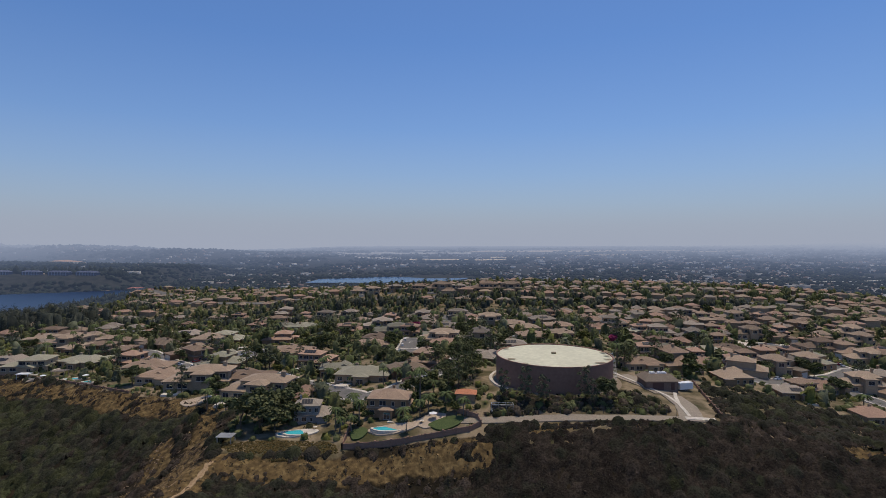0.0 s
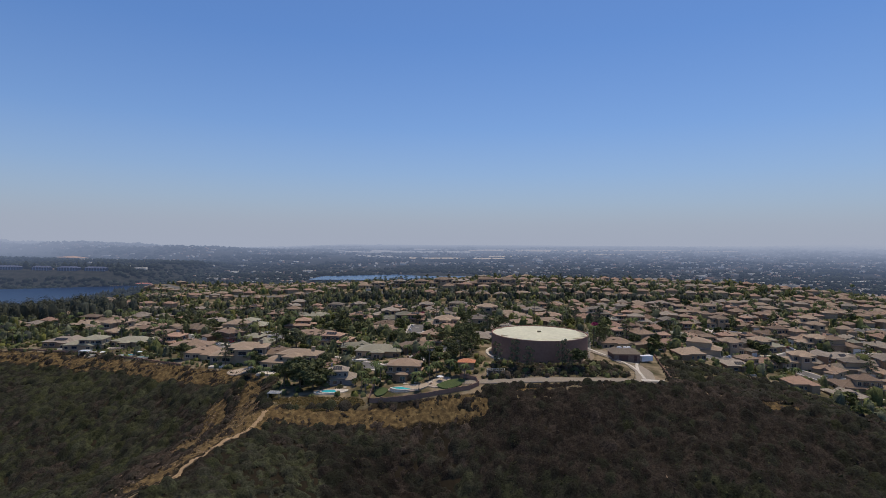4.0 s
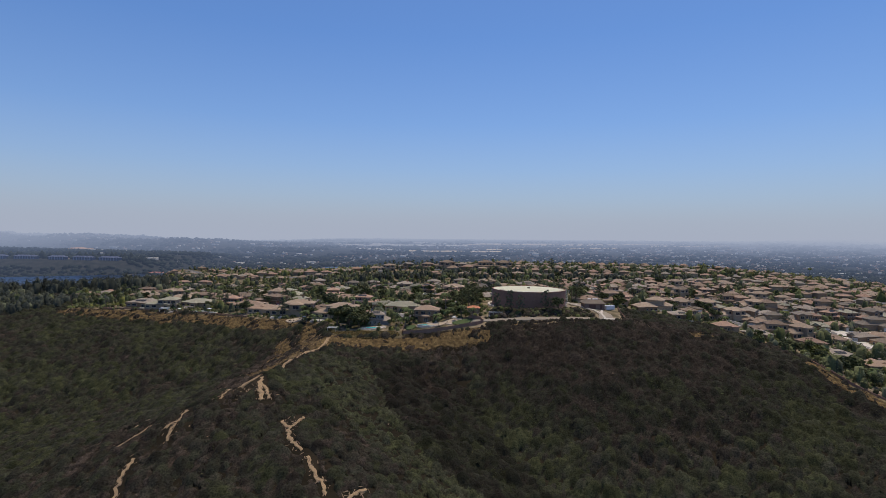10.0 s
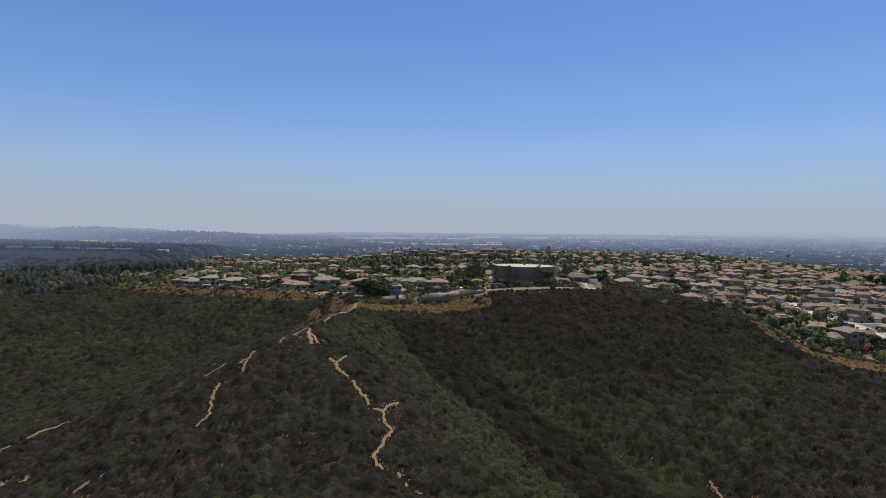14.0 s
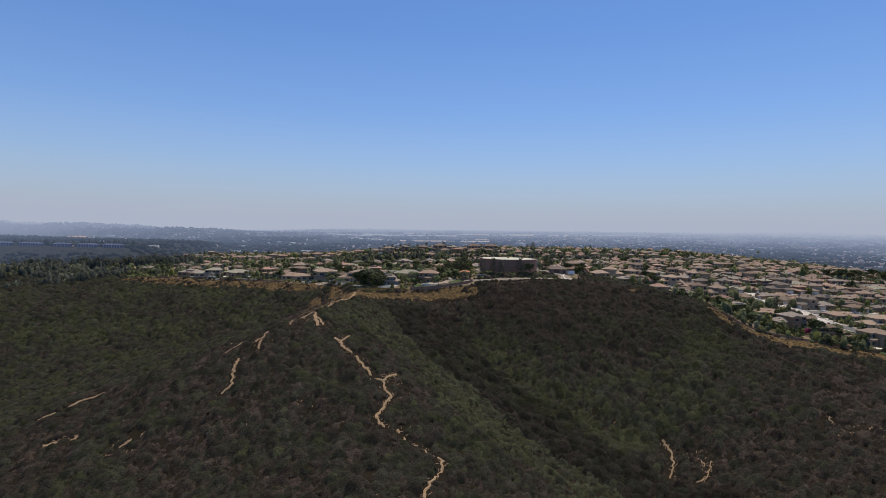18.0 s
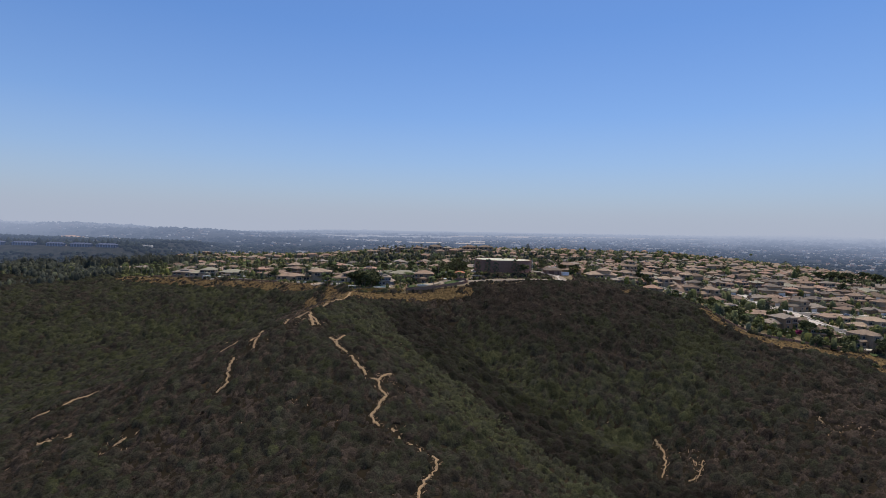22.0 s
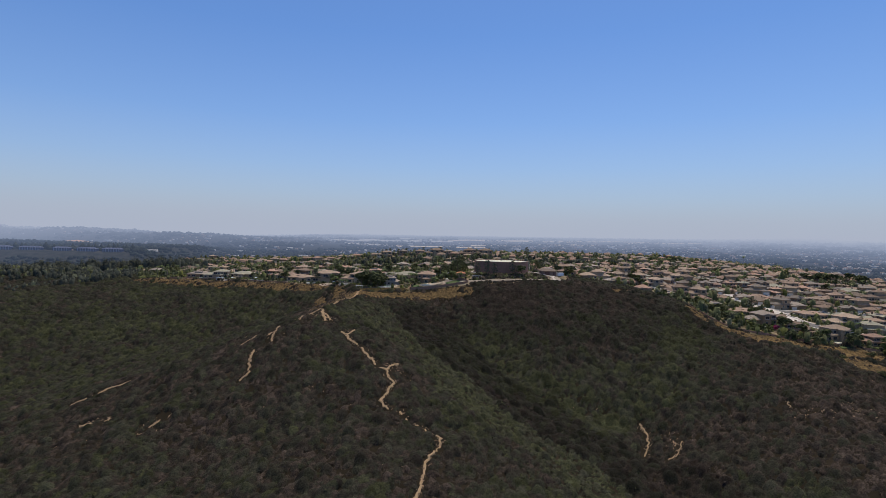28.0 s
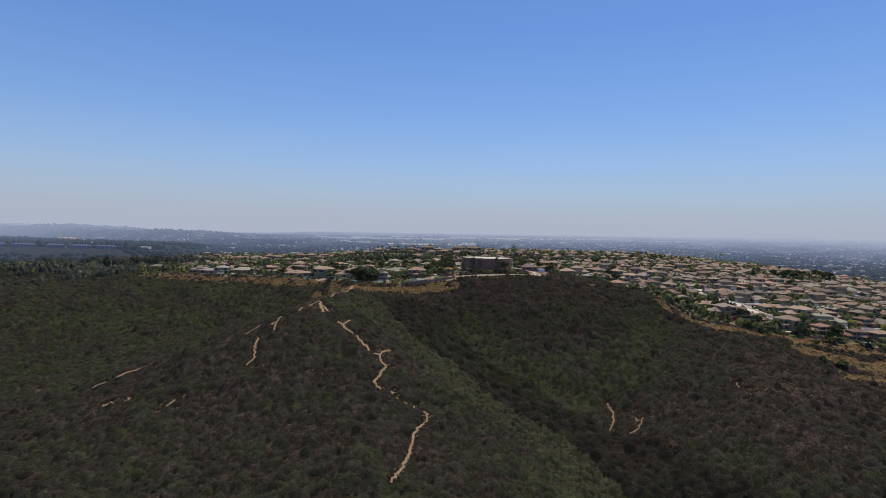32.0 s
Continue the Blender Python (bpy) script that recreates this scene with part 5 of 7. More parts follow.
FACE = [(-34, -42), (0, -43), (44, -45), (52, -50), (90, -56), (128, -90), (140, -120), (120, -140), (60, -128), (0, -120), (-40, -100)]
s = np.concatenate([s, scatter(r, 32000, -40, 142, -140, -42)])
big = scatter(r, 30000, -480, 330, -330, 70)
big = big[(np.abs(big[:, 0] + 50) < 0.84 * (big[:, 1] + 540)) & (waves(big[:, 0], big[:, 1], 30, 35) + 0.6 * waves(big[:, 0], big[:, 1], 11, 36) > 0.35)]
fine = np.zeros(len(s))
fine[-32000:] = 1
s, fine = np.concatenate([s, big]), np.concatenate([fine, np.full(len(big), 2.0)])
gap, dry = np.full(len(s), 1e9), np.zeros(len(s))
for line, w in TRAILS:
    gap = np.minimum(gap, gap_to(s[:, 0], s[:, 1], line) - w * 0.55)
for line, half in BANKS:
    dry = np.maximum(dry, 1 - smooth(gap_to(s[:, 0], s[:, 1], line), half * 0.7, half * 1.2))
dry *= np.where((s[:, 0] < -130) & (s[:, 1] > -20), 0.55 + 0.45 * smooth(waves(s[:, 0], s[:, 1], 15, 51), -0.55, 0.15), 1.0)
face = inside(s[:, 0], s[:, 1], FACE)
keep = ((fine != 1) | face) & ((~inside(s[:, 0], s[:, 1], PLATEAU)) | (inside(s[:, 0], s[:, 1], WILD) & (r.uniform(size=len(s)) < np.where(s[:, 1] < -38, 0.95, 0.5))) | (inside(s[:, 0], s[:, 1], PLOT) & (r.uniform(size=len(s)) < 0.4))) & (gap > 0.9) & (r.uniform(size=len(s)) > dry * np.where(s[:, 0] > 120, 0.82, np.where(s[:, 1] < -40, 0.82, 0.66)))
keep &= (r.uniform(size=len(s)) < 0.8) | ~inside(s[:, 0], s[:, 1], FLANK)
s, face, dry, oaks = s[keep], face[keep], dry[keep], fine[keep] == 2
X, Y = s[:, 0], s[:, 1]
patch = waves(X, Y, 14, 33)
tone = waves(X, Y, 60, 31) * 0.4 + waves(X, Y, 24, 32) * 0.4 + patch * 0.45 + r.normal(size=len(s)) * 0.3
# the brow under the reservoir and the right-hand spur are dead and brown, canyon floors and the left hill green
tone += 1.0 * np.exp(-((X - 30) / 85) ** 2 - ((Y + 66) / 26) ** 2) + 1.0 * np.exp(-((X - 160) / 70) ** 2 - ((Y + 215) / 40) ** 2)
tone -= 0.3 * np.exp(-((X + 300) / 130) ** 2 - ((Y + 40) / 90) ** 2)
tone -= 0.3 * (1 - smooth(gap_to(X, Y, [(-118, -138), (-70, -150), (-30, -185), (10, -225), (20, -280)]), 8, 34))
tone -= 0.7 * (1 - smooth(gap_to(X, Y, [(-30, -95), (-14, -150), (40, -170), (110, -140)]), 10, 34))
tone += 0.18 * (1 - smooth(gap_to(X, Y, [(-140, -170), (-150, -230), (-90, -215), (-120, -270)]), 10, 50))
# the crest of the long spur parts its brown face from the green slope behind it
crest = Y - np.interp(X, (-330, -259, -236, -166, -138), (-215, -184, -167, -158, -136))
tone += np.where((X < -136) & (X > -420), np.where(crest > 0, -0.22, 0.25 * (crest > -70)), 0.0)
# the gully between the spur and the reservoir hill: fine olive scrub on the spur's side, tall scrub oaks beyond; the
# slopes' light and shade are put into the brush colour too
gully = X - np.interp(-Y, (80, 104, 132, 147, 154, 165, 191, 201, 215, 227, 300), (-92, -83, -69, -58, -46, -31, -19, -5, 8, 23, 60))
spurside, valleyside = (gully < 0) & (gully > -34) & (Y < -80), (gully >= 0) & (gully < 48) & (Y < -74)
tone = np.where(spurside, tone * 0.5 - 0.75, np.where(valleyside, tone * 0.8 + 0.1, tone * 1.25))
tone += 1.3 * inside(X, Y, FLANK) + 1.5 * (dry > 0.25) - 0.5 * inside(X, Y, [(52, -38), (60, 8), (110, 8), (120, -10), (92, -34)])
tone = np.where(oaks, tone * 0.5 - 0.45, tone)
slots = np.where(tone > 0.3, 2, np.where(tone > -0.75, 0, 1))
slots = np.where((tone > 0.2) & (r.uniform(size=len(s)) < 0.07 + 0.47 * (dry > 0.25)), 3, slots)
sizes = r.uniform(0.5, 1.2, len(s)) * (1.0 + 0.9 * (r.uniform(size=len(s)) < 0.05 + 0.12 * (patch < -0.3))) * np.where(slots >= 2, 0.8, 1.1) * np.where(face, 0.85, 1.0) * np.where(spurside, 0.75, 1.0) * np.where(valleyside, 1.3, 1.0) * np.where(inside(X, Y, [(-32, -52), (-32, -40), (50, -41), (60, -52)]), 0.95, 1.0) * np.where(dry > 0.3, r.uniform(0.35, 0.8, len(s)), 1.0)
sizes = np.where(oaks & ~spurside, r.uniform(1.1, 2.3, len(s)) * np.where(dry > 0.2, 0.6, 1.0), sizes)


def canopy_material():
    """Close-grown brush: colour from lush green over olive and dead brown to grey twigs, with leafy grain."""
    m = material("chaparral", (0.4, 0.4, 0.4), (1.15, 1.15, 1.15), 1.0, 0.95, 0.9, fine=1.6, stain=(0.5, 0.48, 0.45), spec=0.08)
    n, l = m.node_tree.nodes, m.node_tree.links
    base = n["Principled BSDF"].inputs["Base Color"]
    grain = base.links[0].from_socket
    # the second attribute scales the colour by painted slope shade and random tone
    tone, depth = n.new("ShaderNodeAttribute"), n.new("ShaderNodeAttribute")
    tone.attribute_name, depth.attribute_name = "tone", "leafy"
    at, ramp, mul, mul2 = n.new("ShaderNodeMapRange"), n.new("ShaderNodeValToRGB"), n.new("ShaderNodeMix"), n.new("ShaderNodeMix")
    at.inputs["From Min"].default_value, at.inputs["From Max"].default_value = -1.6, 1.6
    l.new(tone.outputs["Fac"], at.inputs["Value"])
    l.new(at.outputs[0], ramp.inputs["Fac"])
    e = ramp.color_ramp.elements
    while len(e) < 5:
        e.new(0.5)
    for k, (where, colour) in zip(e, BRUSH_TONES):
        k.position, k.color = where, (*colour, 1)
    for x in (mul, mul2):
        x.data_type, x.blend_type = "RGBA", "MULTIPLY"
        x.inputs["Factor"].default_value = 1.0
    l.new(ramp.outputs["Color"], mul.inputs["A"])
    l.new(grain, mul.inputs["B"])
    l.new(mul.outputs["Result"], mul2.inputs["A"])
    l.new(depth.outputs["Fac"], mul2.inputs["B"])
    l.new(mul2.outputs["Result"], base)
    for node in n:
        if node.type == "BUMP":
            node.inputs["Distance"].default_value = 0.5
    return m


BRUSH_TONES = ((0.10, (0.055, 0.060, 0.028)), (0.34, (0.042, 0.044, 0.028)), (0.50, (0.042, 0.039, 0.028)), (0.66, (0.047, 0.038, 0.029)), (0.95, (0.077, 0.060, 0.046)))


def canopy(name, label, spots, sizes, tones, spot_shade, cell=0.7, seed=5):
    """A closed skin over overlapping shrubs, each a mound of its own height and tone."""
    r = np.random.RandomState(seed)
    x0, y0 = spots.min(0) - 4
    nx, ny = np.ceil((spots.max(0) - (x0, y0)) / cell).astype(int) + 5
    jx, jy = r.uniform(-0.36, 0.36, (2, ny, nx)) * cell
    jx, jy = jx + x0 + np.arange(nx) * cell, jy + y0 + (np.arange(ny) * cell)[:, None]
    ci, cj = np.round((spots[:, 0] - x0) / cell).astype(int), np.round((spots[:, 1] - y0) / cell).astype(int)
    # the painted slope shade, times a random tone for each shrub
    tall, leafy = sizes * r.uniform(0.75, 1.5, len(spots)), spot_shade * r.uniform(0.72, 1.28, len(spots))
    cells, rise, who = [], [], []
    for di in range(-4, 5):
        for dj in range(-4, 5):
            i, j = np.clip(ci + di, 0, nx - 1), np.clip(cj + dj, 0, ny - 1)
            d2 = ((jx[j, i] - spots[:, 0]) ** 2 + (jy[j, i] - spots[:, 1]) ** 2) / (sizes * 1.15) ** 2
            ok = d2 < 1
            cells.append((j * nx + i)[ok])
            rise.append((tall * np.sqrt(np.maximum(1 - d2, 0)))[ok])
            who.append(np.nonzero(ok)[0])
    cells, rise, who = np.concatenate(cells), np.concatenate(rise), np.concatenate(who)
    order = np.argsort(rise, kind="stable")
    top, owner = np.zeros(nx * ny), np.full(nx * ny, -1)
    top[cells[order]], owner[cells[order]] = rise[order], who[order]
    grown = (owner >= 0).reshape(ny, nx)
    quad = grown[:-1, :-1].astype(int) + grown[:-1, 1:] + grown[1:, 1:] + grown[1:, :-1] >= 2
    k = np.arange(nx * ny).reshape(ny, nx)
    a, b, c, d = k[:-1, :-1][quad], k[:-1, 1:][quad], k[1:, 1:][quad], k[1:, :-1][quad]
    tri = np.concatenate([np.stack([a, b, c], 1), np.stack([a, c, d], 1)])
    used, tri = np.unique(tri, return_inverse=True)
    X, Y = jx.ravel()[used], jy.ravel()[used]
    Z = ground_z(X, Y) + np.where(owner[used] >= 0, top[used] + r.uniform(-0.24, 0.30, len(used)), -0.25)
    me = tri_mesh(name, np.stack([X, Y, Z], 1), tri.reshape(-1, 3), [canopy_material()])
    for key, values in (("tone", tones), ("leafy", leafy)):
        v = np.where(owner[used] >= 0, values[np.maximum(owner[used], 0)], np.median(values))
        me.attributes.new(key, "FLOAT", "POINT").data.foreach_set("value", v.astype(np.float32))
    return tagged(new(name, me), label, "shrubs", kind="stuff")


tone = np.where(face, np.minimum(tone, 0.62), tone)
# relief shade put into brush colour (face, gully, spur side), beside darker plant patches
shade_tone = 1.0 + 0.03 * ((X < -136) & (crest > 0)) - 0.22 * face - 0.2 * (patch < -0.25) - 0.36 * valleyside + 0.2 * spurside + 0.12 * oaks
clear = gap[keep] > sizes * 1.1 + 0.2
for ex, ey in e:
    clear &= np.hypot(X - ex, Y - ey) > 0.1 + sizes * 0.6
s, sizes, tone, slots, X, Y = s[clear], sizes[clear], tone[clear] + r.normal(size=clear.sum()) * 0.2, slots[clear], X[clear], Y[clear]
canopy("chaparral_brush", "dense dark green and brown chaparral on the canyon slopes", s, sizes, tone, shade_tone[clear])
pick = r.uniform(size=len(s)) < np.where(face[clear], 1.0, np.where(Y > -150, 0.75, 0.45))
shrubs("brush_sprigs", "loose leafy sprigs standing out of the chaparral", s[pick], sizes[pick] * 1.0, [M["green_brush"], M["lush_brush"], M["brown_brush"], M["grey_brush"]], slots[pick], n=9, flat=1.05, leaf=0.19, droop=0.2)

g = scatter(r, 130000, -370, 330, -200, 75)
near = np.zeros(len(g))
for line, half in BANKS[:11] + BANKS[12:]:
    near = np.maximum(near, gap_to(g[:, 0], g[:, 1], line) < half * 1.25)
g = g[(near > 0) & (r.uniform(size=len(g)) < 0.7)][:26000]
shrubs("dry_grass", "tufts of straw-coloured dry grass and weeds on the banks", g, r.uniform(0.25, 0.6, len(g)), [M["straw"], M["grey_brush"], M["brown_brush"]], r.choice(3, len(g), p=[0.55, 0.25, 0.2]), n=6, flat=1.0, leaf=0.5, seed=23, droop=0.1)
# fleshy ground cover on the slope below the pools, and bushes between the tank and its road
c = scatter(r, 4200, -126, -77, -56, -38)
c = c[inside(c[:, 0], c[:, 1], [(-124, -45), (-106, -42), (-83, -44.5), (-79, -51), (-94, -54), (-112, -54)])]
shrubs("ground_cover", "olive-brown ground cover on the slope below the pools", c, r.uniform(0.3, 0.55, len(c)), [M["olive_cover"], M["green_brush"]], r.choice(2, len(c), p=[0.9, 0.1]), n=10, flat=0.45, leaf=0.4, seed=21, dome=True)
c = scatter(r, 430, -31, 36, -38, -20)
c = c[(inside(c[:, 0], c[:, 1], PLOT) | (c[:, 1] < -33)) & (np.hypot(c[:, 0], c[:, 1]) > 26.2) & (gap_to(c[:, 0], c[:, 1], [(-46, -36), (-34, -38), (-20, -39), (0, -40), (25, -42)]) > 2.4)]
c = np.concatenate([c, np.array([(24, -22), (26, -24), (22, -24), (28, -21), (32, -33), (34, -31), (24, -46), (25, -47), (31, -46), (33, -46), (-30, -20), (-32, -23), (-28, -24)])])
shrubs("tank_planting", "green and dry bushes between the tank and its service road", c, r.uniform(0.6, 2.0, len(c)), [M["leaf_dark"], M["green_brush"], M["grey_brush"], M["leaf_mid"]], r.choice(4, len(c), p=[0.25, 0.25, 0.4, 0.1]), n=24, flat=1.1, leaf=0.3, seed=22, dome=True)

c = along([(-78, -46.8), (-68, -46.4), (-57, -45.4), (-45, -43.8), (-37, -42.3), (-34, -39.5)], 0.55)[0]
c = c + r.normal(size=c.shape) * 0.5
shrubs("hedge", "dark green low hedge inside the rim garden wall", c, r.uniform(0.4, 0.85, len(c)), [M["leaf_dark"], M["leaf_mid"], M["green_brush"]], r.choice(3, len(c), p=[0.5, 0.15, 0.35]), n=16, flat=0.9, leaf=0.3, seed=31, dome=True)

# small bare scrapes of pale earth among the brush
verts, tris = [], []
for x, y in e:
    k, n, w, l, t = len(verts), 7, r.uniform(0.10, 0.32), r.uniform(0.3, 1.3), r.uniform(0.2, 2.6) - 0.9 * (y > -132 and x < 0)
    for j in range(n):
        q = r.uniform(0.5, 1.2)
        u, v = l * q * math.cos(j * 0.8976), w * q * math.sin(j * 0.8976)
        px, py = x + u * math.cos(t) - v * math.sin(t), y + u * math.sin(t) + v * math.cos(t)
        verts.append((px, py, float(ground_z(px, py)) + (0.7 if y > -132 else 0.35)))
    tris += [(k, k + j, k + j + 1) for j in range(1, n - 1)]
tagged(new("bare_earth", tri_mesh("bare_earth", verts, tris, [M["scrape"]])), "small pale scrapes of bare earth between shrubs", "earth", kind="stuff")

# low garden planting between the houses
s = np.concatenate([scatter(r, 30000, -440, 420, -160, 280), scatter(r, 22000, -660, 660, -160, 760)])
r.shuffle(s)
ok = inside(s[:, 0], s[:, 1], PLATEAU) & (np.hypot(s[:, 0], s[:, 1]) > 33)
for o in STREETS:
    ok &= gap_to(s[:, 0], s[:, 1], o) > 6.9
for cx, cy, rad in CIRCLES:
    ok &= np.hypot(s[:, 0] - cx, s[:, 1] - cy) > rad + 3.5
s = s[ok]
P = np.array(PLACED)
near = np.min(np.hypot(s[:, None, 0] - P[None, :, 0], s[:, None, 1] - P[None, :, 1]), axis=1)
s = s[(near > 7.6) & ~inside(s[:, 0], s[:, 1], WILD) & ~inside(s[:, 0], s[:, 1], PLOT) & ~((s[:, 1] < 12) & (s[:, 0] > 24) & (s[:, 0] < 62)) & ~((s[:, 1] < -30) & (s[:, 0] > -46) & (s[:, 0] < 60)) & ~((s[:, 1] < -43) & (s[:, 0] > -130) & (s[:, 0] < -30))][:14000]
slots = r.choice(4, len(s), p=[0.4, 0.3, 0.15, 0.15])
RIM = [(-132, -10), (-158, 10), (-197, 24), (-235, 41), (-275, 56), (-340, 66), (-367, 72)]
s = s[gap_to(s[:, 0], s[:, 1], RIM) > 2.5]
for cx, cy, rx, ry in ((-63, -38.5, 10.5, 5.2), (-98, -37, 9.8, 5), (-50, -35, 7.5, 6), (-44, -38, 7.5, 5.5), (-75, -40, 4.2, 5.2)):
    s = s[((s[:, 0] - cx) / rx) ** 2 + ((s[:, 1] - cy) / ry) ** 2 > 1]
slots = slots[:len(s)]
shrubs("garden_planting", "mixed green shrubs and hedges in the gardens", s, r.uniform(0.7, 2.0, len(s)), [M["leaf_dark"], M["leaf_mid"], M["leaf_yellow"], M["green_brush"]], slots, n=11, flat=1.1, leaf=0.36, seed=8, dome=True)
# full-grown trees between the houses
s = scatter(r, 24000, -660, 660, -150, 760)
ok = inside(s[:, 0], s[:, 1], PLATEAU) & (np.hypot(s[:, 0], s[:, 1]) > 40) & ~((s[:, 1] < 5) & (s[:, 0] > -85) & (s[:, 0] < 62))
for o in STREETS:
    ok &= gap_to(s[:, 0], s[:, 1], o) > 6.5
for cx, cy, rad in CIRCLES:
    ok &= np.hypot(s[:, 0] - cx, s[:, 1] - cy) > rad + 8
s = s[ok]
near = np.min(np.hypot(s[:, None, 0] - P[None, :, 0], s[:, None, 1] - P[None, :, 1]), axis=1)
clump = waves(s[:, 0], s[:, 1], 42, 71) + 0.5 * waves(s[:, 0], s[:, 1], 18, 72) + r.normal(size=len(s)) * 0.35
ok = (near > 7.6) & (gap_to(s[:, 0], s[:, 1], RIM) > 8) & ~((s[:, 1] < -28) & (s[:, 0] > -130) & (s[:, 0] < -30)) & ~inside(s[:, 0], s[:, 1], WILD) & (clump > np.where(s[:, 1] > 330, -0.4, np.where((s[:, 0] > 140) & (s[:, 1] < -20), -0.9, np.where(s[:, 0] > 60, -0.05, 0.1))))
s, clump = s[ok][:6900], clump[ok][:6900]
shrubs("garden_trees", "mixed green trees standing between the houses", s, r.uniform(1.2, 2.2, len(s)) * (1 + 0.5 * np.clip(clump, 0, 1) + 0.5 * (r.uniform(size=len(s)) < 0.15)), [M["leaf_dark"], M["leaf_mid"], M["leaf_yellow"], M["leaf_pine"]], r.choice(4, len(s), p=[0.5, 0.24, 0.07, 0.19]), n=44, flat=2.5, leaf=0.27, seed=10, low=0.25, dome=True)
# wooded strips behind the houses
rows = []
for line, wide, n in (([(-420, 300), (-200, 320), (-40, 318), (60, 300)], 26, 420), ([(-250, 395), (-60, 372), (120, 345), (260, 318)], 12, 260),
                      ([(-690, 130), (-560, 140), (-470, 130), (-415, 105)], 34, 560), ([(-480, 40), (-400, 80)], 9, 60), ([(-660, 560), (-400, 400)], 30, 160),
                      ([(-320, 860), (0, 840), (300, 780), (560, 640)], 40, 400), ([(-650, 300), (-560, 330), (-440, 250)], 40, 300)):
    p = along(line, 1.0)[0]
    rows.append(p[r.randint(0, len(p), n)] + r.normal(size=(n, 2)) * wide * 0.6)
s = np.concatenate(rows)
ok = np.min(np.hypot(s[:, None, 0] - P[None, :, 0], s[:, None, 1] - P[None, :, 1]), axis=1) > 9
s = s[ok]
shrubs("far_woods", "dark belt of tall trees behind the houses", s, r.uniform(1.3, 3.6, len(s)), [M["wood_dark"], M["leaf_pine"], M["leaf_dark"]], r.choice(3, len(s), p=[0.8, 0.08, 0.12]), n=100, flat=2.4, leaf=0.19, seed=9, low=0.2, dome=True)

p = along([(-330, 352), (-200, 380), (-100, 392), (30, 384), (110, 368)], 1.0)[0]
s = p[r.randint(0, len(p), 330)] + r.normal(size=(330, 2)) * 11
s = s[np.min(np.hypot(s[:, None, 0] - P[None, :, 0], s[:, None, 1] - P[None, :, 1]), axis=1) > 10]
shrubs("ridge_woods", "tall dark pines and eucalyptus below the ridge houses", s, r.uniform(1.5, 3.1, len(s)) * np.where(s[:, 1] > 392, 0.65, 1.0), [M["wood_dark"], M["leaf_dark"], M["leaf_pine"]], r.choice(3, len(s), p=[0.4, 0.4, 0.2]), n=70, flat=3.2, leaf=0.24, seed=29, low=0.3, dome=True)
s = np.stack([r.uniform(-740, -395, 460), r.uniform(230, 345, 460)], 1)
s = s[np.min(np.hypot(s[:, None, 0] - P[None, :, 0], s[:, None, 1] - P[None, :, 1]), axis=1) > 11]
shrubs("tall_woods", "tall hazy eucalyptus wood in the hollow west of the plateau", s, r.uniform(2.2, 5.6, len(s)), [M["wood_dark"]], np.zeros(len(s), int), n=260, flat=3.4, leaf=0.13, seed=19, low=0.5, dome=True)
# ---------------------------------------------------------------- round the reservoir
def slab(name, loop, mat, label, category, lift=0.25, thick=0.8):
    n = len(loop)
    verts = [(x, y, float(ground_z(x, y)) + lift) for x, y in loop] + [(x, y, float(ground_z(x, y)) - thick) for x, y in loop]
    faces = [tuple(range(n))] + [(k, k + n, (k + 1) % n + n, (k + 1) % n) for k in range(n)]
    return tagged(new(name, mesh_of(name, verts, faces, [mat])), label, category, kind="structure")


def disc(x, y, rx, ry=None, n=24, turn=0.0, wobble=0.0):
    ry = ry or rx
    c, s = math.cos(radians(turn)), math.sin(radians(turn))
    pts = [((1 + wobble * math.sin(3 * a)) * rx * math.cos(a), (1 + wobble * math.sin(2 * a)) * ry * math.sin(a)) for a in (6.28318 * k / n for k in range(n))]
    return [(x + c * a - s * b, y + s * a + c * b) for a, b in pts]


N = 48
verts = []
for r0, z in ((23.8, 0.12), (27.4, 0.12), (27.4, -1.5)):
    for k in range(N):
        a = 6.28318 * k / N
        verts.append((r0 * math.cos(a), r0 * math.sin(a), (z_at(r0 * math.cos(a), r0 * math.sin(a)) if r0 > 25 else 0.1) + z))
tagged(new("pavement", mesh_of("pavement", verts, [(j * N + k, (j + 1) * N + k, (j + 1) * N + (k + 1) % N, j * N + (k + 1) % N) for j in range(2) for k in range(N)], [M["gravel"]])),
       "grey-brown paved ring round the reservoir tank", "pavement", kind="structure")
ribbon("road", [(-46, -36), (-34, -38), (-20, -39), (0, -40), (25, -42), (44, -42)], 3.4, M["pale_road"], "pale gravel service road below the tank", 0.35, 0.04, 2, 2.5)
ribbon("road", [(40, -42), (43, -30), (42, -18)], 8.0, M["pale_road"], "pale gravel driveway to the pump building", 0.37, 0.04, 3, 2.5)
ribbon("road", [(30, 8), (36, -6), (40, -17)], 9.0, M["pale_road"], "pale gravel yard beside the tank", 0.33, 0.04, 4, 2.5)
for i, line in enumerate(([(27.5, 15), (30, 4), (35, -10), (40, -20), (41, -28)], [(41, -28), (43, -20), (45, -14)], [(41, -28), (40, -40)], [(38, -41.5), (48, -42)])):
    ribbon("drain", line, 1.3 if i < 3 else 2.0, M["concrete"], "pale concrete drain strip in the yard", 0.5, 0.0, i, 1.5)

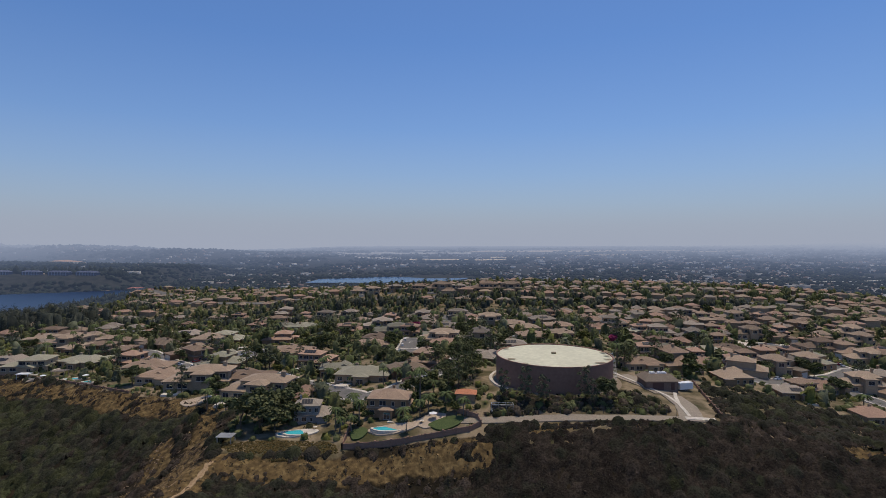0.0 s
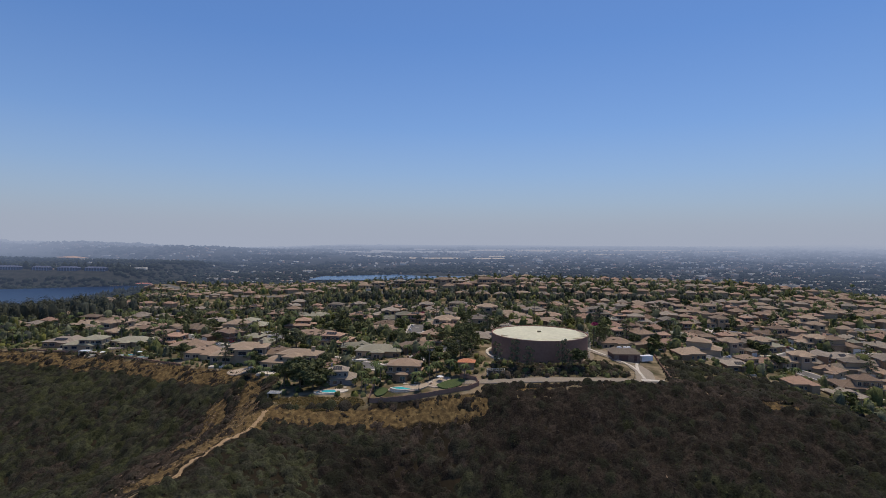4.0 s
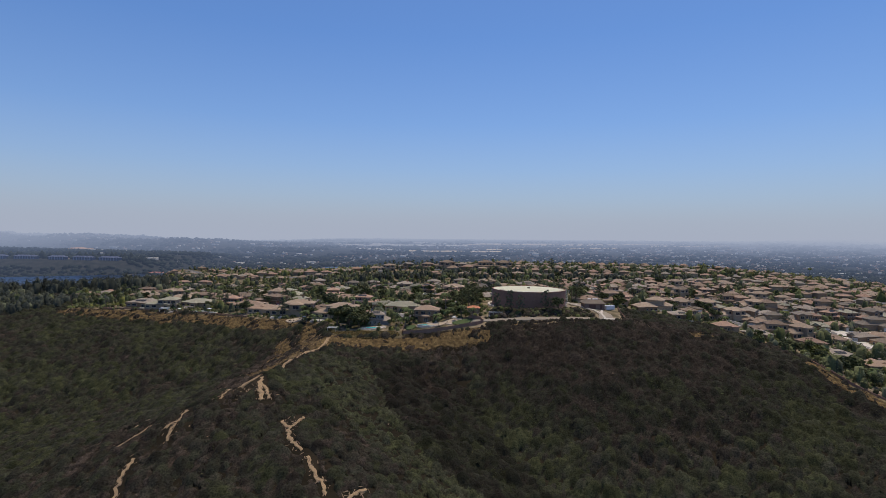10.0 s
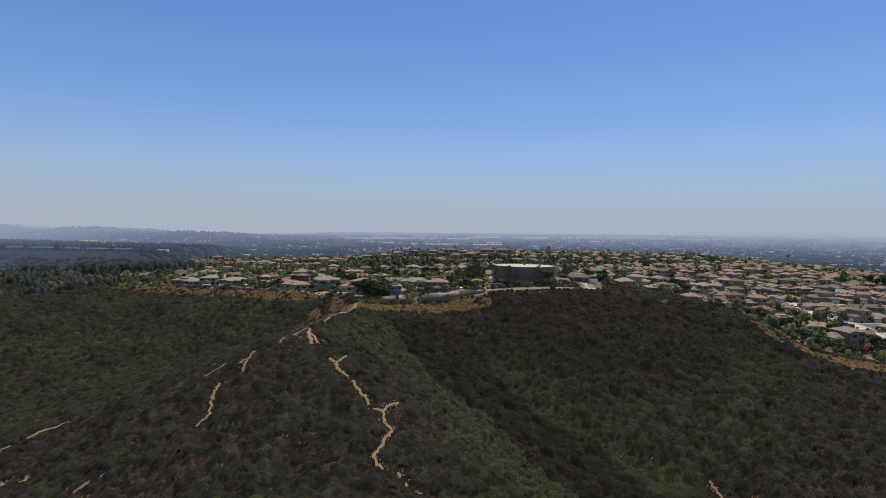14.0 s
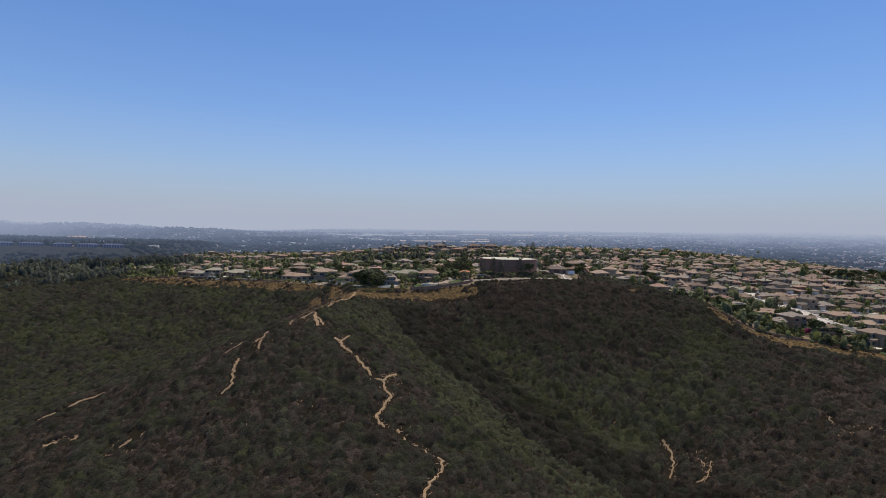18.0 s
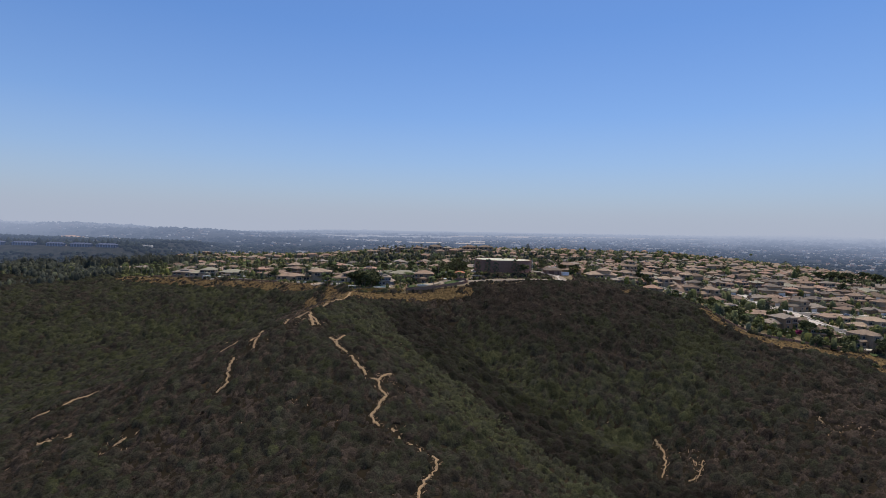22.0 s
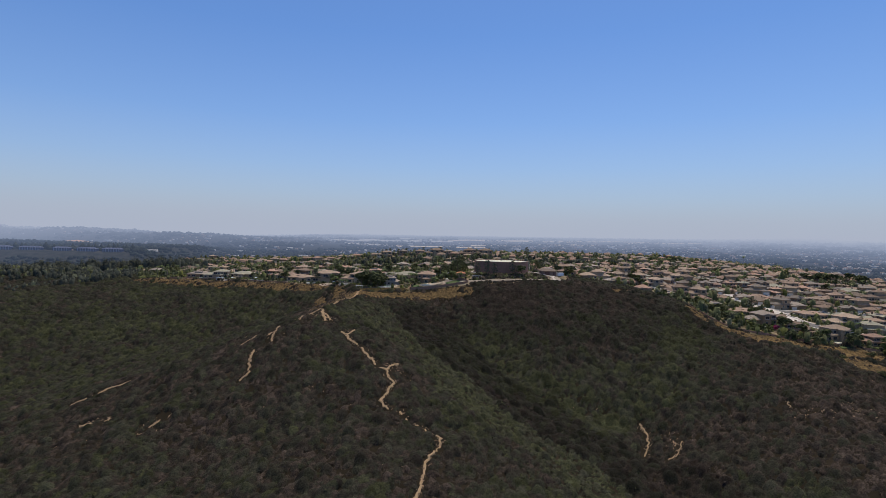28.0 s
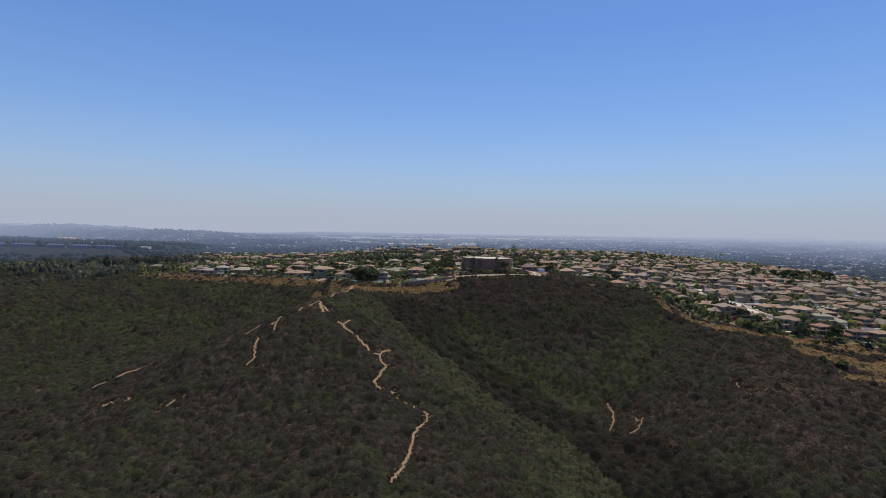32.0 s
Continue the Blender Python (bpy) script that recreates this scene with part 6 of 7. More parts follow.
arc = [radians(140 + 4 * k) for k in range(22)]
verts = [(q * math.cos(a), q * math.sin(a), z) for a in arc for q, z in ((25.7, 0.32), (27.0, 0.32), (27.0, -0.4), (25.7, -0.4))]
faces = [(4 * k + i, 4 * k + i + 4, 4 * k + (i + 1) % 4 + 4, 4 * k + (i + 1) % 4) for k in range(21) for i in range(4)]
tagged(new("drain", mesh_of("drain", verts, faces, [M["concrete"]])), "curved pale concrete drain round the tank foot", "drain", kind="structure")
hut = thing("pump_building", "brown pump building with hipped roof and sunken roof deck", "building", pose(40.5, -7.5, z_at(41, -9) + 0.2, 0, 0, 2))
M["hut_wall"] = material("hut_wall", (0.17, 0.12, 0.10), (0.23, 0.165, 0.135), 1.5, 0.9, 0.2)
M["hut_door"] = material("hut_door", (0.09, 0.05, 0.045), (0.12, 0.07, 0.06), 1.0, 0.7, 0.1)
M["shingle"] = material("shingle", (0.17, 0.135, 0.10), (0.25, 0.20, 0.15), 0.8, 0.9, 0.4)
part("wall", Geo().box(-6.3, -5, -2, 6.3, 5, 3.6), hut, M["hut_wall"])
g = Geo()
o, q = [(-7.1, -5.8, 3.6), (7.1, -5.8, 3.6), (7.1, 5.8, 3.6), (-7.1, 5.8, 3.6)], [(-4.2, -2.2, 5.9), (4.2, -2.2, 5.9), (4.2, 2.2, 5.9), (-4.2, 2.2, 5.9)]
w = [(x, y, 5.2) for x, y, _ in q]
g.add(o + q + w, [(0, 1, 5, 4), (1, 2, 6, 5), (2, 3, 7, 6), (3, 0, 4, 7), (4, 5, 9, 8), (5, 6, 10, 9), (6, 7, 11, 10), (7, 4, 8, 11), (3, 2, 1, 0)])
part("roof", g, hut, M["shingle"])
part("roof_deck", Geo().box(-4.15, -2.15, 5.0, 4.15, 2.15, 5.25), hut, M["concrete"], label="pale sunken roof deck")
for x, w0 in ((-2.2, 1.0), (0.6, 0.7), (2.4, 0.9)):
    part("roof_unit", Geo().box(x - w0, -0.9, 5.25, x + w0, 0.7, 6.1).box(x - w0 * 0.6, -0.5, 6.1, x + w0 * 0.6, 0.3, 6.25), hut, M["white_paint"], label="white ventilation unit on the deck")
for x, w0 in ((-1.6, 2.2), (4.2, 0.7)):
    part("door", Geo().box(x - w0, -5.1, 0, x + w0, -4.95, 2.9).box(x - 0.05, -5.14, 0, x + 0.05, -5.0, 2.9), hut, M["hut_door"])


def wheel(parent, x, y, r=0.36):
    pts = [(r * math.cos(a), r * math.sin(a)) for a in (6.28318 * k / 12 for k in range(12))]
    verts = [(x + s * 0.12, y + a, r + b) for s in (-1, 1) for a, b in pts]
    w = part("wheel", mesh_of("wheel", verts, [tuple(range(12))[::-1], tuple(range(12, 24))] + [(k, (k + 1) % 12, 12 + (k + 1) % 12, 12 + k) for k in range(12)], [M["dark_metal"]]), parent)
    verts = [(x + s * 0.125, y + a * 0.55, r + b * 0.55) for s in (-1, 1) for a, b in pts]
    part("rim", mesh_of("rim", verts, [tuple(range(12))[::-1], tuple(range(12, 24))], [M["metal"]]), w)


t = thing("box_trailer", "white enclosed box trailer parked beside the pump building", "trailer", pose(51.5, -7, z_at(51.5, -7) + 0.2, 0, 0, -70))
part("body", Geo().box(-1.3, -3.2, 0.6, 1.3, 3.2, 3.2).box(-1.34, -3.24, 3.1, 1.34, 3.24, 3.26), t, M["white_paint"])
part("chassis", Geo().box(-1.1, -3.0, 0.4, 1.1, 3.0, 0.6).tube([(-0.8, 3.0, 0.5), (0, 4.6, 0.5)], [0.07, 0.07], 5).tube([(0.8, 3.0, 0.5), (0, 4.6, 0.5)], [0.07, 0.07], 5), t, M["dark_metal"])
part("rear_door", Geo().box(-1.2, -3.26, 0.7, -0.03, -3.2, 3.05).box(0.03, -3.26, 0.7, 1.2, -3.2, 3.05), t, M["white_paint"])
for x in (-1.2, 1.2):
    for y in (-0.6, 0.4):
        wheel(t, x, y)

hut = thing("utility_hut", "small stucco hut with bright terracotta roof", "hut", pose(-37, -22, z_at(-37, -22) + 0.2, 0, 0, -6))
part("wall", Geo().box(-3.6, -2.6, -2, 3.6, 2.6, 2.7), hut, MW[1])
M["red_tile"] = tile_material("red_tile", (0.34, 0.13, 0.065), (0.45, 0.19, 0.10))
part("roof", Geo().hip(-3.6, -2.6, 3.6, 2.6, 2.7, 1.5), hut, M["red_tile"], M["fascia"])
part("door", Geo().box(-0.5, -2.7, 0, 0.5, -2.58, 2.1), hut, M["hut_door"])
t = thing("generator_cage", "grey steel equipment cage beside the service road", "equipment", pose(-24, -33, z_at(-24, -33) + 0.2))
part("frame", Geo().box(-4, -1.5, -0.4, 4, 1.5, 0.2).box(-4, -1.5, 2.2, 4, -1.3, 2.4).box(-4, 1.3, 2.2, 4, 1.5, 2.4).box(-4, -1.5, 2.2, -3.8, 1.5, 2.4).box(3.8, -1.5, 2.2, 4, 1.5, 2.4), t, M["metal"])
for x in (-3.9, -1.3, 1.3, 3.9):
    for y in (-1.4, 1.4):
        part("post", Geo().box(x - 0.08, y - 0.08, 0.2, x + 0.08, y + 0.08, 2.2), t, M["metal"])
for x in (-2.4, 0.3, 2.6):
    part("tank", Geo().box(x - 0.9, -0.9, 0.2, x + 0.9, 0.9, 1.9), t, M["dark_metal"])


def fence(line, label, mat, tall=2.0, step=4.0, wire=True, name="fence", thick=0.03):
    f = thing(name, label, "fence")
    p = along(line, step)[0]
    z = [float(ground_z(x, y)) for x, y in p]
    post = Geo().box(-0.07, -0.07, -0.5, 0.07, 0.07, tall).mesh("post", mat)
    for (x, y), h in zip(p, z):
        part("post", post, f, at=pose(x, y, h))
    for at in ((tall - 0.05, tall * 0.5, 0.15) if wire else (tall - 0.1,)):
        part("rail", Geo().tube([(x, y, h + at) for (x, y), h in zip(p, z)], [thick] * len(p), 4), f, mat)
    return f


fence([(-44, -34.5), (-30, -36), (0, -37.2), (22, -38.5), (36, -39)], "grey chain-link fence along the service road", M["dark_metal"], 2.2, 3.5, thick=0.02)
fence([(-26, -44), (0, -46), (30, -47.5), (50, -47)], "thin wire fence on the brow of the slope", M["dark_metal"], 1.4, 5.0, thick=0.015)
fence([(-36, 22), (-37, 8), (-35, -4), (-31, -13)], "dark steel fence beside the tank", M["dark_metal"], 2.4, 3.0)


def garden_wall(line, label, tall=1.9, cap=True):
    """A masonry wall that steps along the ground, with pillars and caps."""
    w = thing("garden_wall", label, "wall")
    p, d = along(line, 4.5)
    z = [float(ground_z(x, y)) for x, y in p]
    M.setdefault("block", material("block", (0.27, 0.16, 0.11), (0.35, 0.215, 0.15), 0.6, 0.95, 0.3))
    for i in range(len(p) - 1):
        (ax, ay), (bx, by) = p[i], p[i + 1]
        ux, uy = (by - ay), (ax - bx)
        k = 0.12 / max(math.hypot(ux, uy), 1e-6)
        ux, uy = ux * k, uy * k
        lo, top = (z[i] - 1.0, z[i + 1] - 1.0), (z[i] + tall, z[i + 1] + tall)
        v = [(ax + ux, ay + uy, lo[0]), (bx + ux, by + uy, lo[1]), (bx - ux, by - uy, lo[1]), (ax - ux, ay - uy, lo[0]),
             (ax + ux, ay + uy, top[0]), (bx + ux, by + uy, top[1]), (bx - ux, by - uy, top[1]), (ax - ux, ay - uy, top[0])]
        part("panel", Geo().add(v, [(3, 2, 1, 0), (4, 5, 6, 7), (0, 1, 5, 4), (1, 2, 6, 5), (2, 3, 7, 6), (3, 0, 4, 7)]), w, M["block"])
    pillar = Geo().box(-0.25, -0.25, -1, 0.25, 0.25, tall + 0.2).box(-0.32, -0.32, tall + 0.2, 0.32, 0.32, tall + 0.34).mesh("pillar", M["block"])
    for (x, y), h in zip(p, z):
        part("pillar", pillar, w, at=pose(x, y, h))
    return w


garden_wall([(-79, -48.5), (-68, -48), (-57, -47), (-45, -45.5), (-36, -44), (-32, -41), (-33, -37), (-40, -31)], "long brown block wall round the rim garden")
garden_wall([(-79, -48.5), (-79, -36)], "brown block wall between two gardens")
garden_wall([(62, 10), (58, -8), (52, -38)], "pale weathered wall running down the slope", 1.2)
garden_wall([(-200, 28), (-235, 44), (-275, 59), (-335, 69)], "low tan garden wall along the plateau rim", 0.9)
garden_wall([(-66, 22), (-52, 40), (-44, 64)], "tan roadside wall beside the street", 1.6)
garden_wall([(132, -84), (139, -104), (146, -117), (160, -126), (180, -136), (200, -142.5), (222, -151)], "low tan wall behind the terrace gardens", 1.2)
ribbon("driveway", [(222, 30), (214, 4), (216, -20), (219, -45), (219, -78)], 8.5, M["concrete"], "bright concrete court between the terrace houses", 0.36, 0.25, 5, 4.0)
for x, y, turn in ((205, -52, 70), (232, -60, 100), (206, -80, 90), (206, -105, 60), (232, 2, 80)):
    ribbon("driveway", [(x - 7 * math.cos(radians(turn - 90)), y - 7 * math.sin(radians(turn - 90))), (x + 7 * math.cos(radians(turn - 90)), y + 7 * math.sin(radians(turn - 90)))], 6.0, M["concrete"], "pale concrete driveway of a terrace house", 0.33, 0.15, 6, 3.5)

# ---------------------------------------------------------------- gardens
M["deck"] = material("deck", (0.36, 0.28, 0.20), (0.48, 0.39, 0.29), 1.0, 0.9, 0.2)


def pool(x, y, rx, ry, turn, label):
    p = thing("swimming_pool", label, "swimming pool", pose(x, y, float(ground_z(x, y)) + 0.5, 0, 0, turn))
    rim = disc(0, 0, rx, ry, 24, 0, 0.10)
    v = [(a * 1.0, b * 1.0, 0.12) for a, b in rim] + [(a * 1.0 + 0.9 * a / math.hypot(a, b), b + 0.9 * b / math.hypot(a, b), 0.12) for a, b in rim] + [(a + 0.9 * a / math.hypot(a, b), b + 0.9 * b / math.hypot(a, b), -1.5) for a, b in rim]
    part("coping", mesh_of("coping", v, [(j * 24 + k, (j + 1) * 24 + k, (j + 1) * 24 + (k + 1) % 24, j * 24 + (k + 1) % 24) for j in range(2) for k in range(24)], [M["concrete"]]), p, label="pale stone pool edge")
    part("water", mesh_of("water", [(a, b, 0.02) for a, b in rim], [tuple(range(24))], [M["pool_water"]]), p, label="turquoise pool water")
    return p


def pergola(x, y, turn, w, d, mat, label):
    p = thing("patio_cover", label, "patio cover", pose(x, y, float(ground_z(x, y)) + 0.2, 0, 0, turn))
    for a in (-w, w):
        for b in (-d, d):
            part("post", Geo().box(a - 0.12, b - 0.12, -0.6, a + 0.12, b + 0.12, 2.6), p, mat)
    for k in range(9):
        b = -d - 0.3 + (2 * d + 0.6) * k / 8
        part("slat", Geo().box(-w - 0.4, b - 0.2, 2.62, w + 0.4, b + 0.2, 2.78), p, mat)


def sunshade(x, y, mat, label):
    p = thing("parasol", label, "parasol", pose(x, y, float(ground_z(x, y)) + 0.2))
    part("pole", Geo().tube([(0, 0, -0.3), (0, 0, 2.6)], [0.05, 0.04], 6), p, M["dark_metal"])
    rim = [(1.6 * math.cos(k * 0.7854), 1.6 * math.sin(k * 0.7854), 2.2) for k in range(8)]
    part("canopy", mesh_of("canopy", rim + [(0, 0, 2.75), (0, 0, 2.6)], [(k, (k + 1) % 8, 8) for k in range(8)] + [((k + 1) % 8, k, 9) for k in range(8)], [mat]), p)


def garden_table(x, y):
    p = thing("garden_table", "pale round garden table on the terrace", "table", pose(x, y, float(ground_z(x, y)) + 0.35))
    part("tabletop", mesh_of("tabletop", [(0.8 * math.cos(k * 0.6283), 0.8 * math.sin(k * 0.6283), z) for z in (0.7, 0.76) for k in range(10)], [tuple(range(10))[::-1], tuple(range(10, 20))] + [(k, (k + 1) % 10, 10 + (k + 1) % 10, 10 + k) for k in range(10)], [M["concrete"]]), p)
    part("leg", Geo().tube([(0, 0, -0.3), (0, 0, 0.7)], [0.12, 0.07], 6), p, M["dark_metal"])


slab("terrace", disc(-63, -38.5, 9, 3.4, 24, 4, 0.12), M["deck"], "tan paved pool terrace behind the house", "terrace", 0.45)
slab("terrace", disc(-50, -35, 6, 4.5, 24, 20, 0.15), M["deck"], "tan paved terrace with curved edge", "terrace", 0.4)
slab("lawn", disc(-44, -38, 6.2, 4.0, 24, 12, 0.12), M["lawn"], "curved green lawn inside the wall", "lawn", 0.55)
slab("lawn", disc(-75, -40, 3.0, 4.0, 20, 0, 0.1), M["lawn"], "small green lawn beside the pool", "lawn", 0.55)
slab("terrace", disc(-98, -37, 7.6, 3.4, 24, 0, 0.12), M["concrete"], "pale concrete pool surround", "terrace", 0.42)
pool(-64, -38.5, 6.0, 2.2, 6, "kidney-shaped turquoise pool behind the house")
pool(-97, -37, 5.6, 2.3, 4, "rounded bright blue pool with pale edge")
pool(-103.2, -37.6, 1.3, 1.2, 0, "small round spa beside the pool")
pergola(-121, -43, 0, 2.4, 1.8, M["metal"], "grey slatted patio shelter by the rim")
pergola(-258, 60, 6, 3.2, 2.0, M["fascia"], "dark wooden patio cover in a rim garden")
pergola(-276, 57.5, 4, 3.0, 1.6, M["white_paint"], "white patio cover beside the house")
for x, y, rx, turn in ((-268, 56, 4.2, 10), (-245, 52, 4.6, 14), (-231, 47, 4.2, 20), (-142, 8, 3.6, 40)):
    slab("terrace", disc(x, y, rx + 3.0, 3.6, 20, turn, 0.1), M["deck"], "tan paved terrace in a rim garden", "terrace", 0.35)
    pool(x, y, rx, 1.6, turn, "small turquoise pool in a rim garden")
for x, y in ((-238, 52), (-262, 53), (-150, 18), (-49, -34), (-153, 12)):
    sunshade(x, y, M["white_paint"], "open white parasol on a terrace")
sunshade(-150, 14, M["red_tile"], "open red parasol on a terrace")
sunshade(228, -152, M["red_tile"], "open red parasol behind the terrace house")
for x, y in ((-53, -36), (-60, -34.6), (-92, -34), (-240, 56), (-266, 58)):
    garden_table(x, y)
slab("terrace", disc(-158, 14, 8, 5, 20, 25, 0.1), M["deck"], "tan paved terrace with garden furniture", "terrace", 0.35)
# turning circles at street ends, with their pale pavements, and open concrete drives
for x, y, rad in CIRCLES:
    slab("pavement", disc(x, y, rad + 2.2), M["concrete"], "pale concrete pavement round a turning circle", "pavement", 0.34)
    slab("turning_circle", disc(x, y, rad), M["asphalt"], "grey asphalt turning circle of the street", "road", 0.46)
for x, y, rx, ry, turn in ((-192, 134, 8, 4, 30), (-98, 35, 7, 3, 20), (88, 46, 5, 4, 0), (-156, 103, 5, 3, 0), (150, 146, 5, 4, 40), (180, 141, 5, 4, -30), (104, 92, 5, 3, 0), (70, 56, 4, 5, 10), (12, 152, 6, 3, 0), (-80, 150, 5, 4, 0), (-62, 150, 5, 4, 0)):
    slab("driveway", disc(x, y, rx, ry, 16, turn), M["concrete"], "pale concrete driveway open to the street", "driveway", 0.4)
slab("lawn", disc(-196, 104, 9, 5, 20, 10), M["lawn"], "bright green front lawn by the street", "lawn", 0.4)
for x, y, rx in ((185, -124, 5), (205, -146, 6), (-212, 40, 5), (150, 60, 4), (112, 70, 4)):
    slab("lawn", disc(x, y, rx, rx * 0.5, 20, 30), M["lawn"], "small watered green garden lawn", "lawn", 0.35)


# ---------------------------------------------------------------- cars
def car(paint, label):
    c = thing("car", label, "car", group="parked cars")
    g = Geo().box(-0.88, -2.2, 0.35, 0.88, 2.2, 0.95)
    for i in range(4, 8):
        x, y, z = g.v[i]
        g.v[i] = (x * 0.94, y * 0.97, z)
    part("body", g, c, paint)
    g = Geo().add([(-0.8, -1.5, 0.95), (0.8, -1.5, 0.95), (0.8, 1.1, 0.95), (-0.8, 1.1, 0.95), (-0.62, -0.9, 1.48), (0.62, -0.9, 1.48), (0.62, 0.5, 1.48), (-0.62, 0.5, 1.48)], [(0, 1, 5, 4), (1, 2, 6, 5), (2, 3, 7, 6), (3, 0, 4, 7)])
    part("cabin", g, c, M["window"], label="dark glazed car cabin")
    part("car_roof", Geo().box(-0.64, -0.92, 1.47, 0.64, 0.52, 1.52), c, paint)
    for x in (-0.8, 0.8):
        for y in (-1.35, 1.35):
            wheel(c, x, y, 0.33)
    return c


paints = [("white", (0.75, 0.75, 0.75)), ("silver grey", (0.42, 0.43, 0.44)), ("black", (0.02, 0.02, 0.022)), ("dark red", (0.30, 0.03, 0.03))]
cars = [car(material("paint", [v * 0.95 for v in c], c, 1.0, 0.25, 0.0, spec=0.6), "%s car parked beside the street" % n) for n, c in paints]
rnd = random.Random(5)
spare = {c.name for c in cars}
for n in range(60):
    line = STREETS[rnd.choice((0, 0, 0, 1, 1, 2, 2, 3, 4, 5, 6, 7))]
    p, d = along(line, 2.0)
    k = rnd.randrange(len(p))
    (x, y), (dx, dy) = p[k], d[k]
    if not (-380 < x < 420 and y < 230):
        continue
    side = rnd.choice((-3.6, 3.6))
    x, y = x - dy * side, y + dx * side
    v = cars[rnd.choices(range(4), (5, 4, 3, 1))[0]]
    m = pose(x, y, z_at(x, y) + 0.3, 0, 0, math.degrees(math.atan2(dy, dx)) - 90)
    if v.name in spare:
        spare.discard(v.name)
        v.matrix_basis = m
    else:
        copy_thing(v, m)


# ---------------------------------------------------------------- the plain: lakes, town, woods
def sheet(name, loop, z, mat, label, category):
    return tagged(new(name, mesh_of(name, [(x, y, z) for x, y in loop], [tuple(range(len(loop)))], [mat])), label, category, kind="structure")


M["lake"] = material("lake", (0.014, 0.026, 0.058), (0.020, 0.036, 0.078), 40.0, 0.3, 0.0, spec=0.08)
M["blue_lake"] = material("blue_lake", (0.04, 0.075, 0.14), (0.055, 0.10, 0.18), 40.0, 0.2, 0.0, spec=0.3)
LAKE = [(-1700, 860), (-930, 850), (-945, 1000), (-985, 1190), (-985, 1300), (-1010, 1385), (-1090, 1400), (-1200, 1320), (-1321, 1240), (-1430, 1180), (-1700, 1100)]
sheet("water", LAKE, -95.5, M["lake"], "dark blue lake below the wooded bluff", "lake")
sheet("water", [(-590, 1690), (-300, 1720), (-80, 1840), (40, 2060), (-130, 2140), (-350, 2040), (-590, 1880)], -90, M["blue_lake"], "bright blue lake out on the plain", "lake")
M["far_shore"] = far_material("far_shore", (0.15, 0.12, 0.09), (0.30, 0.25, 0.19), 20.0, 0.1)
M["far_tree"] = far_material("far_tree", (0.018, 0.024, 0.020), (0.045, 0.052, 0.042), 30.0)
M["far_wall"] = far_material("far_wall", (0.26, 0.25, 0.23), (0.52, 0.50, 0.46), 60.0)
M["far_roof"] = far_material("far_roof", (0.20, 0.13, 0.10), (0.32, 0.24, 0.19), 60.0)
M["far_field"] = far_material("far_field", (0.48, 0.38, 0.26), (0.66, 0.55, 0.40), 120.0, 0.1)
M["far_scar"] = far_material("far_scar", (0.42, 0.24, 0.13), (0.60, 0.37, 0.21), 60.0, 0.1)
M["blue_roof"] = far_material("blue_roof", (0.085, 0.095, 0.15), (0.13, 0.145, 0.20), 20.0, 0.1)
r = np.random.RandomState(77)


def far_spots(n, d0, d1):
    """Places on the plain between two distances, seen from the hill."""
    y = r.uniform(d0, d1, n)
    x = r.uniform(-0.95, 0.95, n) * (y + 520)
    return x, y


def tents(name, label, x, y, base, size, tall, mats, slots):
    """Far tree crowns: ragged six-sided cones with a bent tip."""
    n = len(x)
    a = np.arange(6) * 1.0472
    rim = size[:, None] * r.uniform(0.7, 1.2, (n, 6))
    ring = np.stack([x[:, None] + np.cos(a) * rim, y[:, None] + np.sin(a) * rim, base[:, None] + tall[:, None] * r.uniform(0.25, 0.6, (n, 6))], 2)
    low = np.stack([x[:, None] + np.cos(a) * rim * 0.8, y[:, None] + np.sin(a) * rim * 0.8, np.repeat(base[:, None] - 1, 6, 1)], 2)
    tip = np.stack([x + size * r.uniform(-0.3, 0.3, n), y, base + tall], 1)[:, None, :]
    verts = np.concatenate([low, ring, tip], 1).reshape(-1, 3)
    face = [(k, (k + 1) % 6, 6 + (k + 1) % 6) for k in range(6)] + [(k, 6 + (k + 1) % 6, 6 + k) for k in range(6)] + [(6 + k, 6 + (k + 1) % 6, 12) for k in range(6)]
    tri = (np.array(face)[None] + (np.arange(n) * 13)[:, None, None]).reshape(-1, 3)
    return tagged(new(name, tri_mesh(name, verts, tri, mats, np.repeat(slots, len(face)))), label, "trees", kind="stuff")


def dry_land(x, y):
    lake = inside(x, y, LAKE) | inside(x, y, [(-610, 1670), (-60, 1810), (60, 2070), (-130, 2160), (-610, 1900)])
    lake = lake | ((np.abs(x + 1440) < 260) & (np.abs(y - 1466) < 42))
    lake = lake | ((np.abs(x + 1885) < 120) & (np.abs(y - 2230) < 105))
    return ~lake & ~((np.abs(x) < 640) & (y < 880))


x, y = far_spots(24000, 700, 3900)
thick = waves(x, y, 500, 61) + 0.4 * waves(x, y, 160, 62) - (y - 1800) / 2200 + 0.8 * (x < -850) * (y < 2450)
ok = dry_land(x, y) & (thick > -0.45 + r.normal(size=len(x)) * 0.25)
shore = along([(-1250, 838), (-925, 838), (-930, 1000), (-972, 1190), (-972, 1300)], 1.0)[0]
shore = shore[r.randint(0, len(shore), 330)] + r.normal(size=(330, 2)) * 11
crest = np.stack([r.uniform(-1800, -1130, 170), 1545 + r.normal(size=170) * 16], 1)
x, y = np.concatenate([x[ok], shore[:, 0], crest[:, 0]]), np.concatenate([y[ok], shore[:, 1], crest[:, 1]])
wide = np.concatenate([r.uniform(4, 9, ok.sum()) * (1 + y[:ok.sum()] / 3000), r.uniform(2.5, 6, 330), r.uniform(5, 13, 170)])
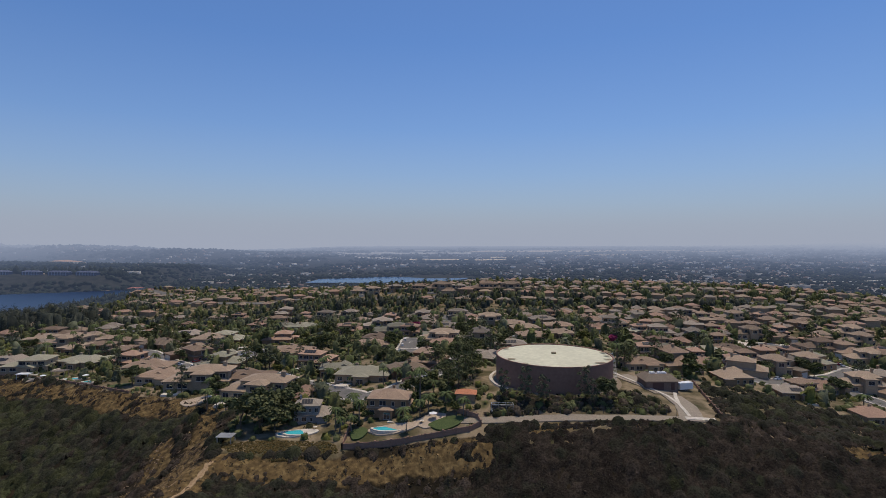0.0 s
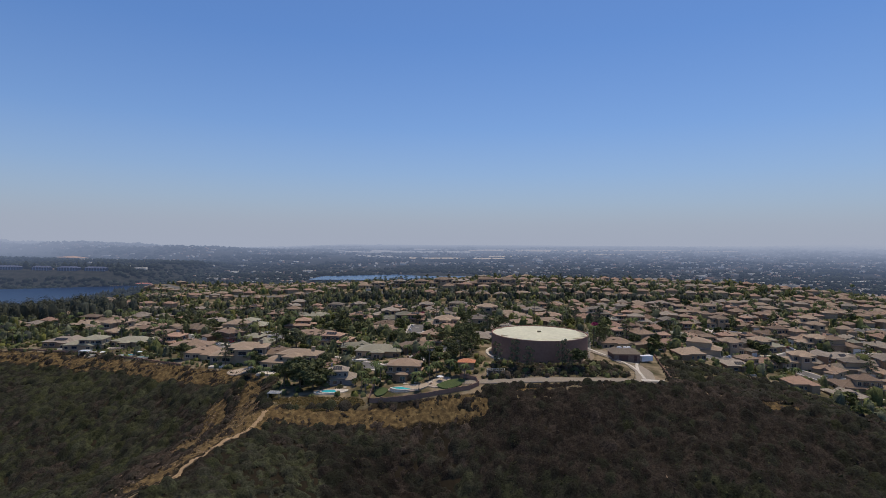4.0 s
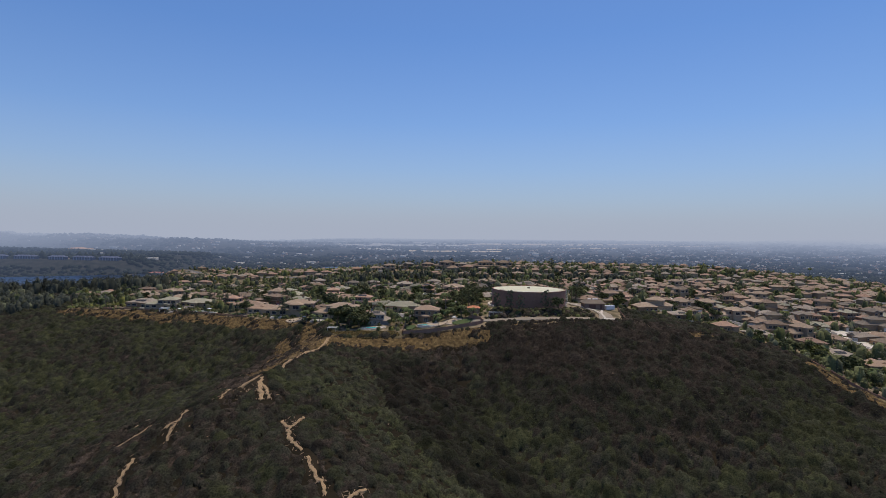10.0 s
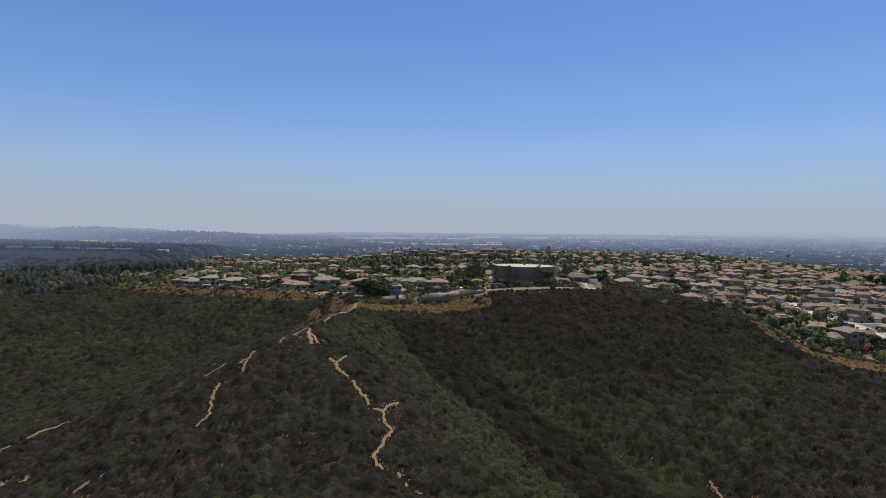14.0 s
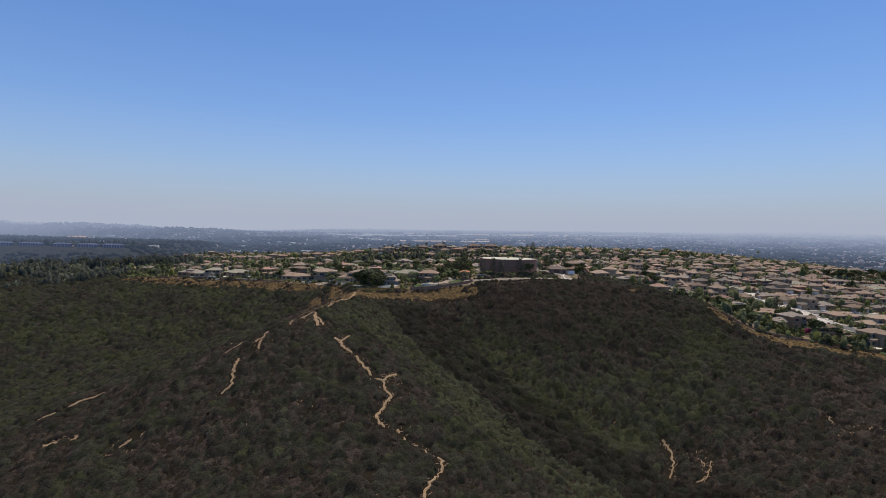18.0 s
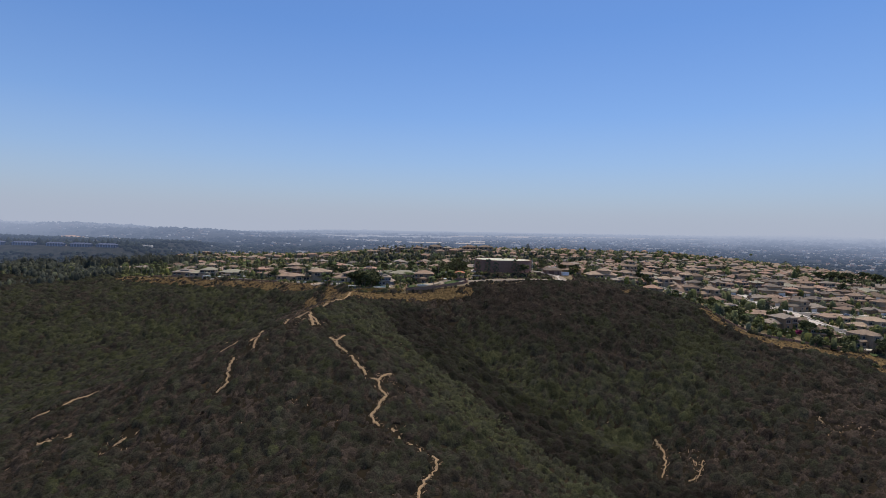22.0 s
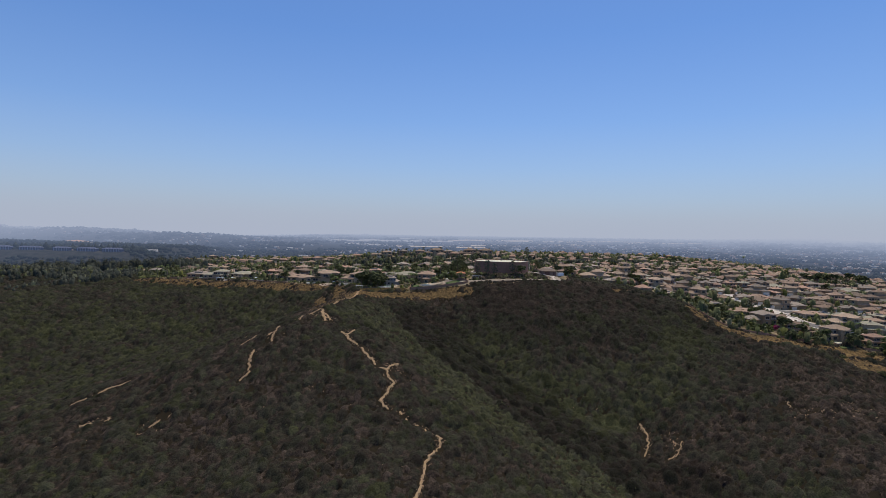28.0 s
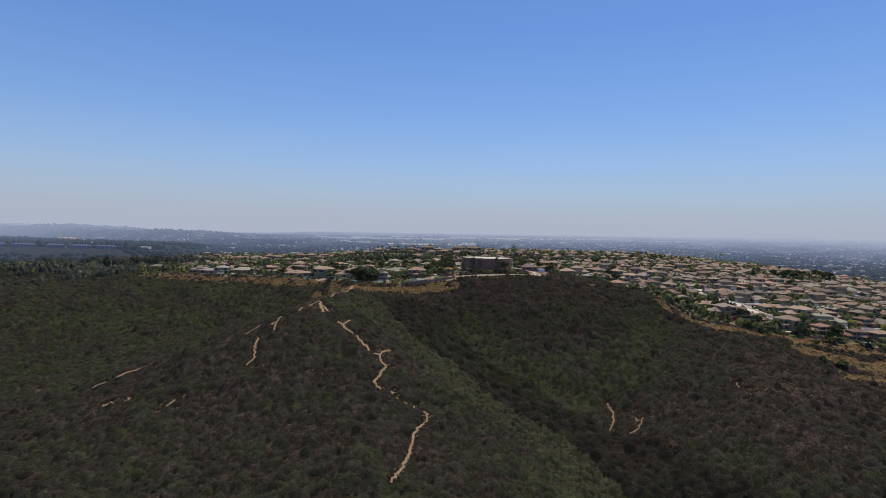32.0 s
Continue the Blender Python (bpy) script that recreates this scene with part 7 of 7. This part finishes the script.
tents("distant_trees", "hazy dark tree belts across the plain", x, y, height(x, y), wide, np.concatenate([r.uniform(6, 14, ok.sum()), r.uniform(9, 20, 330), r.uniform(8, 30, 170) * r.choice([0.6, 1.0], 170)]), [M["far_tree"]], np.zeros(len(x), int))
# pale beach along the foot of the bluff
beach = along(LAKE[5:], 12.0)[0]
ribbon("shore", [tuple(q) for q in beach], 9.0, M["far_shore"], "pale sandy shore below the bluff", 1.2, 0.4, 3, 6.0)


def blocks(name, label, x, y, wx, wy, tall, mats, slots):
    n, z = len(x), height(x, y)
    corner = np.array([(-1, -1), (1, -1), (1, 1), (-1, 1)])
    verts = np.stack([np.stack([x + c[0] * wx, y + c[1] * wy, z + (tall if k else -2)], 1) for k in (0, 1) for c in corner], 1).reshape(-1, 3)
    face = [(0, 1, 5), (0, 5, 4), (1, 2, 6), (1, 6, 5), (2, 3, 7), (2, 7, 6), (3, 0, 4), (3, 4, 7), (4, 5, 6), (4, 6, 7)]
    tri = (np.array(face)[None] + (np.arange(n) * 8)[:, None, None]).reshape(-1, 3)
    return tagged(new(name, tri_mesh(name, verts, tri, mats, np.repeat(slots, len(face)))), label, "buildings", kind="stuff")


x, y = far_spots(9600, 1250, 4250)
town = 0.75 * ((x > -1050) & (x < -250) & (y < 1900)) + waves(x, y, 700, 63) + 0.5 * waves(x, y, 240, 64) + 0.9 * smooth(x, -400, 900) + 0.3 * smooth(y, 2300, 3200)
ok = dry_land(x, y) & (town > 0.3 + r.normal(size=len(x)) * 0.3) & ~((x < -1080) & (y < 2450) & (r.uniform(size=len(x)) < 0.85))
x, y = x[ok], y[ok]
big = r.uniform(size=len(x)) < 0.05
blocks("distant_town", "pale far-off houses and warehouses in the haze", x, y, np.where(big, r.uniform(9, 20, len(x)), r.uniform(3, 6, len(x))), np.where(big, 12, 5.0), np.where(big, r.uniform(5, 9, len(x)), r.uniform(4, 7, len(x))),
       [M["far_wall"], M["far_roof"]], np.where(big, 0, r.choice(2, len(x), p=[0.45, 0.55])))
# pale fields and glasshouses near the horizon
for x, y, w, d in ((-300, 3350, 330, 60), (60, 3550, 420, 45), (500, 3500, 520, 60), (1100, 3480, 460, 40), (-520, 2950, 120, 40), (-60, 2900, 280, 35), (300, 3050, 160, 30), (1500, 3300, 260, 26), (800, 3150, 200, 24), (-700, 3250, 150, 40), (1350, 1750, 150, 16)):
    n = 12
    loop = [(x - w + 2 * w * k / n, y - d * (1 + 0.3 * math.sin(k * 2.1))) for k in range(n + 1)] + [(x + w - 2 * w * k / n, y + d * (1 + 0.3 * math.sin(k * 1.3))) for k in range(n + 1)]
    verts = [(a, b, float(height(a, b)) + 5) for a, b in loop]
    tagged(new("field", mesh_of("field", verts, [(k, k + 1, 2 * n - k, 2 * n + 1 - k) for k in range(n)], [M["far_field"] if (w * 7) % 3 else M["far_wall"]])), "pale strip of dry fields and glasshouses", "field", kind="structure")
# the quarry scar behind the bluff
loop = [(math.cos(k * 0.4) * 58, math.sin(k * 0.4) * 50) for k in range(16)]
verts = [(-1900 + a * 1.35, 2290 + b * 1.35, float(height(-1900 + a * 1.35, 2290 + b * 1.35)) + 3) for a, b in loop] + [(-1900, 2290, float(height(-1900, 2290)) + 5)]
tagged(new("bare_hill", mesh_of("bare_hill", verts, [(k, (k + 1) % 16, 16) for k in range(16)], [M["far_scar"]])), "bare orange earth on a small hill", "hill", kind="structure")


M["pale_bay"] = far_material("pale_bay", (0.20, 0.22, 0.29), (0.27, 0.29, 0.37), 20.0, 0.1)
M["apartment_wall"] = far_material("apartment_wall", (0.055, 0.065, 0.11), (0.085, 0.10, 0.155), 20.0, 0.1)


def apartments(x, y, w):
    t = thing("apartment_building", "long blue-grey terraced apartment block on the bluff", "apartments", pose(x, y, -62, 0, 0, -4), group="apartments on the bluff")
    part("wall", Geo().box(-w, -9, -12, w, 9, 15), t, M["apartment_wall"])
    part("roof", Geo().hip(-w, -9, w, 9, 15, 5.0, eave=1.0), t, M["blue_roof"], M["far_wall"])
    for k in range(int(w / 5)):
        bx = -w + 5 + k * 10
        part("bay", Geo().box(bx - 0.9, -10.4, -8, bx + 0.9, -8.9, 15.6), t, M["pale_bay"], label="pale upright wall bay")
        for z in (1.5, 7.5):
            part("balcony", Geo().box(bx + 1.5, -10.2, z, bx + 8.5, -8.9, z + 0.6), t, M["pale_bay"])


for x, y, w in ((-1650, 1506, 30), (-1548, 1502, 41), (-1434, 1500, 30), (-1341, 1499, 36), (-1248, 1498, 36)):
    apartments(x, y, w)


def plain_building(x, y, w, d, tall, roof, label):
    t = thing("building", label, "building", pose(x, y, z_at(x, y), 0, 0, 12))
    part("wall", Geo().box(-w, -d, -2, w, d, tall), t, M["far_wall"])
    part("roof", Geo().hip(-w, -d, w, d, tall, 3.0, eave=1.2), t, M[roof], M["far_wall"])


M["far_red"] = far_material("far_red", (0.34, 0.13, 0.10), (0.46, 0.20, 0.15), 30.0, 0.1)
plain_building(-1055, 1439, 22, 12, 9, "far_red", "white building with a red roof on the plain")
plain_building(-997, 1420, 14, 9, 6, "far_red", "small white building with a red roof on the plain")
